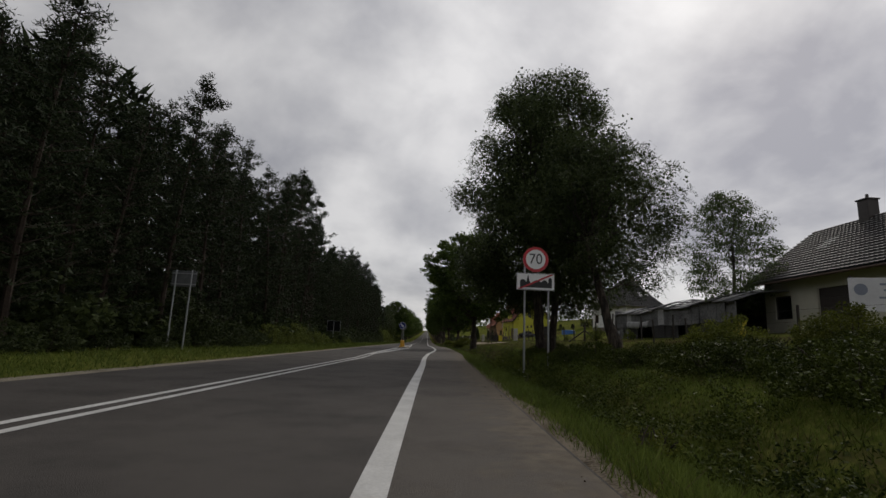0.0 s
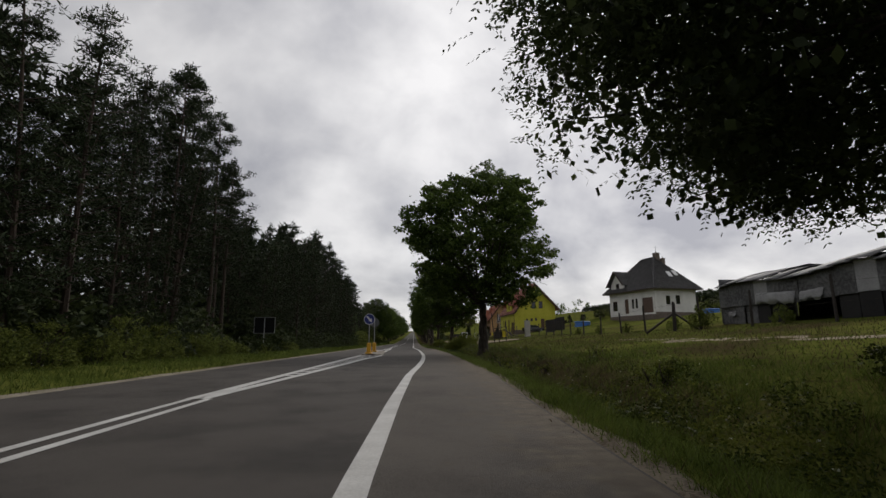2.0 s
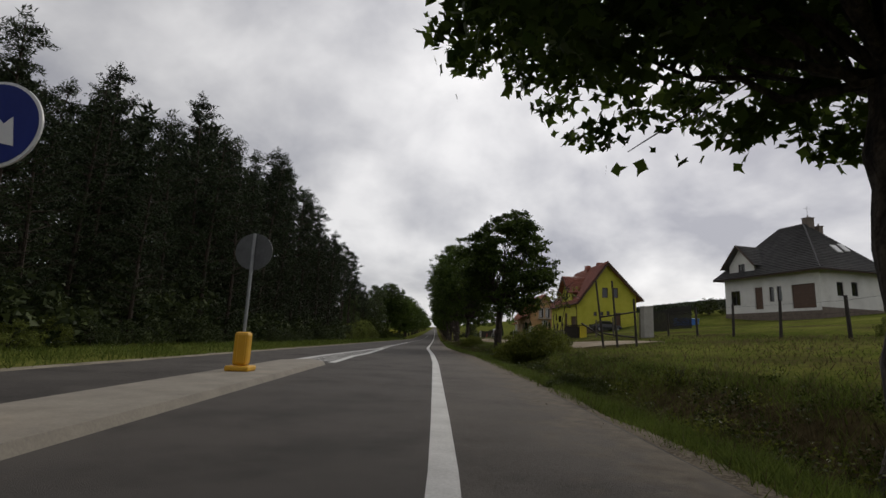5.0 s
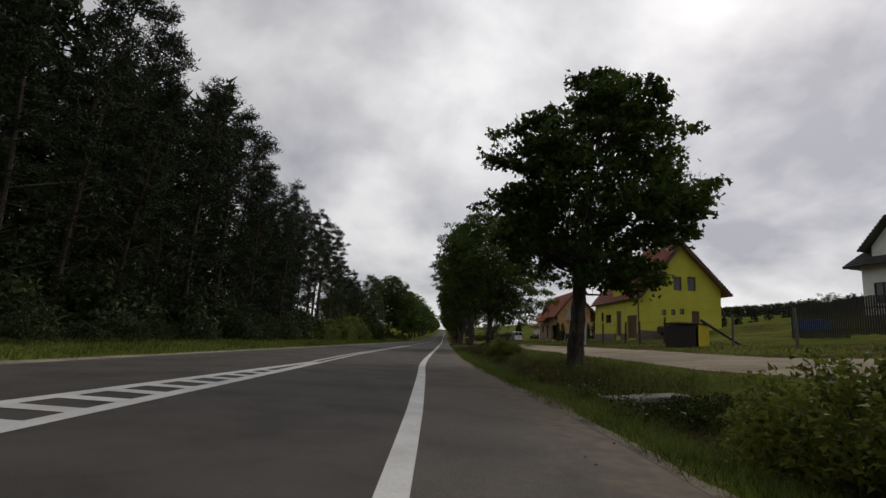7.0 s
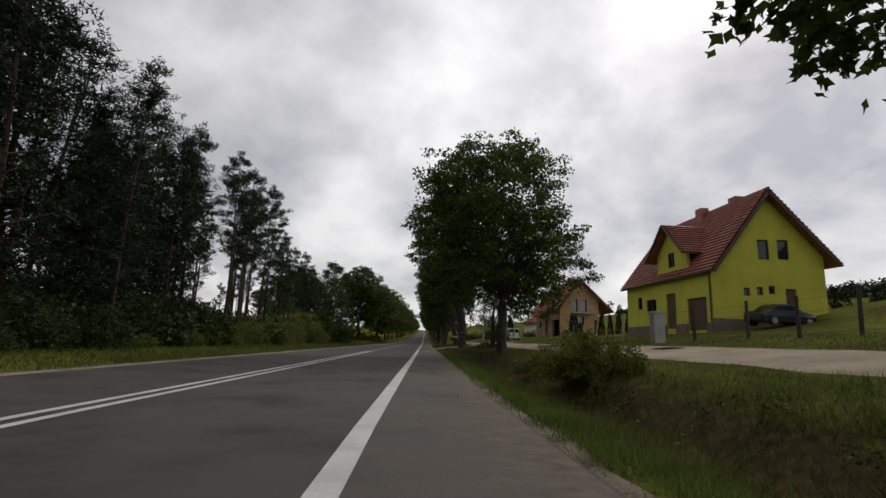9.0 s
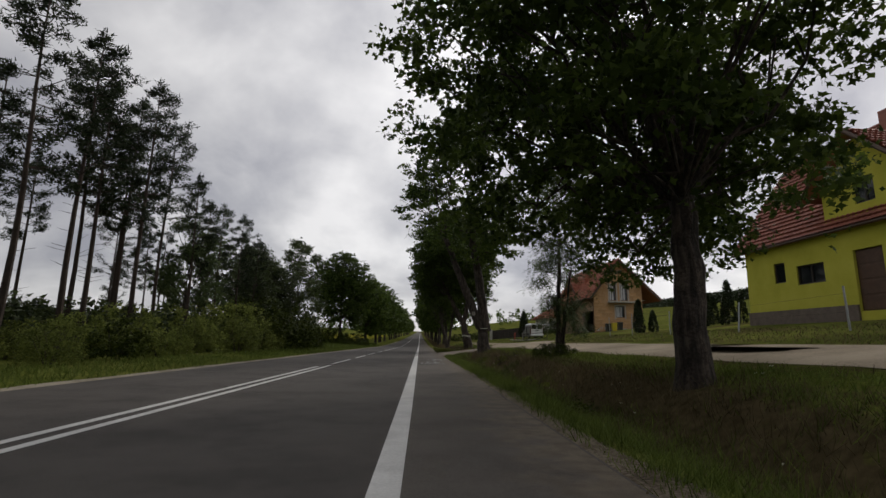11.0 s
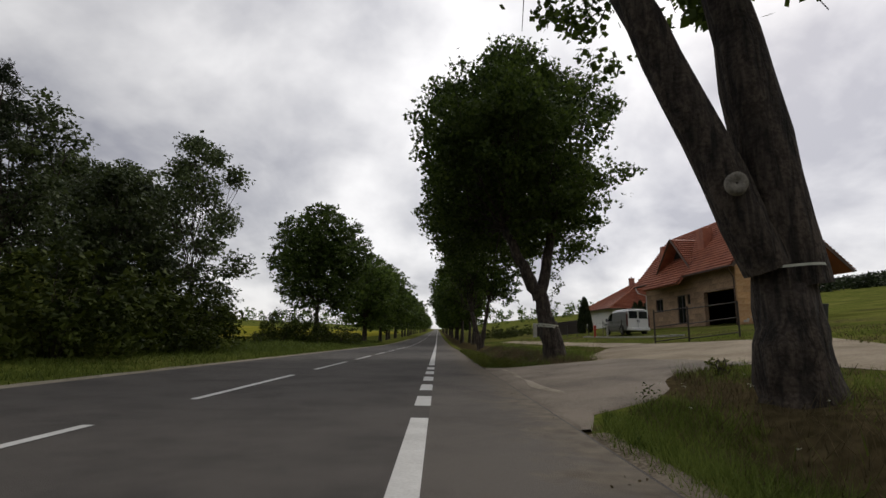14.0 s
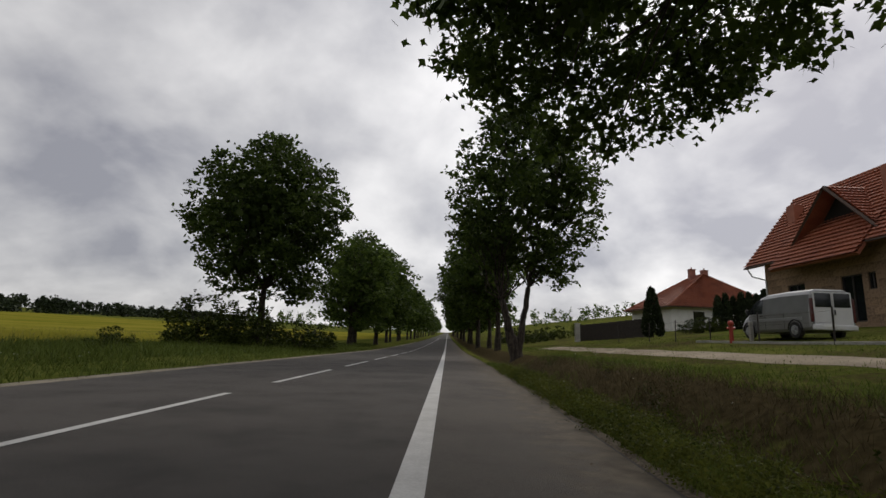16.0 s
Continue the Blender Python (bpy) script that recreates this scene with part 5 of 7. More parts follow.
panel_door(orange, FRONT, *win_f[3], FRAME_DARK)
for w in win_w[1:]:
    window(orange, side_west(L), *w, 1)
# near-black sheet that stands in for the shade inside the open garage
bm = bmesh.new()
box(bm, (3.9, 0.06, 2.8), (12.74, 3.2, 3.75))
placed(part("garage_void", bm, SHADE_BLACK, orange), side_west(L))
for x0, x1, z0, z1 in win_f[:3]:
    bm = bmesh.new()
    for sx in (x0 - 0.1, x1 + 0.1):
        box(bm, (0.17, 0.03, z1 - z0 + 0.36), (sx, -0.017, (z0 + z1) / 2))
    box(bm, (x1 - x0, 0.028, 0.17), ((x0 + x1) / 2, -0.016, z1 + 0.095))
    part("window_trim", bm, MORTAR, orange)
bm = bmesh.new()
box(bm, (3.4, 0.9, 0.18), (3.55, -0.46, 6.33), bevel=0.02)
rod(bm, (5.2, -0.8, 6.45), (6.6, -0.8, 6.58), 0.03)
part("balcony_slab", bm, CONCRETE, orange)
rngh = np.random.default_rng(5)
for k in range(46):
    s = rngh.uniform(0.12, 0.34)
    bm = bmesh.new()
    box(bm, (s, s * 0.8, s * 0.6), (rngh.uniform(0.2, 4.4), -0.25 - rngh.uniform(0, 0.55), 2.5 + rngh.uniform(0, 0.35) + 0.08 * (k % 3)), rngh.uniform(0, 90))
    part("rubble_stone", bm, MORTAR, orange)
# block courses: thin raised blocks with recessed joints
def block_courses(root, m, width, z0, z_top, holes, mat, margin=0.22, skip=None):
    bm = bmesh.new()
    box(bm, (1, 0.03, 0.43), (0, 0, 0), bevel=0.008)
    me = bpy.data.meshes.new("block")
    bm.to_mesh(me)
    bm.free()
    me.materials.append(mat)
    for row in range(18):
        z = z0 + row * 0.46
        for col in range(int(width / 0.96) + 1):
            x0 = 0.08 + col * 0.96 - (0.48 if row % 2 else 0)
            x0, x1 = max(0.03, x0), min(width - 0.03, x0 + 0.93)
            if x1 - x0 < 0.2 or z + 0.43 > z_top(x0, x1):
                continue
            if any(x1 > a - margin and x0 < b + margin and z + 0.43 > c - margin and z < d + margin for a, b, c, d in holes):
                continue
            if skip and skip(x0, z):
                continue
            ob = new("block", me)
            ob.parent = root
            ob.matrix_local = m @ Matrix.Translation(((x0 + x1) / 2, 0.003, z + 0.215)) @ Matrix.Diagonal((x1 - x0, 1, 1, 1))


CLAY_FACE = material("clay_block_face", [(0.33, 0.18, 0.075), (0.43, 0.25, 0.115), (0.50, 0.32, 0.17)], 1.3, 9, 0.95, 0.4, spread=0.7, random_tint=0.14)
# browner and darker block faces, for the road-side wall only
CLAY_BROWN = material("brown_block_face", [(0.12, 0.078, 0.05), (0.20, 0.132, 0.082), (0.31, 0.205, 0.125)], 0.5, 9, 0.95, 0.4, spread=0.9, random_tint=0.2)
block_courses(orange, FRONT, W, 2.6, lambda x0, x1: (ze - 0.24) + (zr - ze) / (W / 2) * max(0, min(x0, W - x1)) - 0.1, win_f, CLAY_FACE,
              skip=lambda x0, z: 6.0 < z + 0.2 < 6.65 and 0.9 < x0 < 5.3)
block_courses(orange, side_west(L), L, 2.6, lambda x0, x1: 6.8, win_w, CLAY_BROWN, 0.03)
# roof apron that runs out below the dormer, and the white pipe at the far corner
slope = (zr - ze) / (W / 2)
tiled_slope((-1.45, 12.6, ze - slope * 1.45 + 0.09), (-1.45, 5.9, ze - slope * 1.45 + 0.09), (0.5, 5.9, ze + slope * 0.5 + 0.09), (0.5, 12.6, ze + slope * 0.5 + 0.09), ORANGE_TILE, orange, name="dormer_apron")
bm = bmesh.new()
rod(bm, (-0.9, L + 0.5, ze - 1.2), (-0.75, L + 0.25, ze - 1.75), 0.05)
rod(bm, (-0.75, L + 0.25, ze - 1.75), (-0.08, L - 0.15, ze - 2.0), 0.05)
rod(bm, (-0.08, L - 0.15, ze - 2.0), (-0.08, L - 0.15, zb + 0.4), 0.05)
part("downpipe", bm, WHITE_PAINT, orange, "white drainpipe")
# the gable face is painted near-black for the shade of an open recess
dormer(orange, 8.95, 2.75, 0.75, 7.95, 10.75, 1.6, ORANGE_TILE, SHADE_BLACK, False, 1.0)
chimney(orange, (1.4, 6.0, 8.4), (0.8, 1.0), 2.8, ORANGE_TILE, False)
chimney(orange, (1.7, 13.9, 9.0), (0.7, 0.7), 2.0, ORANGE_TILE, False)


# ---- white house under a hipped grey roof
def hip_house(place, turn, width, length, base, eave, ridge, half_ridge, wall_mat, roof_mat, label, front_holes, west_holes, over=0.9, dorm=None):
    root = thing("house", (place[0], place[1], 0), label, "house", turn=turn)
    t = 0.3
    rect_f = [(0, base), (width, base), (width, eave - 0.1), (0, eave - 0.1)]
    rect_w = [(t, base), (length - t, base), (length - t, eave - 0.1), (t, eave - 0.1)]
    placed(part("wall", wall_panel(rect_f, front_holes, t), wall_mat, root), FRONT)
    placed(part("wall", wall_panel(rect_f, [], t), wall_mat, root), Matrix.Translation((width, length, 0)) @ Matrix.Rotation(math.pi, 4, "Z"))
    placed(part("wall", wall_panel(rect_w, west_holes, t), wall_mat, root), side_west(length))
    placed(part("wall", wall_panel(rect_w, [], t), wall_mat, root), Matrix.Translation((width, 0, 0)) @ Matrix.Rotation(radians(90), 4, "Z"))
    bm = bmesh.new()
    box(bm, (width - 2 * t - 0.02, length - 2 * t - 0.02, 0.2), (width / 2, length / 2, eave - 0.35))
    part("floor_slab", bm, SHADE_BLACK, root)
    zz0 = eave - 0.35
    c = [(-over, -over, zz0), (width + over, -over, zz0), (width + over, length + over, zz0), (-over, length + over, zz0)]
    r0, r1 = (width / 2, length / 2 - half_ridge, ridge), (width / 2, length / 2 + half_ridge, ridge)
    near0, near1 = (width / 2 - 0.02, r0[1], ridge), (width / 2 + 0.02, r0[1], ridge)
    far0, far1 = (width / 2 + 0.02, r1[1], ridge), (width / 2 - 0.02, r1[1], ridge)
    tiled_slope(c[0], c[1], near1, near0, roof_mat, root)
    tiled_slope(c[1], c[2], r1, r0, roof_mat, root)
    tiled_slope(c[2], c[3], far1, far0, roof_mat, root)
    tiled_slope(c[3], c[0], r0, r1, roof_mat, root)
    bm = bmesh.new()
    for a, b in ((c[0], r0), (c[1], r0), (c[2], r1), (c[3], r1), (r0, r1)):
        rod(bm, a, b, 0.1, sides=6)
    part("ridge_cap", bm, roof_mat, root)
    for a, b in ((0, 1), (3, 0)):
        gutter(root, Vector(c[a]) - Vector((0, 0, 0.08)), Vector(c[b]) - Vector((0, 0, 0.08)))
    for w in front_holes:
        window(root, FRONT, *w, 0)
    return root


W, L = 8.4, 12.5
win_f = [(2.2, 3.1, 6.9, 8.4), (4.2, 5.1, 7.0, 8.5)]
win_w = [(0.9, 2.3, 6.3, 8.1), (4.4, 5.5, 5.7, 8.3), (6.4, 7.0, 6.5, 8.2), (7.4, 8.0, 6.5, 8.2), (9.2, 11.9, 5.6, 8.2)]
white = hip_house((40.34, 100.9), 13.4, W, L, 3.6, 9.9, 15.8, 1.56, WHITE_WALL, GREY_TILE, "white house under a grey hipped roof", win_f, win_w)
window(white, side_west(L), *win_w[0], 1)
panel_door(white, side_west(L), *win_w[1], DOOR_BROWN)
window(white, side_west(L), *win_w[2], 0)
window(white, side_west(L), *win_w[3], 0)
panel_door(white, side_west(L), *win_w[4], DOOR_BROWN, "garage_door", 6)
bm = bmesh.new()
box(bm, (W + 0.08, 0.08, 1.6), (W / 2, -0.045, 4.85))
box(bm, (0.08, L + 0.02, 1.1), (-0.05, L / 2, 4.75))
part("plinth", bm, PLINTH, white)
dormer(white, 9.4, 2.1, -0.35, 11.2, 13.6, 2.6, GREY_TILE, WHITE_WALL)
chimney(white, (W / 2 + 0.6, 4.6, 14.6), (0.9, 0.8), 1.9, PLINTH)
chimney(white, (W / 2 + 1.6, 4.2, 13.9), (0.6, 0.6), 1.6, PLINTH)
for sx, sy in ((4.5, 1.5), (5.9, 1.75)):
    bm = bmesh.new()
    box(bm, (0.8, 0.14, 1.25), (0, 0, 0), bevel=0.02)
    sl = part("skylight", bm, FRAME_WHITE, white)
    sl.matrix_local = Matrix.Translation((sx, sy - 0.1, 9.55 + (sy + 0.9) * 1.118 + 0.1)) @ Matrix.Rotation(radians(-41.8), 4, "X")
bm = bmesh.new()
rod(bm, (W / 2 + 0.6, 4.6, 16.4), (W / 2 + 0.6, 4.6, 18.0), 0.025)
rod(bm, (W / 2 + 0.1, 4.6, 17.7), (W / 2 + 1.1, 4.6, 17.7), 0.015)
part("aerial", bm, STEEL, white)

# ---- pale house with a grey roof, near the start
W, L = 9.0, 17.2
near_house = thing("house", (21.3, 14.0, 0), "pale rendered house with a grey tiled roof", "house")
holes = [(0.9, 2.3, 3.0, 4.4), (4.3, 7.2, 2.0, 4.6), (9.8, 11.2, 2.9, 4.4)]
placed(part("wall", wall_panel([(0, 0.8), (L, 0.8), (L, 5.6), (0, 5.6)], holes, 0.3), CREAM_WALL, near_house), side_west(L))
for y0, flip in ((0.0, False), (L - 0.3, True)):
    bmw = wall_panel([(0.3, 0.8), (W, 0.8), (W, 5.5), (W / 2, 8.75), (0.3, 5.6)], [], 0.3)
    placed(part("wall", bmw, CREAM_WALL, near_house), Matrix.Translation((0, y0, 0)))
placed(part("wall", wall_panel([(0.3, 0.8), (L - 0.3, 0.8), (L - 0.3, 5.5), (0.3, 5.5)], [], 0.3), CREAM_WALL, near_house), Matrix.Translation((W, 0, 0)) @ Matrix.Rotation(radians(90), 4, "Z"))
bm = bmesh.new()
box(bm, (W - 0.7, L - 0.7, 0.2), (W / 2, L / 2, 5.3))
part("floor_slab", bm, SHADE_BLACK, near_house)
tiled_slope((-0.8, L + 0.8, 5.25), (-0.8, -0.8, 5.25), (W / 2, -0.8, 9.2), (W / 2, L + 0.8, 9.2), GREY_TILE, near_house)
tiled_slope((W + 0.8, -0.8, 5.25), (W + 0.8, L + 0.8, 5.25), (W / 2, L + 0.8, 9.2), (W / 2, -0.8, 9.2), GREY_TILE, near_house)
gutter(near_house, (-0.86, L + 0.8, 5.15), (-0.86, -0.8, 5.15))
window(near_house, side_west(L), *holes[0], 0)
panel_door(near_house, side_west(L), *holes[1], FRAME_DARK, "garage_door", 5)
window(near_house, side_west(L), *holes[2], 1)
chimney(near_house, (W / 2 - 0.3, 13.6, 8.6), (0.7, 0.7), 1.5, FRAME_DARK)
bm = bmesh.new()
box(bm, (0.8, 0.06, 1.2), (0, 0, 0))
sl = part("skylight", bm, FRAME_WHITE, near_house)
sl.matrix_local = Matrix.Translation((2.3, 14.6, 7.6)) @ Matrix.Rotation(radians(-90), 4, "Z") @ Matrix.Rotation(radians(-53), 4, "X")

# ---- far white house with a red hipped roof
far_house = hip_house((29.6, 215.0), 6.0, 15.0, 11.0, 1.6, 6.9, 11.7, 1.3, WHITE_WALL, ORANGE_TILE, "white bungalow under a red hipped roof",
                      [(3.0, 4.6, 4.3, 6.0), (7.0, 8.6, 4.3, 6.0)], [])
chimney(far_house, (6.4, 5.2, 10.9), (0.8, 0.7), 1.5, RED_TILE)
chimney(far_house, (8.2, 5.0, 10.9), (0.8, 0.7), 1.4, RED_TILE)


# ---------------------------------------------------------------- tracks and side road
def land_band(name, left, right, y0, y1, mat, label, category, lift=0.03, cols=6, step_len=0.8, wobble=0.25, kind="structure", seed=0):
    n = int((y1 - y0) / step_len)
    vs, fs = [], []
    for j in range(n + 1):
        y = y0 + (y1 - y0) * j / n
        l = left(y) + wobble * noise.noise(Vector((y * 0.45, seed, 0)))
        r = right(y) + wobble * noise.noise(Vector((y * 0.45, seed + 7.7, 0)))
        for i in range(cols + 1):
            x = l + (r - l) * i / cols
            edge = -0.03 if i in (0, cols) else 0.0
            vs.append((x, y, ground_z(x, y) + lift + edge + 0.012 * noise.noise(Vector((x * 1.3, y * 1.3, 5)))))
    m = cols + 1
    for j in range(n):
        for i in range(cols):
            fs.append((j * m + i, j * m + i + 1, (j + 1) * m + i + 1, (j + 1) * m + i))
    return tagged(mesh_object(name, vs, fs, mat, smooth=True), label, category, kind=kind)


TRACK_LEFT = piecewise([(76, 8.0), (82, 6.9), (140, 6.6), (144.5, 5.4), (146.5, 4.9), (148.5, 5.3), (152, 7.2)])
land_band("sandy_track", TRACK_LEFT, piecewise([(76, 12.6), (80, 12.2), (84, 10.4), (100, 10.2), (130, 9.7), (141, 9.6), (146, 12), (152, 9.3)]), 76, 152, SAND,
          "pale sandy track beside the road", "track", cols=10, lift=0.04)
land_band("sandy_track", lambda y: 7.7, lambda y: 9.5, 152, 190, SAND, "narrow sandy track through the grass", "track", lift=0.035, wobble=0.5, seed=3)
land_band("sandy_track", piecewise([(28, 10.3), (38, 9.6), (50, 10.6)]), piecewise([(28, 11.2), (38, 11.3), (50, 11.0)]), 28, 50, SAND, "worn sandy patch in the meadow", "track", lift=0.0, wobble=0.9, seed=5)
SIDE_MOUTH = piecewise([(136.6, 1.8), (137.5, 2.1), (138.1, 3.1), (138.9, 3.7), (140.0, 4.1), (140.8, 4.6), (141.4, 7.2), (145.7, 7.2), (146.2, 4.4), (146.5, 2.8), (146.9, 2.1), (147.4, 1.84), (149.2, 1.6)])
land_band("side_road", lambda y: RIGHT_EDGE(y) - 0.12, SIDE_MOUTH,
          136.6, 147.4, ASPHALT_OLD, "worn grey side road joining the main road", "road", lift=0.03, cols=16, step_len=0.3, wobble=0.08)
land_band("gravel_edge", lambda y: 2.06, lambda y: 2.24, 139.6, 146.6, GRAVEL_PALE, "pale sand blown along the old asphalt edge", "gravel", lift=0.033, cols=6, step_len=0.2, wobble=0.4, seed=9)
land_band("gravel_edge", lambda y: LEFT_EDGE - 0.42, lambda y: LEFT_EDGE + 0.1, -30, 260, GRAVEL_PALE, "pale gravel strip along the asphalt", "gravel", lift=0.024, cols=4, step_len=0.7, wobble=0.16)
land_band("gravel_edge", lambda y: RIGHT_EDGE(y) - 0.2, lambda y: RIGHT_EDGE(y) + 0.3, -30, 136.4, GRAVEL, "brown dusty edge of the asphalt", "gravel", lift=0.026, cols=4, step_len=0.4, wobble=0.24, seed=2)
land_band("gravel_edge", lambda y: RIGHT_EDGE(y) - 0.1, lambda y: RIGHT_EDGE(y) + 0.16, 149.5, 260, GRAVEL, "pale dusty edge of the asphalt", "gravel", lift=0.026, cols=4, step_len=0.5, wobble=0.14, seed=4)
LANE = material("lane_asphalt", [(0.050, 0.044, 0.038), (0.076, 0.067, 0.058), (0.108, 0.095, 0.082)], 0.5, 110, 0.88, 0.5, spread=0.9, specular=0.3)
add_second(LANE, "dust", ((0.085, 0.069, 0.050), (0.155, 0.128, 0.095)), 2.2, 0.8)
vs, dust = [], []
lane_y = [-50 + 2.0 * k for k in range(176)]
for y in lane_y:
    x0, x1 = EDGE_LINE(y) + 0.1, RIGHT_EDGE(y) - 0.03
    for u in (0.0, 0.35, 0.6, 0.8, 0.92, 1.0):
        vs.append((x0 + (x1 - x0) * u, y, road_z(y) + 0.003))
        dust.append(0.08 + 0.87 * u ** 2)
lane = mesh_object("cycle_lane", vs, [(j * 6 + i, j * 6 + i + 1, j * 6 + i + 7, j * 6 + i + 6) for j in range(len(lane_y) - 1) for i in range(5)], LANE, road)
lane.data.attributes.new("dust", "FLOAT", "POINT").data.foreach_set("value", dust)

WATER = bpy.data.materials.new("puddle_water")
WATER.use_nodes = True
wb = WATER.node_tree.nodes["Principled BSDF"]
wb.inputs["Base Color"].default_value, wb.inputs["Roughness"].default_value = (0.16, 0.135, 0.10, 1), 0.16
for px, py, pr, el in ((8.7, 117.2, 0.95, 2.2), (9.5, 119.4, 0.5, 1.8), (9.2, 104.0, 0.5, 1.6)):
    bm = bmesh.new()
    zz = ground_z(px, py) + 0.075
    ring = [bm.verts.new((px + math.cos(q * 0.2618) * pr * (1 + 0.28 * noise.noise(Vector((q * 0.6, px, 0)))), py + math.sin(q * 0.2618) * pr * el * (1 + 0.28 * noise.noise(Vector((q * 0.6, px, 4)))), zz)) for q in range(24)]
    bm.faces.new(ring)
    tagged(part("puddle", bm, WATER), "shallow rain puddle on the sandy track", "puddle", "track puddles", kind="structure")

# traffic island with its two sign posts
isl = thing("traffic_island", (0, 0, 0), "low pale paved traffic island", "island", kind="structure")
vs, fs = [], []
ys = [52.9, 53.3, 55, 58, 60, 62, 64, 65]
for y in ys:
    k = 0.35 if y == 52.9 else (0.1 if y == 65 else 1.0)
    c, hw = (WEDGE_L(y) + WEDGE_R(y)) / 2, (WEDGE_R(y) - WEDGE_L(y)) / 2 * k
    vs += [(c - hw, y, 0.0), (c - hw + 0.05, y, 0.09), (c + hw - 0.05, y, 0.09), (c + hw, y, 0.0)]
for j in range(len(ys) - 1):
    for i in range(3):
        fs.append((j * 4 + i, j * 4 + i + 1, j * 4 + i + 5, j * 4 + i + 4))
mesh_object("paving", vs, fs, PAVING, isl)


def disc(bm, r, thick, at, segments=40):
    m = Matrix.Translation(at) @ Matrix.Rotation(radians(90), 4, "X")
    bmesh.ops.create_cone(bm, cap_ends=True, segments=segments, radius1=r, radius2=r, depth=thick, matrix=m)


def flat_poly(points, y, thick=0.006):
    bm = bmesh.new()
    f = bm.faces.new([bm.verts.new((x, y, z)) for x, z in points])
    made = bmesh.ops.extrude_face_region(bm, geom=[f])
    bmesh.ops.translate(bm, verts=[v for v in made["geom"] if isinstance(v, bmesh.types.BMVert)], vec=(0, thick, 0))
    return bm


def keep_sign(x, y, top, faces_us):
    root = thing("traffic_bollard", (x, y, 0.09), "yellow bollard carrying a round blue arrow sign" if faces_us else "yellow bollard carrying a round sign seen from behind", "bollard", "island signs")
    bm = bmesh.new()
    box(bm, (0.44, 0.44, 0.1), (0, 0, 0.05), bevel=0.03)
    part("foot", bm, YELLOW_PLASTIC, root)
    bm = bmesh.new()
    box(bm, (0.27, 0.27, 0.62), (0, 0, 0.41), bevel=0.06)
    for sx in (-0.07, 0.07):
        box(bm, (0.05, 0.012, 0.5), (sx, -0.138, 0.4))
    body = part("body", bm, YELLOW_PLASTIC, root)
    bm = bmesh.new()
    rod(bm, (0, 0, 0.7), (0, 0, top), 0.032)
    part("pole", bm, STEEL, root)
    zc = top - 0.35
    bm = bmesh.new()
    disc(bm, 0.36, 0.02, (0, -0.05 if faces_us else 0.05, zc))
    plate = part("sign_plate", bm, SIGN_WHITE if faces_us else SIGN_BACK, root)
    if faces_us:
        bm = bmesh.new()
        disc(bm, 0.335, 0.006, (0, -0.063, zc))
        part("blue_face", bm, SIGN_BLUE, plate)
        c, s = math.cos(radians(-45)), math.sin(radians(-45))
        pts = [(-0.25, -0.05), (0.05, -0.05), (0.05, -0.14), (0.25, 0), (0.05, 0.14), (0.05, 0.05), (-0.25, 0.05)]
        part("arrow", flat_poly([(px * c - pz * s, zc + px * s + pz * c) for px, pz in pts], -0.073), SIGN_WHITE, plate)
    return root


keep_sign(-3.0, 53.9, 2.62, True)
keep_sign(-3.1, 59.7, 2.62, False)

# speed limit and end-of-town sign
sg = thing("road_sign", (3.3, 16.7, ground_z(3.3, 16.7)), "round speed limit sign above an end of town plate", "road sign")
sg.scale = (1.07, 1.0, 1.07)
gz = ground_z(3.12, 16.3)
for sx in (-0.34, 0.42):
    bm = bmesh.new()
    rod(bm, (sx, 0.05, -0.3), (sx, 0.05, 3.3 - gz if sx < 0 else 2.95 - gz), 0.032)
    part("post", bm, STEEL, sg)
bm = bmesh.new()
box(bm, (1.22, 0.02, 0.54), (0.0, 0, 2.68 - gz), bevel=0.004)
plate = part("town_plate", bm, SIGN_WHITE, sg)
bm = bmesh.new()
for sx in (-0.6, 0.6):
    box(bm, (0.012, 0.004, 0.52), (sx, -0.0125, 2.68 - gz))
for szz in (-0.255, 0.255):
    box(bm, (1.188, 0.004, 0.012), (0, -0.0125, 2.68 - gz + szz))
part("border", bm, SIGN_BLACK, plate)
town = [(-0.5, -0.19), (0.52, -0.19), (0.52, 0.1), (0.47, 0.15), (0.41, 0.1), (0.41, -0.04), (0.36, 0.02), (0.28, 0.07), (0.2, 0.02), (0.2, -0.02), (0.1, 0.04), (-0.02, 0.04), (-0.16, -0.05),
        (-0.2, 0.02), (-0.24, 0.22), (-0.29, 0.02), (-0.31, -0.02), (-0.35, 0.05), (-0.43, 0.07), (-0.5, 0.02)]
part("town_outline", flat_poly([(x, z + 2.68 - gz) for x, z in town], -0.0205), SIGN_BLACK, plate)
part("red_bar", flat_poly([(-0.58, 2.44 - gz), (-0.46, 2.44 - gz), (0.58, 2.92 - gz), (0.46, 2.92 - gz)], -0.028), SIGN_RED, plate)
bm = bmesh.new()
disc(bm, 0.41, 0.02, (0.0, 0, 3.4 - gz))
rim = part("speed_disc", bm, SIGN_RED, sg)
bm = bmesh.new()
disc(bm, 0.315, 0.006, (0.0, -0.014, 3.4 - gz))
part("white_face", bm, SIGN_WHITE, rim)
fc = bpy.data.curves.new("seventy", "FONT")
fc.body, fc.size, fc.align_x, fc.align_y, fc.extrude = "70", 0.44, "CENTER", "CENTER", 0.002
fo = bpy.data.objects.new("seventy", fc)
me70 = bpy.data.meshes.new_from_object(fo)
bpy.data.objects.remove(fo)
me70.materials.append(SIGN_BLACK)
num = new("digits", me70)
num.parent = rim
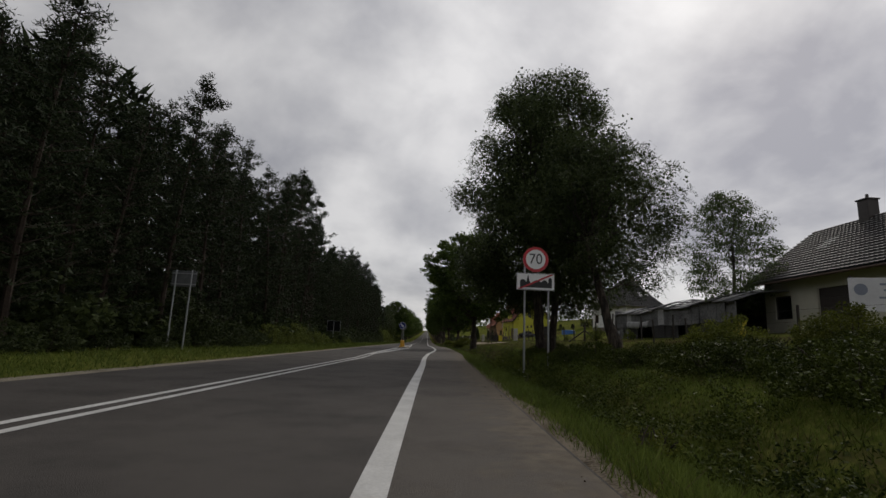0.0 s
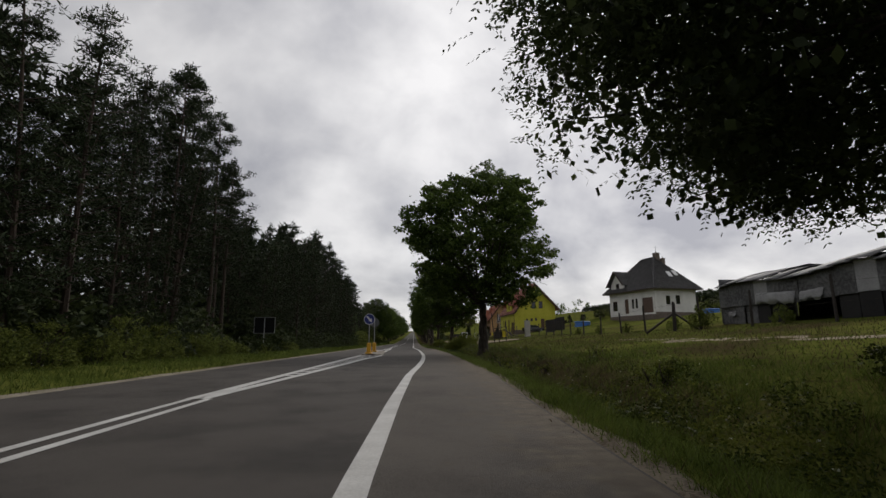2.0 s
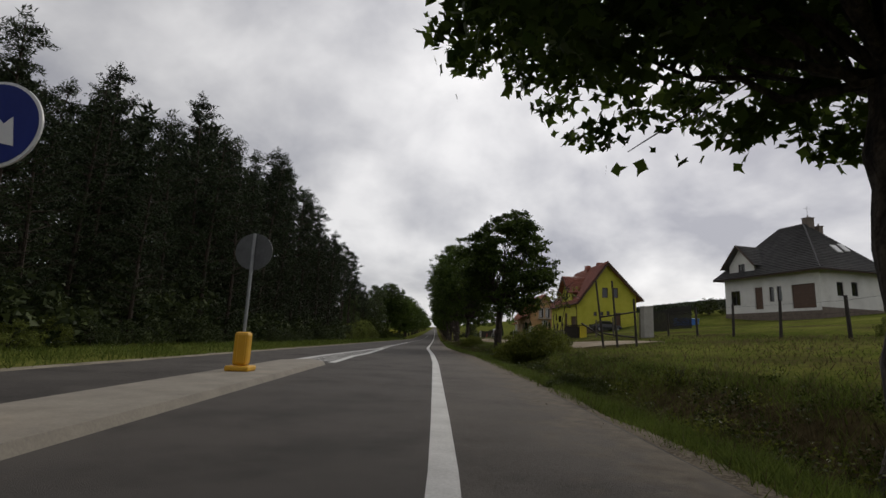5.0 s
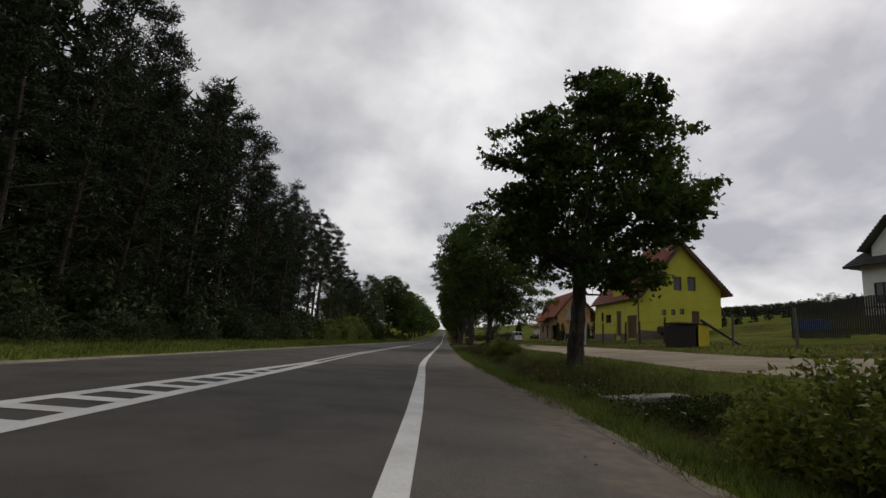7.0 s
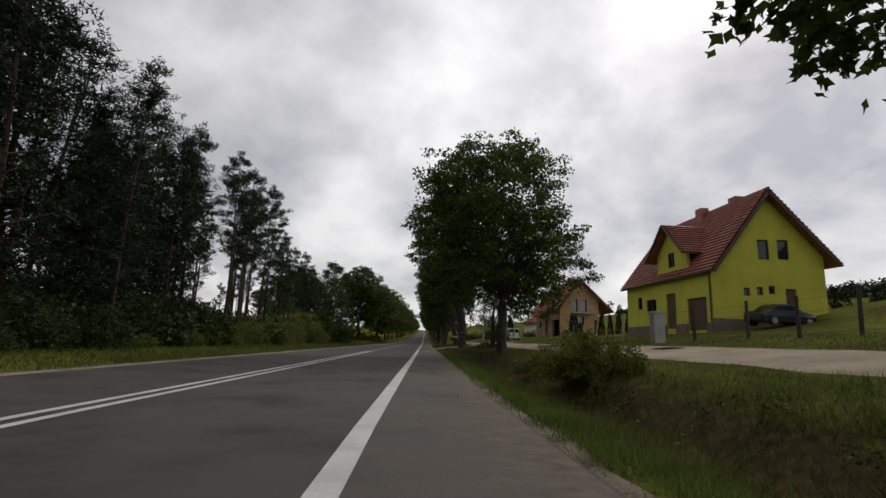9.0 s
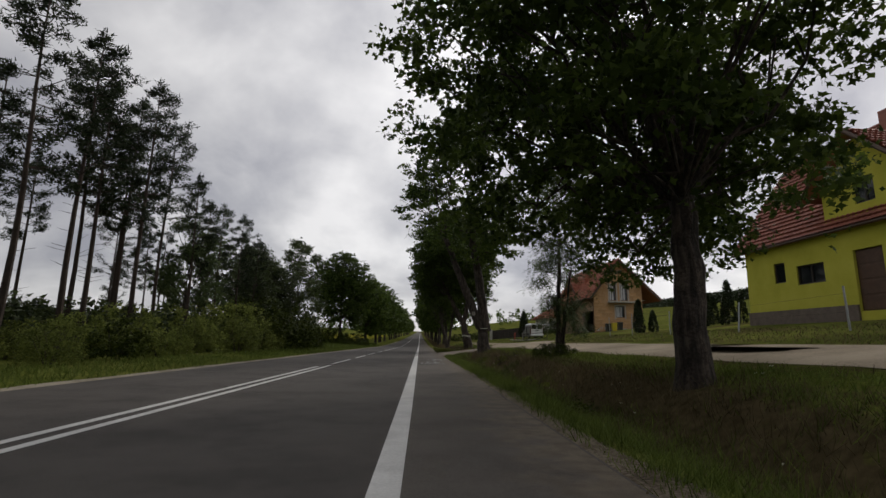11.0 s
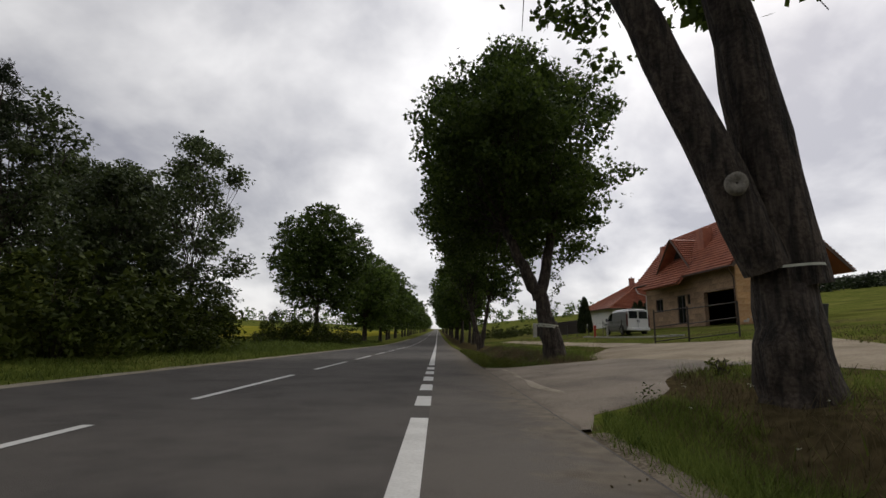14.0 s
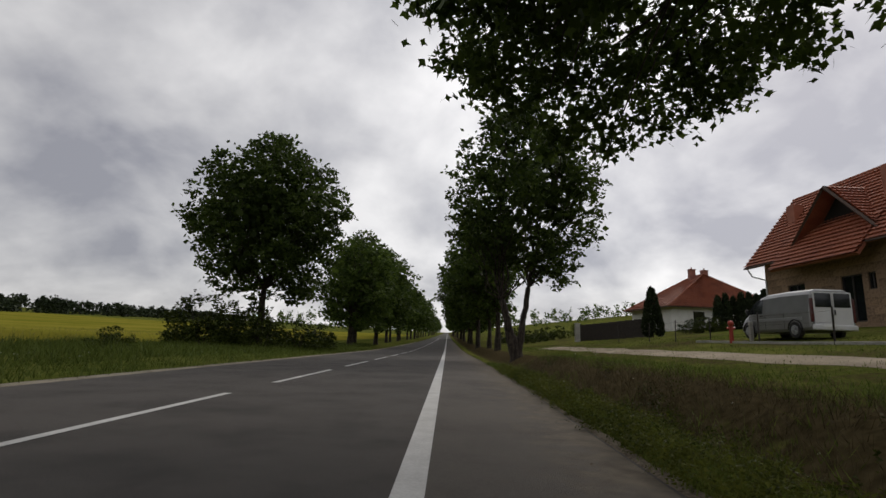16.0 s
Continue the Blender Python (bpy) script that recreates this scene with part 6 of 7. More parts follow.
num.matrix_local = pose(0.0, -0.021, 3.4 - gz, 90) @ Matrix.Diagonal((1.0, 1.08, 1, 1))

# the backs of two signs on the far verge
bk = thing("road_sign", (-9.9, 19.5, ground_z(-9.9, 19.5)), "grey back of a road sign on two posts", "road sign")
for sx in (-0.3, 0.3):
    bm = bmesh.new()
    rod(bm, (sx, 0, -0.3), (sx, 0, 3.05), 0.032)
    part("post", bm, STEEL, bk)
bm = bmesh.new()
box(bm, (0.95, 0.02, 0.62), (0, 0.05, 2.72), bevel=0.005)
part("sign_plate", bm, SIGN_BACK, bk)
bm = bmesh.new()
for szz in (2.5, 2.92):
    box(bm, (0.95, 0.03, 0.04), (0, 0.025, szz))
part("rail", bm, STEEL, bk)
bk = thing("road_sign", (-11.1, 58.0, ground_z(-11.1, 58.0)), "dark back of a square road sign on one post", "road sign")
bm = bmesh.new()
rod(bm, (0, 0, -0.3), (0, 0, 2.45), 0.035)
part("post", bm, STEEL, bk)
bm = bmesh.new()
box(bm, (1.5, 0.03, 1.16), (0, 0.05, 1.95), bevel=0.01)
plate = part("sign_plate", bm, SIGN_DARK, bk)
bm = bmesh.new()
for sx in (-0.75, 0.75):
    box(bm, (0.03, 0.05, 1.18), (sx, 0.04, 1.95))
for szz in (1.37, 2.53):
    box(bm, (1.47, 0.05, 0.03), (0, 0.04, szz))
part("edge_frame", bm, STEEL, plate)


# bicycle symbols painted on the cycle lane
def bicycle(cx, cy, sx, sy, turn, worn):
    """A bicycle symbol drawn out along the road, with pieces of the paint worn away."""
    root = thing("bicycle_marking", (cx, cy, 0.012), "worn white bicycle symbol painted on asphalt", "road marking", "bicycle symbols", turn=turn)
    brng = np.random.default_rng(worn)

    def ring(x, y, r, w):
        n = 30
        vs, fs = [], []
        for k in range(n):
            a = 2 * math.pi * k / n
            vs += [((x + math.cos(a) * (r - w)) * sx, (y + math.sin(a) * (r - w * 0.5)) * sy, 0), ((x + math.cos(a) * r) * sx, (y + math.sin(a) * r) * sy, 0)]
        for k in range(n):
            if brng.random() > 0.3:
                j = (k + 1) % n
                fs.append((2 * k, 2 * k + 1, 2 * j + 1, 2 * j))
        mesh_object("wheel", vs, fs, PAINT_WORN, root)

    ring(-0.36, 0, 0.27, 0.06)
    ring(0.36, 0, 0.27, 0.06)
    for (ax, ay), (bx, by) in (((-0.36, 0), (-0.18, 0.55)), ((-0.36, 0), (0.02, 0.0)), ((0.02, 0.0), (0.24, 0.45)), ((-0.2, 0.48), (0.24, 0.48)), ((0.36, 0), (0.2, 0.66)), ((0.06, 0.68), (0.26, 0.68)),
                               ((-0.21, 0.5), (-0.25, 0.68)), ((-0.36, 0.68), (-0.12, 0.68))):
        d = Vector(((bx - ax) * sx, (by - ay) * sy, 0)).normalized()
        nn = Vector((-d.y, d.x, 0)) * 0.026
        nn.y *= 1.8
        a, b = Vector((ax * sx, ay * sy, 0.001)), Vector((bx * sx, by * sy, 0.001))
        mesh_object("stroke", [a - nn, b - nn, b + nn, a + nn], [(0, 1, 2, 3)], PAINT_WORN, root)


bicycle(1.08, 130.3, 0.72, 2.3, 180, 3)
bicycle(0.73, 125.65, 0.76, 2.5, 0, 4)


# ---------------------------------------------------------------- fences, gate, bins, cars
def post_fence(points, height, label, group, post_r=0.06, wires=3, mat=None):
    root = thing("fence", (0, 0, 0), label, "fence", group)
    frng = np.random.default_rng(int(points[0][0] * 10 + points[0][1]))
    tops = []
    for x, y in points:
        z = ground_z(x, y)
        lx, ly = frng.normal(0, 0.05, 2)
        hgt = height * frng.uniform(0.92, 1.08)
        bm = bmesh.new()
        rod(bm, (x, y, z - 0.3), (x + lx, y + ly, z + hgt), post_r * 1.1, post_r * 0.9, 7)
        part("post", bm, mat or WOOD_GREY, root)
        tops.append((x, y, z, lx, ly, hgt))
    for k in range(wires):
        f = (k + 1) / (wires + 0.4)
        bm = bmesh.new()
        for (x, y, z, lx, ly, hg), (x2, y2, z2, lx2, ly2, hg2) in zip(tops, tops[1:]):
            rod(bm, (x + lx * f, y + ly * f, z + hg * f), (x2 + lx2 * f, y2 + ly2 * f, z2 + hg2 * f), 0.004, sides=4)
        part("wire", bm, BARK, root)
    return root


post_fence([(14.9 + 0.15 * math.sin(k) + 0.012 * k * k, 48.0 + k * 3.9) for k in range(10)], 1.6, "weathered wooden post fence with thin wires", "meadow fences", 0.065, 3, WOOD_DARK)
post_fence([(16.6, 34.0), (16.4, 38.6), (16.1, 43.1), (15.4, 46.2)], 1.85, "dark leaning fence posts before a shed", "meadow fences", 0.06, 2, WOOD_DARK)

# braced corner post
br = thing("braced_post", (14.8, 47.8, ground_z(14.8, 47.8)), "stout dark timber post with two slanting braces", "post")
for a, b, r in (((0, 0, -0.3), (0.03, 0, 1.6), 0.11), ((-1.25, 0.9, -0.1), (0, 0.02, 1.0), 0.07), ((1.15, -0.9, -0.1), (0, -0.02, 1.05), 0.07)):
    bm = bmesh.new()
    rod(bm, a, b, r, r * 0.85, 8)
    part("post" if r > 0.1 else "brace", bm, WOOD_DARK, br)

for x, y, s in ((15.6, 46.4, 0.9), (16.2, 50.5, 0.6), (15.2, 55.0, 0.5), (15.4, 61.0, 0.5), (16.8, 42.0, 0.6), (15.5, 66.5, 0.45)):
    stand_bush(light_bushes[1], x, y, x * 50, (s * 0.7, s * 0.7, s), "rank weeds growing along a fence", "bush", "fence weeds")

# long tumbledown shed patched with dark sheeting
SHEET_DARK = material("dark_sheeting", [(0.040, 0.040, 0.042), (0.085, 0.085, 0.088), (0.15, 0.15, 0.152)], 0.8, 7, 0.7, 0.6, spread=0.8)
SHEET_BLACK = material("black_boards", [(0.008, 0.008, 0.009), (0.024, 0.022, 0.021)], 1.5, 20, 0.85, 0.6)
SHEET_PALE = material("torn_pale_sheet", [(0.24, 0.24, 0.245), (0.40, 0.40, 0.405)], 1.5, 14, 0.7, 0.5)
shed = thing("shed", (18.0, 48.4, 0), "long tumbledown shed patched with dark sheeting", "shed")
srng = np.random.default_rng(51)
for k in range(19):
    y0 = -k * 1.02
    gz = ground_z(18.0, 48.4 + y0 - 0.5)
    hgt = 2.15 + 0.12 * math.sin(k * 0.9) + srng.normal(0, 0.03)
    bm = bmesh.new()
    box(bm, (0.05, 1.0, hgt * 0.56), (0.02 + srng.normal(0, 0.015), y0 - 0.5, gz + hgt * 0.72), srng.normal(0, 1.2), bevel=0.008)
    part("panel", bm, SHEET_PALE if k in (3, 9) else SHEET_DARK, shed)
    if k not in (5, 6, 7, 12):
        bm = bmesh.new()
        box(bm, (0.05, 0.98, hgt * 0.5), (0.1 + srng.normal(0, 0.02), y0 - 0.5, gz + hgt * 0.22), srng.normal(0, 1.5), bevel=0.008)
        part("board", bm, SHEET_BLACK if k > 2 else SHEET_DARK, shed)
    vs = []
    for j in range(7):
        u = j / 6
        vs += [(-0.25 + 5.2 * u, y0 + 0.04, gz + hgt + 0.05 + 0.75 * math.sin(u * 2.6) + srng.normal(0, 0.015)), (-0.25 + 5.2 * u, y0 - 1.06, gz + hgt + 0.05 + 0.75 * math.sin(u * 2.6) + srng.normal(0, 0.015))]
    roof_bit = mesh_object("roof_sheet", vs, [(2 * j, 2 * j + 1, 2 * j + 3, 2 * j + 2) for j in range(6)], SHEET_PALE if k % 5 == 2 else SHEET_DARK, shed, smooth=True)
    sol = roof_bit.modifiers.new("thick", "SOLIDIFY")
    sol.thickness = 0.04
gz = ground_z(20.3, 48.4)
bm = bmesh.new()
box(bm, (4.7, 0.06, 2.6), (2.4, 0.0, gz + 1.1), bevel=0.01)
part("end_wall", bm, SHEET_DARK, shed)
bm = bmesh.new()
box(bm, (0.06, 19.2, 3.0), (4.75, -9.7, ground_z(22.6, 39) + 1.2))
part("back_wall", bm, SHEET_BLACK, shed)
for y0, z0, w, hh, lean_a in ((-4.6, 1.45, 2.6, 0.55, 14), (-6.9, 0.7, 1.3, 0.5, -18), (-1.2, 0.6, 0.5, 0.3, 6)):
    n = 8
    vs, fs = [], []
    for j in range(n + 1):
        yy = y0 + w * (0.5 - j / n)
        for i in range(4):
            vs.append((-0.08 - 0.05 * math.sin(j * 2.1 + i) - 0.02 * i, yy + srng.normal(0, 0.02), ground_z(18, 44) + z0 + hh * (0.5 - i / 3 * srng.uniform(0.6, 1.15)) + math.tan(radians(lean_a)) * yy * 0.2))
    for j in range(n):
        for i in range(3):
            fs.append((j * 4 + i, j * 4 + i + 1, (j + 1) * 4 + i + 1, (j + 1) * 4 + i))
    flap = mesh_object("torn_sheet", vs, fs, SHEET_PALE, shed, smooth=True)
    sol = flap.modifiers.new("thick", "SOLIDIFY")
    sol.thickness = 0.006
post_fence([(14.4, 84.0), (14.2, 88.5), (14.3, 93.0)], 1.6, "weathered wooden post fence with thin wires", "meadow fences")
post_fence([(15.4, 102.9), (14.3, 104.3), (14.4, 107.4), (13.6, 110.2), (13.2, 113.5)], 1.6, "weathered wooden post fence before a yellow house", "meadow fences", 0.075, 3, WOOD_DARK)
post_fence([(14.0, 120.0), (14.2, 126.0), (14.2, 132.0), (14.6, 138.0), (15.0, 143.0)], 1.4, "thin post fence along the meadow", "meadow fences", 0.035, 2, STEEL)
post_fence([(13.0, 166.0), (13.0, 170.0), (13.1, 174.0), (13.2, 178.0), (13.3, 182.0), (13.4, 188.0)], 1.3, "thin wire fence before parked van", "meadow fences", 0.03, 3, FRAME_DARK)
kb = thing("fence_kerb", (0, 0, 0), "low grey concrete base of a wire fence", "kerb")
for k in range(12):
    bm = bmesh.new()
    y0 = 158.0 + 1.5 * k
    box(bm, (0.07, 1.47, 0.26), (13.0, y0, ground_z(13.0, y0) - 0.03), bevel=0.012)
    part("slab", bm, CONCRETE, kb)
post_fence([(11.5, 12.0), (11.8, 16.0), (12.0, 20.0), (12.3, 24.0), (12.5, 28.0)], 1.3, "dark garden fence of thin posts", "garden fences", 0.05, 3, WOOD_DARK)

FENCE_BLACK = material("tarred_fence_wood", [(0.008, 0.007, 0.006), (0.022, 0.018, 0.016)], 5.0, 40, 0.8, 0.4)
pk = thing("picket_fence", (0, 0, 0), "dark stained wooden picket fence", "fence", "garden fences")
me_slat = None
for k in range(54):
    x, y = 21.0 + 0.016 * k, 98.6 - k * 0.132
    if me_slat is None:
        bm = bmesh.new()
        box(bm, (0.03, 0.1, 1.9), (0, 0, 0.93), bevel=0.006)
        me_slat = bpy.data.meshes.new("slat")
        bm.to_mesh(me_slat)
        bm.free()
        me_slat.materials.append(FENCE_BLACK)
    ob = new("slat", me_slat)
    ob.parent = pk
    ob.location = (x, y, ground_z(x, y) + (0.05 if k < 28 else 0.2) + 0.02 * math.sin(k * 5.3))
for f in (0.45, 1.5):
    bm = bmesh.new()
    rod(bm, (21.03, 98.7, ground_z(21, 98.6) + f), (21.87, 91.5, ground_z(21.8, 91.6) + f), 0.04, sides=6)
    part("rail", bm, FENCE_BLACK, pk)


def pillar(x, y, w, h, label):
    root = thing("pillar", (x, y, ground_z(x, y)), label, "pillar")
    bm = bmesh.new()
    box(bm, (w, w, h + 0.2), (0, 0, h / 2 - 0.1), bevel=0.03)
    part("shaft", bm, CONCRETE, root)
    bm = bmesh.new()
    box(bm, (w + 0.06, w + 0.06, 0.07), (0, 0, h + 0.036), bevel=0.02)
    part("cap", bm, CONCRETE, root)


pillar(14.3, 82.6, 0.62, 1.95, "pale concrete gate pillar in the grass")
pillar(12.1, 110.9, 0.55, 1.45, "pale concrete gate pillar beside the track")
pillar(14.3, 203.8, 0.5, 1.9, "pale concrete gate pillar beside the track")

# rough poles with a crossbar by the bushes
pl = thing("rough_poles", (0, 0, 0), "rough leaning poles lashed with crossbars", "poles")
for (ax, ay), (bx, by), hh in (((8.9, 75.0), (8.6, 75.2), 3.3), ((9.3, 74.2), (9.1, 74.3), 3.2), ((9.9, 73.4), (9.8, 73.4), 2.2)):
    bm = bmesh.new()
    rod(bm, (ax, ay, ground_z(ax, ay) - 0.3), (bx, by, ground_z(ax, ay) + hh), 0.06, 0.045, 7)
    part("pole", bm, WOOD_DARK, pl)
for h0, h1 in ((0.7, 0.4), (1.5, 1.6)):
    bm = bmesh.new()
    rod(bm, (8.8, 75.1, ground_z(8.8, 75.1) + h0), (9.9, 73.4, ground_z(9.9, 73.4) + h1), 0.04, 0.035, 6)
    part("crossbar", bm, WOOD_DARK, pl)

slab = thing("footbridge_slab", (4.6, 78.5, 0.08), "weathered grey concrete slab laid across a ditch", "slab", turn=41)
bm = bmesh.new()
box(bm, (3.1, 0.42, 0.1), (0, 0, 0), bevel=0.02)
MOSSY = material("mossy_concrete", [(0.06, 0.065, 0.035), (0.12, 0.115, 0.085), (0.20, 0.19, 0.16)], 2.2, 22, 0.95, 0.6, spread=0.7)
part("slab", bm, MOSSY, slab)
for sx in (-1.3, 1.3):
    bm = bmesh.new()
    box(bm, (0.22, 0.32, 0.3), (sx, 0, -0.18), bevel=0.02)
    part("bearer", bm, MOSSY, slab)
for x, y, s in ((52.0, 108.0, 1.7), (55.5, 105.0, 1.9), (58.0, 101.0, 1.6), (61.0, 104.0, 2.0), (49.5, 112.0, 1.6), (64.0, 98.0, 1.5), (38.0, 118.0, 1.3), (68.0, 92.0, 1.2)):
    stand_bush(bushes[2], x, y, x * 37, (s * 0.85, s * 0.85, s * 0.62), "dark clump of shrubs behind a garden", "bush", "garden bushes")

# steel frame gate before the orange house
gt = thing("steel_gate", (0, 0, 0), "rusty steel tube gate standing open", "gate")
pts = [(9.1, 151.8), (10.2, 151.2), (12.0, 150.8)]
for x, y in pts:
    bm = bmesh.new()
    rod(bm, (x, y, ground_z(x, y) - 0.3), (x, y, ground_z(x, y) + 1.4), 0.035, sides=8)
    part("post", bm, WOOD_DARK, gt)
for (x, y), (x2, y2) in zip(pts, pts[1:]):
    for f in (0.12, 0.7, 1.3):
        bm = bmesh.new()
        rod(bm, (x, y, ground_z(x, y) + f), (x2, y2, ground_z(x2, y2) + f + 0.05), 0.022, sides=6)
        part("rail", bm, WOOD_DARK, gt)


def wheelie_bin(x, y, mat, label, turn=0):
    root = thing("wheelie_bin", (x, y, ground_z(x, y)), label, "bin", "bins by the house", turn=turn)
    root.scale = (0.86, 0.86, 0.9)
    vs = []
    for z, a in ((0.06, 0.24), (0.95, 0.31)):
        vs += [(-a, -a, z), (a, -a, z), (a, a, z), (-a, a, z)]
    mesh_object("body", vs, [(3, 2, 1, 0), (4, 5, 6, 7), (0, 1, 5, 4), (1, 2, 6, 5), (2, 3, 7, 6), (3, 0, 4, 7)], mat, root)
    bm = bmesh.new()
    box(bm, (0.68, 0.72, 0.08), (0, 0, 1.0), bevel=0.03)
    part("lid", bm, mat, root)
    for sx in (-0.24, 0.24):
        bm = bmesh.new()
        rod(bm, (sx - 0.03, 0.26, 0.1), (sx + 0.03, 0.26, 0.1), 0.1, sides=14)
        part("wheel", bm, RUBBER, root)


wheelie_bin(21.4, 160.1, SIGN_BLACK, "dark plastic wheelie bin beside a house")
wheelie_bin(22.2, 160.4, BIN_YELLOW, "yellow plastic wheelie bin beside a house")
wheelie_bin(23.0, 160.7, SIGN_BLACK, "dark plastic wheelie bin beside a house")
wheelie_bin(14.4, 24.4, SIGN_BLACK, "dark plastic wheelie bin in a garden")
wheelie_bin(15.3, 24.7, BIN_YELLOW, "yellow plastic wheelie bin in a garden")

# low shed with a yellow side
sh = thing("wood_shelter", (13.05, 94.8, ground_z(13.05, 94.8) - 0.03), "low dark wooden shelter with a yellow side", "shelter", turn=-58)
for k in range(9):
    bm = bmesh.new()
    box(bm, (0.2, 0.03, 1.15), (-1.0 + k * 0.215, -0.5, 0.55))
    part("plank", bm, WOOD_DARK, sh)
bm = bmesh.new()
box(bm, (0.05, 1.0, 1.15), (-1.1, 0, 0.55))
part("side_panel", bm, WOOD_DARK, sh)
bm = bmesh.new()
box(bm, (1.95, 0.04, 1.15), (-0.1, 0.5, 0.55))
part("back_panel", bm, WOOD_DARK, sh)
bm = bmesh.new()
box(bm, (0.06, 1.0, 1.25), (0.98, 0, 0.6), bevel=0.01)
part("side_board", bm, BIN_YELLOW, sh)
bm = bmesh.new()
box(bm, (2.3, 1.25, 0.07), (-0.05, 0, 1.24), bevel=0.01)
part("lid", bm, WOOD_DARK, sh)

sh.scale = (0.86, 0.86, 0.95)
lp = thing("leaning_pole", (0, 0, 0), "dark timber pole leaning on a low shelter", "pole")
bm = bmesh.new()
rod(bm, (13.3, 93.98, ground_z(13.3, 93.9) + 1.32), (15.1, 93.6, ground_z(15.1, 93.6) - 0.05), 0.075, 0.06, 8)
part("shaft", bm, WOOD_DARK, lp)

# blue pools on the lawn
for x, y, r, hh in ((46.5, 95.5, 1.3, 0.55), (31.2, 111.0, 1.5, 0.65)):
    root = thing("garden_pool", (x, y, ground_z(x, y)), "round blue inflatable garden pool on grass", "pool", "garden pools")
    bm = bmesh.new()
    bmesh.ops.create_cone(bm, cap_ends=True, segments=28, radius1=r, radius2=r * 0.9, depth=hh + 0.4, matrix=Matrix.Translation((0, 0, hh / 2 - 0.2)))
    part("side_wall", bm, BLUE_TARP, root)
    bm = bmesh.new()
    m = Matrix.Translation((0, 0, hh))
    for k in range(28):
        a, b = 2 * math.pi * k / 28, 2 * math.pi * (k + 1) / 28
        rod(bm, (math.cos(a) * r * 0.9, math.sin(a) * r * 0.9, hh), (math.cos(b) * r * 0.9, math.sin(b) * r * 0.9, hh), 0.12, sides=6)
    part("rim", bm, BLUE_TARP, root)

# banner board by the first house
bn = thing("banner", (14.9, 16.2, ground_z(14.9, 16.2)), "white advertising banner with grey print on posts", "banner", turn=-18)
bm = bmesh.new()
box(bm, (2.6, 0.03, 1.15), (0.4, 0, 1.45), bevel=0.01)
face = part("sheet", bm, BANNER, bn)
bm = bmesh.new()
for k, (w, z) in enumerate(((1.5, 1.8), (1.3, 1.6), (1.6, 1.35), (0.9, 1.15))):
    box(bm, (w, 0.006, 0.07), (0.75, -0.019, z))
disc(bm, 0.2, 0.006, (-0.55, -0.019, 1.62))
part("print", bm, BANNER_GREY, face)
for sx in (-0.8, 1.6):
    bm = bmesh.new()
    rod(bm, (sx, 0.05, -0.3), (sx, 0.05, 2.1), 0.045)
    part("post", bm, WOOD_DARK, bn)


def loft(name, sections, mat, parent, label=""):
    """A skin through sections of equal point count, each a list of places, closed at both ends."""
    vs = [p for s in sections for p in s]
    m = len(sections[0])
    fs = [(j * m + i, j * m + (i + 1) % m, (j + 1) * m + (i + 1) % m, (j + 1) * m + i) for j in range(len(sections) - 1) for i in range(m)]
    fs += [tuple(range(m))[::-1], tuple((len(sections) - 1) * m + i for i in range(m))]
    ob = mesh_object(name, vs, fs, mat, parent, label, smooth=False)
    mod = ob.modifiers.new("round", "BEVEL")
    mod.width, mod.segments, mod.limit_method, mod.angle_limit = 0.05, 3, "ANGLE", radians(25)
    return ob


def wheels(root, ys, half, r):
    for y in ys:
        for sx in (-1, 1):
            bm = bmesh.new()
            rod(bm, (sx * (half - 0.2), y, r), (sx * half, y, r), r, sides=24)
            tyre = part("wheel", bm, RUBBER, root)
            bm = bmesh.new()
            rod(bm, (sx * (half - 0.02), y, r), (sx * (half + 0.015), y, r), r * 0.62, sides=20)
            for k in range(5):
                a = 2 * math.pi * k / 5
                rod(bm, (sx * (half + 0.02), y, r), (sx * (half + 0.02), y + math.cos(a) * r * 0.55, r + math.sin(a) * r * 0.55), 0.03, sides=5)
            part("rim", bm, STEEL, tyre)


# silver panel van: own -y is its tail
VAN_GREY = material("dull_silver_paint", [(0.21, 0.212, 0.21), (0.26, 0.262, 0.258)], 2.0, 60, 0.32, 0.0, metal=0.5)
LAMP_RED = material("tail_lamp_glass", [(0.045, 0.006, 0.006), (0.09, 0.012, 0.01)], 3.0, 30, 0.2, 0.0)
van = thing("van", (15.35, 169.0, ground_z(15.4, 170.8) + 0.0), "silver panel van with a white tail parked on grass", "van", turn=2)
van.scale = (0.96, 0.96, 0.99)


def van_section(y, w, z0, z1, tuck):
    belt = z0 + (z1 - z0) * 0.47
    return [(-w * 0.93, y, z0), (w * 0.93, y, z0), (w, y, z0 + 0.12), (w, y, belt), (w - tuck * 0.6, y, z1 - 0.22), (w - tuck - 0.05, y, z1 - 0.08), (w - tuck - 0.22, y, z1),
            (-w + tuck + 0.22, y, z1), (-w + tuck + 0.05, y, z1 - 0.08), (-w + tuck * 0.6, y, z1 - 0.22), (-w, y, belt), (-w, y, z0 + 0.12)]


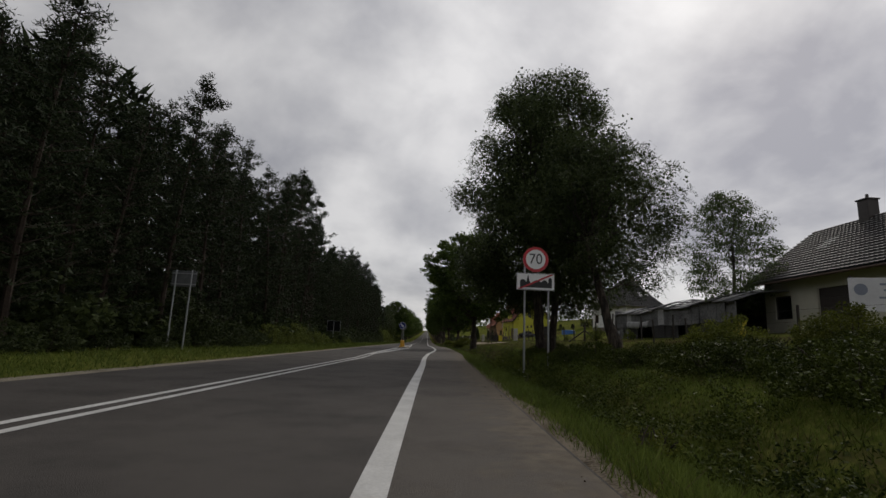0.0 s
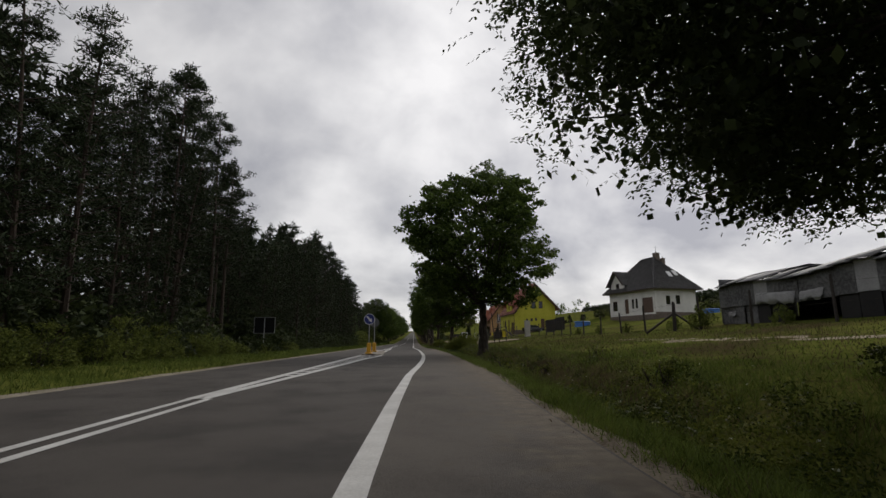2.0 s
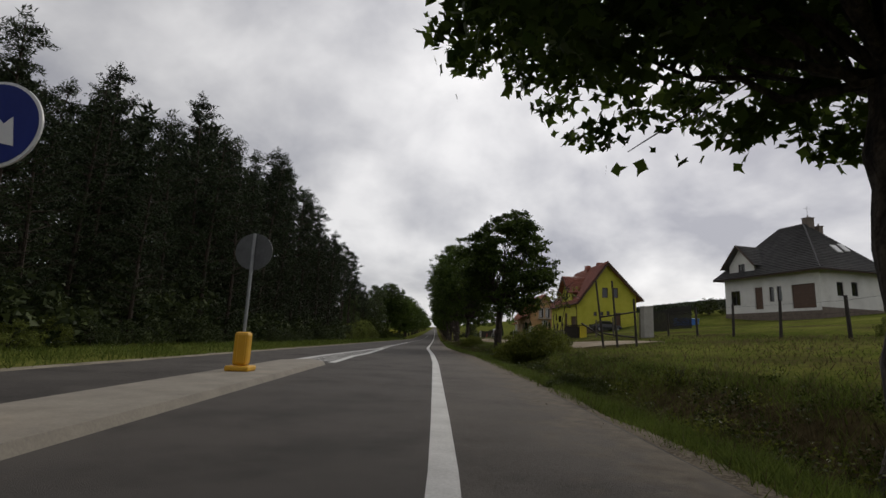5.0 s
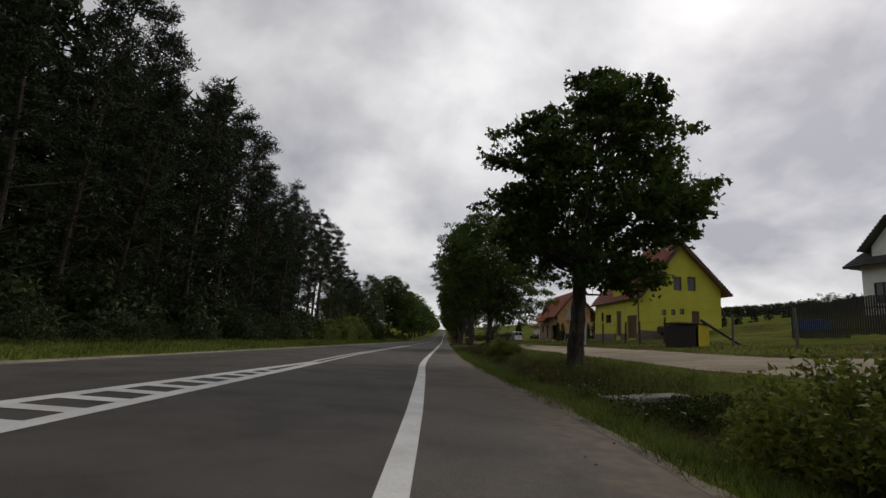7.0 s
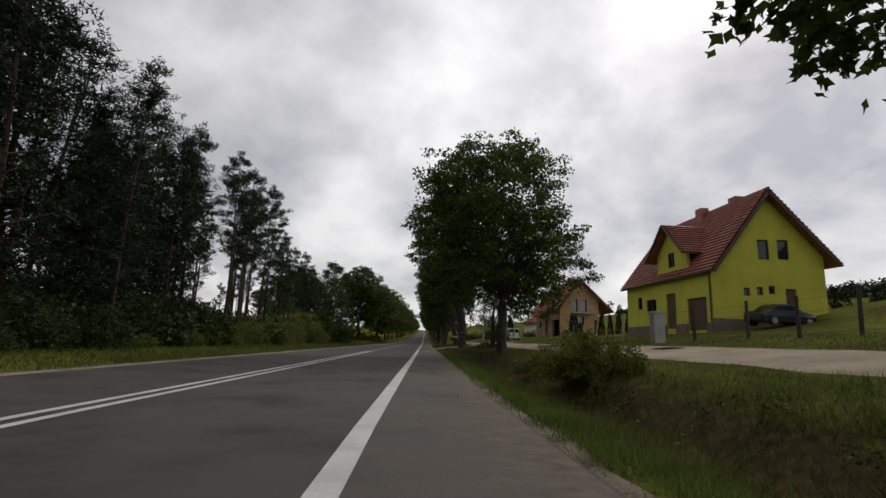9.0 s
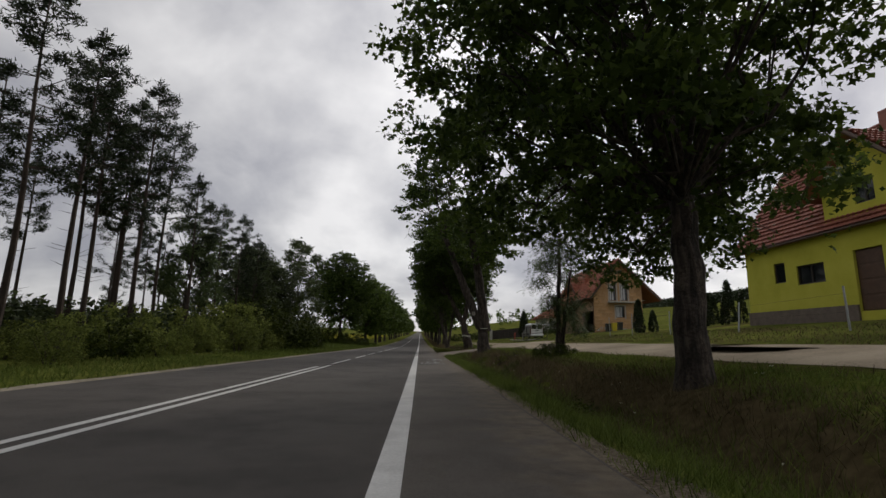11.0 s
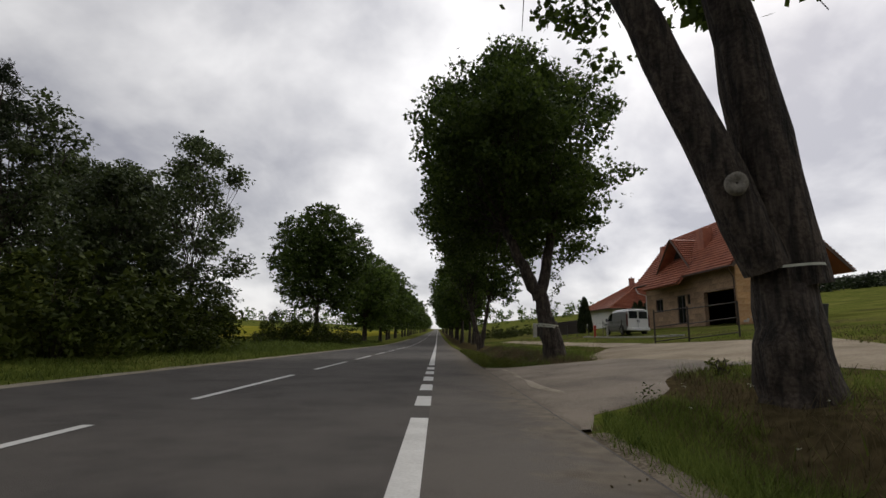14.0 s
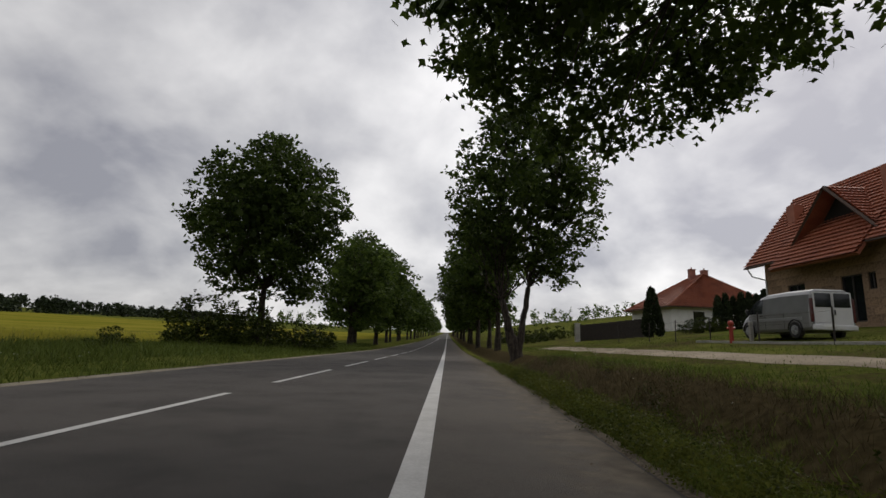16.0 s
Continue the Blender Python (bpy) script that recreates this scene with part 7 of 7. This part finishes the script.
loft("body", [van_section(0.0, 0.9, 0.36, 1.88, 0.1), van_section(0.1, 0.94, 0.3, 1.95, 0.13), van_section(1.6, 0.95, 0.26, 1.98, 0.14), van_section(2.9, 0.95, 0.26, 1.96, 0.14), van_section(3.3, 0.95, 0.26, 1.87, 0.16),
              van_section(3.75, 0.94, 0.26, 1.55, 0.16), van_section(4.12, 0.93, 0.26, 1.22, 0.12), van_section(4.5, 0.89, 0.27, 1.02, 0.1), van_section(4.74, 0.8, 0.3, 0.82, 0.08),
              van_section(4.82, 0.66, 0.36, 0.66, 0.05)], VAN_GREY, van)
for sx in (-0.41, 0.41):
    bm = bmesh.new()
    box(bm, (0.8, 0.03, 1.42), (sx, -0.02, 1.12), bevel=0.012)
    tail = part("tail_door", bm, WHITE_PAINT, van, "white tail door")
    bm = bmesh.new()
    box(bm, (0.68, 0.02, 0.56), (sx * 0.98, -0.042, 1.5), bevel=0.008)
    part("rear_window", bm, glass, tail)
    bm = bmesh.new()
    box(bm, (0.05, 0.03, 0.2), (sx * 0.16, -0.05, 1.02), bevel=0.01)
    part("door_handle", bm, SIGN_BLACK, tail)
    bm = bmesh.new()
    box(bm, (0.13, 0.09, 0.95), (sx * 2.12, 0.0, 1.1), bevel=0.03)
    part("tail_light", bm, LAMP_RED, van)
bm = bmesh.new()
box(bm, (1.8, 0.18, 0.22), (0, -0.05, 0.42), bevel=0.05)
part("bumper", bm, WHITE_PAINT, van)
bm = bmesh.new()
box(bm, (0.5, 0.012, 0.11), (-0.3, -0.146, 0.5))
part("number_plate", bm, SIGN_WHITE, van)
bm = bmesh.new()
q = [(-0.76, 4.07, 1.3), (0.76, 4.07, 1.3), (0.62, 3.36, 1.87), (-0.62, 3.36, 1.87)]
f = bm.faces.new([bm.verts.new(p) for p in q])
made = bmesh.ops.extrude_face_region(bm, geom=[f])
bmesh.ops.translate(bm, verts=[v for v in made["geom"] if isinstance(v, bmesh.types.BMVert)], vec=(0, 0.02, 0.035))
part("windscreen", bm, glass, van)
for sx in (-1, 1):
    bm = bmesh.new()
    q = [(sx * 0.952, 2.95, 1.1), (sx * 0.945, 3.95, 1.1), (sx * 0.9, 3.62, 1.52), (sx * 0.865, 3.3, 1.7), (sx * 0.86, 2.95, 1.74)]
    f = bm.faces.new([bm.verts.new(p) for p in q])
    made = bmesh.ops.extrude_face_region(bm, geom=[f])
    bmesh.ops.translate(bm, verts=[v for v in made["geom"] if isinstance(v, bmesh.types.BMVert)], vec=(sx * 0.012, 0, 0.005))
    part("side_window", bm, glass, van)
    bm = bmesh.new()
    box(bm, (0.035, 3.35, 0.14), (sx * 0.955, 2.1, 0.78), bevel=0.015)
    part("rubbing_strip", bm, SILVER_PAINT, van, "paler strip along the side")
    for y0 in (1.55, 2.78, 3.9):
        bm = bmesh.new()
        box(bm, (0.012, 0.016, 0.66), (sx * 0.951, y0, 0.72))
        part("door_seam", bm, SIGN_BLACK, van)
    bm = bmesh.new()
    box(bm, (0.03, 0.16, 0.05), (sx * 0.965, 3.02, 1.0), bevel=0.01)
    part("door_handle", bm, SIGN_BLACK, van)
    bm = bmesh.new()
    box(bm, (0.16, 0.1, 0.26), (sx * 1.06, 3.85, 1.2), bevel=0.03)
    part("mirror", bm, SIGN_BLACK, van)
    for yw in (0.92, 4.0):
        bm = bmesh.new()
        disc_ring = [(sx * 0.952, yw + math.cos(a) * 0.41, 0.34 + math.sin(a) * 0.41) for a in np.linspace(0, math.pi, 14)]
        for p, q2 in zip(disc_ring, disc_ring[1:]):
            rod(bm, p, q2, 0.035, sides=6)
        part("wheel_arch", bm, SIGN_BLACK, van)
wheels(van, (0.92, 4.0), 0.975, 0.33)

# dark saloon by the yellow house: lies along the gable
car = thing("car", (23.6, 118.0, ground_z(23.6, 118.0) + 0.03), "black saloon car parked before a yellow house", "car", turn=-80)


def car_section(y, w, z0, z1, tuck):
    return [(-w, y, z0), (w, y, z0), (w, y, z0 + 0.38), (w - tuck, y, z1), (-w + tuck, y, z1), (-w, y, z0 + 0.38)]


loft("body", [car_section(-2.1, 0.72, 0.32, 0.75, 0.06), car_section(-1.95, 0.84, 0.25, 0.92, 0.1), car_section(-1.4, 0.86, 0.22, 0.96, 0.1), car_section(-0.75, 0.86, 0.22, 1.4, 0.26),
              car_section(0.4, 0.86, 0.22, 1.42, 0.26), car_section(1.05, 0.86, 0.22, 0.95, 0.12), car_section(1.9, 0.82, 0.25, 0.82, 0.1), car_section(2.1, 0.7, 0.32, 0.68, 0.06)], BLACK_PAINT, car)
for sx in (-1, 1):
    bm = bmesh.new()
    box(bm, (0.02, 1.5, 0.3), (sx * 0.735, -0.15, 1.16), bevel=0.008)
    part("side_window", bm, glass, car)
wheels(car, (-1.3, 1.35), 0.87, 0.31)

# hydrant, marker, tape
hy = thing("hydrant", (13.0, 172.0, ground_z(13.0, 172.0)), "red hydrant post beside a wire fence", "hydrant")
bm = bmesh.new()
rod(bm, (0, 0, -0.1), (0, 0, 0.85), 0.09, 0.08, 14)
part("barrel", bm, RED_PLASTIC, hy)
bm = bmesh.new()
bmesh.ops.create_uvsphere(bm, u_segments=12, v_segments=8, radius=0.13, matrix=Matrix.Translation((0, 0, 0.88)))
rod(bm, (-0.18, 0, 0.66), (0.18, 0, 0.66), 0.05, sides=8)
part("cap", bm, RED_PLASTIC, hy)
mk = thing("marker_post", (14.2, 172.5, ground_z(14.2, 172.5)), "short white marker post beside a van", "marker post")
bm = bmesh.new()
box(bm, (0.16, 0.16, 0.95), (0, 0, 0.4), bevel=0.03)
part("shaft", bm, CONCRETE, mk)
tp = thing("trunk_tape", (4.6, 150.4, ground_z(4.6, 150.4)), "pale tape wound round a tree trunk", "tape")
bm = bmesh.new()
for zt, lean_x in ((1.13, -0.2), (1.2, -0.215)):
    bmesh.ops.create_cone(bm, cap_ends=False, segments=20, radius1=0.408, radius2=0.40, depth=0.058, matrix=Matrix.Translation((lean_x + 0.02, 0.06, zt)) @ Matrix.Rotation(radians(6), 4, "Y"))
part("band", bm, TAPE, tp)


tp = thing("trunk_tape", (4.33, 137.1, ground_z(4.33, 137.1)), "pale tape wound round a forked tree", "tape")
bm = bmesh.new()
bmesh.ops.create_cone(bm, cap_ends=False, segments=20, radius1=0.40, radius2=0.395, depth=0.03, matrix=Matrix.Translation((-0.03, 0.0, 1.5)) @ Matrix.Rotation(radians(-5), 4, "Y"))
part("band", bm, TAPE, tp)


sc = thing("limb_scar", (3.62, 136.78, ground_z(4.3, 137.1) + 2.45), "pale ring of a sawn limb on a trunk", "limb scar", turn=-18)
bm = bmesh.new()
ring = [[bm.verts.new((math.cos(2 * math.pi * k / 20) * r, dy, math.sin(2 * math.pi * k / 20) * r * 1.15)) for k in range(20)] for r, dy in ((0.125, 0.06), (0.115, -0.02), (0.08, -0.035), (0.05, -0.02), (0.012, 0.0))]
for a, b in zip(ring, ring[1:]):
    for k in range(20):
        bm.faces.new((a[k], a[(k + 1) % 20], b[(k + 1) % 20], b[k]))
part("callus", bm, material("limb_scar_wood", [(0.11, 0.1, 0.085), (0.27, 0.25, 0.21)], 9.0, 40, 0.9, 0.6), sc, smooth=True)


# columnar conifers, hedge and panel fence
def thuja_meshes(seed, h, r, clumps=150, per=16):
    trng = np.random.default_rng(seed)
    bm = bmesh.new()
    limb(bm, [(0, 0, -0.2), (0, 0, h * 0.5), (0, 0, h * 0.95)], 0.06, 0.01, 6)
    me = bpy.data.meshes.new("trunk")
    bm.to_mesh(me)
    bm.free()
    me.materials.append(BARK)
    cs = []
    for _ in range(clumps):
        u = trng.random()
        a, rr = trng.uniform(0, 2 * math.pi), r * (1 - u) ** 0.6 * (0.75 + 0.25 * min(1, u * 8))
        cs.append((math.cos(a) * rr, math.sin(a) * rr, 0.1 + h * u))
    return me, quads_mesh("crown", leaf_cards(trng, cs, per, (0.15, 0.15, 0.28), 0.17 if per > 10 else 0.24, -0.8, 0.6, 3), LEAF_PINE)


thujas = [thuja_meshes(300 + k, h, r) for k, (h, r) in enumerate([(3.4, 0.55), (2.5, 0.6), (4.2, 0.7)])]
for x, y, k, s in [(17.2, 142.6, 0, 0.72), (17.9, 141.8, 1, 0.6), (20.8, 143.2, 0, 0.7), (21.6, 142.6, 0, 0.62), (22.3, 141.9, 0, 0.7), (23.2, 141.2, 0, 0.6), (24.2, 140.6, 0, 0.66), (25.4, 146.4, 1, 0.9), (26.6, 146.0, 0, 1.0), (18.8, 146.5, 2, 0.6),
                   ]:
    stand("conifer", thujas[k], foot(x, y), rng.uniform(0, 360), (s, s, s), "dark green columnar garden conifer", "conifer", "garden conifers")
stand("conifer", thuja_meshes(340, 4.4, 1.0, 520, 22), foot(19.3, 196.0), 0, (1, 1, 1), "broad dark conifer beside a board fence", "conifer", "garden conifers")
hedge_shrub = thuja_meshes(341, 3.3, 0.62, 260, 20)
for k in range(12):
    s = 0.98 + 0.06 * math.sin(k * 2.3)
    stand("hedge_conifer", hedge_shrub, foot(27.2 + 0.72 * k, 199.2 - 0.1 * k), k * 77, (1, 1, s), "dark conifer grown into a dense hedge", "conifer", "conifer hedge")
pf = thing("panel_fence", (0, 0, 0), "dark board fence beside the track", "fence", "garden fences")
for k in range(9):
    x, y = 15.0 + k * 0.55, 204.5 - k * 0.9
    bm = bmesh.new()
    box(bm, (1.06, 0.05, 1.75), (x, y, ground_z(x, y) + 0.9), -58, bevel=0.01)
    part("panel", bm, WOOD_DARK, pf)
for x, y, s in [(23.4, 197.5, 0.72), (24.6, 197.6, 0.8), (25.8, 197.4, 0.72), (10.5, 215, 0.9), (12.5, 217, 0.9), (14.0, 221, 1.0), (17.0, 224, 1.0), (8.8, 226, 0.9), (20.5, 228.0, 1.1), (12.0, 235.0, 1.2)]:
    stand_bush(bushes[0], x, y, rng.uniform(0, 360), (s, s, s), "clipped green garden bush", "bush", "garden bushes")

row_shrub = thuja_meshes(330, 1.5, 0.45, 34, 9)
for k in range(44):
    x, y = 27 + (k % 11) * 3.2 + 0.6 * math.sin(k * 7.1), 140 - (k // 11) * 4.4 - (k % 11) * 0.9
    stand("conifer", row_shrub, foot(x, y), k * 47, (1, 1, 0.8 + 0.25 * math.sin(k * 3.3)), "small dark conifer in a planted row", "conifer", "planted rows")


# ---------------------------------------------------------------- grass
def grass(name, seed, n, xs, ys, height, mat, label, keep=None, lean=0.5, width=0.005, bare=0.75):
    """Single blades, in tufts, thinner where the soil is bare."""
    grng = np.random.default_rng(seed)
    u, w = grng.random(n), grng.random(n)
    y = ys[0] + (ys[1] - ys[0]) * grng.random(n)
    pos, patch = [], []
    for k in range(n):
        lo, hi = xs(y[k])
        x = lo + (hi - lo) * u[k]
        tuft = noise.noise(Vector((x * 1.9, y[k] * 1.9, 11)))
        if keep and not keep(x, y[k]) or w[k] < bare * bare_soil(x, y[k]) - 0.25 * tuft:
            continue
        pos.append((x, y[k], ground_z(x, y[k]) - 0.01))
        patch.append(0.75 + 0.55 * tuft + 0.35 * noise.noise(Vector((x * 0.5, y[k] * 0.3, 4))))
    c = np.array(pos)
    m = len(c)
    h = height * grng.uniform(0.4, 1.25, m) * np.array(patch)
    a = grng.uniform(0, 2 * math.pi, m)
    side = np.stack([np.cos(a), np.sin(a), np.zeros(m)], 1) * (width * grng.uniform(0.7, 1.4, m))[:, None]
    way = np.stack([grng.normal(0, lean, m), grng.normal(0, lean, m), np.ones(m)], 1)
    tip = c + way * h[:, None]
    return tagged(new(name, quads_mesh(name, np.stack([c - side, tip, c + side], 1), mat)), label, "grass", kind="stuff")


def off_track(x, y):
    if 136.5 < y < 149.3 and x < min(7.3, TRACK_LEFT(y) + 0.2):
        return x > SIDE_MOUTH(y) + 0.1
    if 76 < y < 152 and TRACK_LEFT(y) - 0.1 < x < (12.0 if y < 82 else 10.2):
        return False
    return True


grass("verge_grass", 1, 330000, lambda y: (RIGHT_EDGE(y) + 0.04, RIGHT_EDGE(y) + 1.6), (-1, 172), 0.19, LEAF_GRASS, "green grass on the ditch verge", off_track, width=0.0055)
grass("verge_grass", 2, 150000, lambda y: (RIGHT_EDGE(y) + 1.4, 6.2), (-1, 175), 0.20, LEAF_GRASS, "rough grass on the ditch bank", off_track, width=0.008, bare=0.95)
grass("meadow_grass", 3, 110000, lambda y: (5.8, 17.0), (8, 200), 0.10, LEAF_GRASS, "short meadow grass beyond the ditch", off_track, width=0.012)
grass("verge_grass", 4, 70000, lambda y: (-10.2, LEFT_EDGE - 0.2), (-5, 200), 0.22, LEAF_GRASS, "long grass along the wood", width=0.010)
grass("field_edge_grass", 5, 40000, lambda y: (-19.5, -9.0), (150, 215), 0.45, LEAF_GRASS, "rank grass between road and field", width=0.018)
grass("crop_ears", 6, 40000, lambda y: (-45, -19.2), (164, 235), 0.75, LEAF_CROP, "ripening crop at the field edge", lean=0.2, width=0.018)
grass("bank_grass", 11, 150000, lambda y: (RIGHT_EDGE(y) + 0.9, RIGHT_EDGE(y) + 3.0), (0, 174), 0.30, LEAF_GRASS, "tall rough grass in the ditch", off_track, width=0.0045, bare=0.95)
grass("dry_grass", 7, 90000, lambda y: (RIGHT_EDGE(y) + 0.7, RIGHT_EDGE(y) + 3.4), (30, 174), 0.26, LEAF_DRY, "brown dry grass along the ditch", off_track, width=0.005, bare=-0.2)
grass("dry_grass", 8, 16000, lambda y: (RIGHT_EDGE(y) + 0.1, RIGHT_EDGE(y) + 2.6), (0, 84), 0.18, LEAF_DRY, "brown dry grass along the ditch", off_track, width=0.005, bare=0.2)
grass("dry_grass", 9, 36000, lambda y: (5.8, 16.5), (8, 150), 0.16, LEAF_DRY, "brown dry grass in the meadow", off_track, width=0.010, bare=0.0)
# leafy weeds that fill the ditch
wrng = np.random.default_rng(17)
spots = []
while len(spots) < 1500:
    y = wrng.uniform(0, 139) if wrng.random() < 0.8 else wrng.uniform(149, 172)
    d = 1.75 + wrng.normal(0, 0.5)
    x = RIGHT_EDGE(y) + d
    lush = 0.5 + noise.noise(Vector((x * 0.7, y * 0.35, 21))) + (0.5 if y < 30 else (-0.2 if y < 56 else (0.1 if y < 80 else (-0.45 if y < 139 else -0.5))))
    if d < 0.7 or x > 6.6 or wrng.random() > lush or not off_track(x, y):
        continue
    spots.append((x, y, ground_z(x, y) + wrng.uniform(0.0, 0.3) * min(1.2, 0.35 + lush)))
fresh = [p for k, p in enumerate(spots) if 18 < p[1] < 76 and k % 5 < 2]
spots = [p for k, p in enumerate(spots) if not (18 < p[1] < 76 and k % 5 < 2)]
tagged(new("ditch_weeds", quads_mesh("ditch_weeds", leaf_cards(wrng, fresh, 60, (0.2, 0.2, 0.14), 0.042, 0.0, 0.6, 3), LEAF_HEDGE)), "fresh green leafy weeds in the ditch", "weeds", kind="stuff")
tagged(new("ditch_weeds", quads_mesh("ditch_weeds", leaf_cards(wrng, spots, 60, (0.2, 0.2, 0.14), 0.042, 0.0, 0.6, 3), LEAF_BUSH)), "dark leafy weeds filling the ditch", "weeds", kind="stuff")
spots = []
while len(spots) < 620:
    y = wrng.uniform(146.6, 166)
    x = max(RIGHT_EDGE(y), SIDE_MOUTH(y) + 0.05 if y < 149 else 0) + abs(wrng.normal(0.1, 0.42))
    spots.append((x, y, ground_z(x, y) + wrng.uniform(0.02, 0.26)))
tagged(new("verge_weeds", quads_mesh("verge_weeds", leaf_cards(wrng, spots, 70, (0.14, 0.14, 0.1), 0.036, 0.0, 0.45, 3), LEAF_HEDGE)), "rank green weeds along the asphalt edge", "weeds", kind="stuff")
# white flower heads and weeds
frng = np.random.default_rng(8)
spots = []
for _ in range(420):
    y = frng.uniform(0, 170)
    x = RIGHT_EDGE(y) + frng.uniform(0.4, 3.2) if frng.random() < 0.6 else LEFT_EDGE - frng.uniform(0.6, 2.6)
    if off_track(x, y):
        spots.append((x, y, ground_z(x, y) + frng.uniform(0.22, 0.42)))
tagged(new("wild_flowers", quads_mesh("wild_flowers", leaf_cards(frng, spots, 6, (0.018, 0.018, 0.006), 0.014, 0.0, 0.9), material("petal_white", [(0.45, 0.45, 0.36), (0.6, 0.6, 0.5)], 8, 60, 0.8, 0))),
       "small white flower heads in the verge", "flowers", kind="stuff")
weeds = [bush_meshes(400 + k, 0.4, 0.42, LEAF_HEDGE, 30, 34, 0.035) for k in range(3)]
for _ in range(46):
    y = frng.uniform(1, 168)
    x = RIGHT_EDGE(y) + frng.uniform(0.7, 3.6)
    if off_track(x, y):
        s = frng.uniform(0.5, 1.2)
        stand_bush(weeds[int(frng.integers(0, 3))], x, y, frng.uniform(0, 360), (s, s, s), "low leafy weed in the ditch", "weed", "ditch weeds")
# leaf litter and small stones by the asphalt

drng = np.random.default_rng(61)
spots = []
while len(spots) < 160:
    y = drng.uniform(0, 172)
    x = RIGHT_EDGE(y) - abs(drng.normal(0, 0.35)) if drng.random() < 0.75 else drng.uniform(0.2, 6.5)
    if x > RIGHT_EDGE(y) and not 139 < y < 147:
        continue
    spots.append((x, y, max(0.0, ground_z(x, y) if x > RIGHT_EDGE(y) else 0.0) + 0.02))
tagged(new("leaf_litter", quads_mesh("leaf_litter", leaf_cards(drng, spots, 2, (0.12, 0.12, 0.004), 0.03, 0.0, 0.6), LEAF_DRY)),
       "fallen leaves and twigs along the asphalt edge", "litter", kind="stuff")
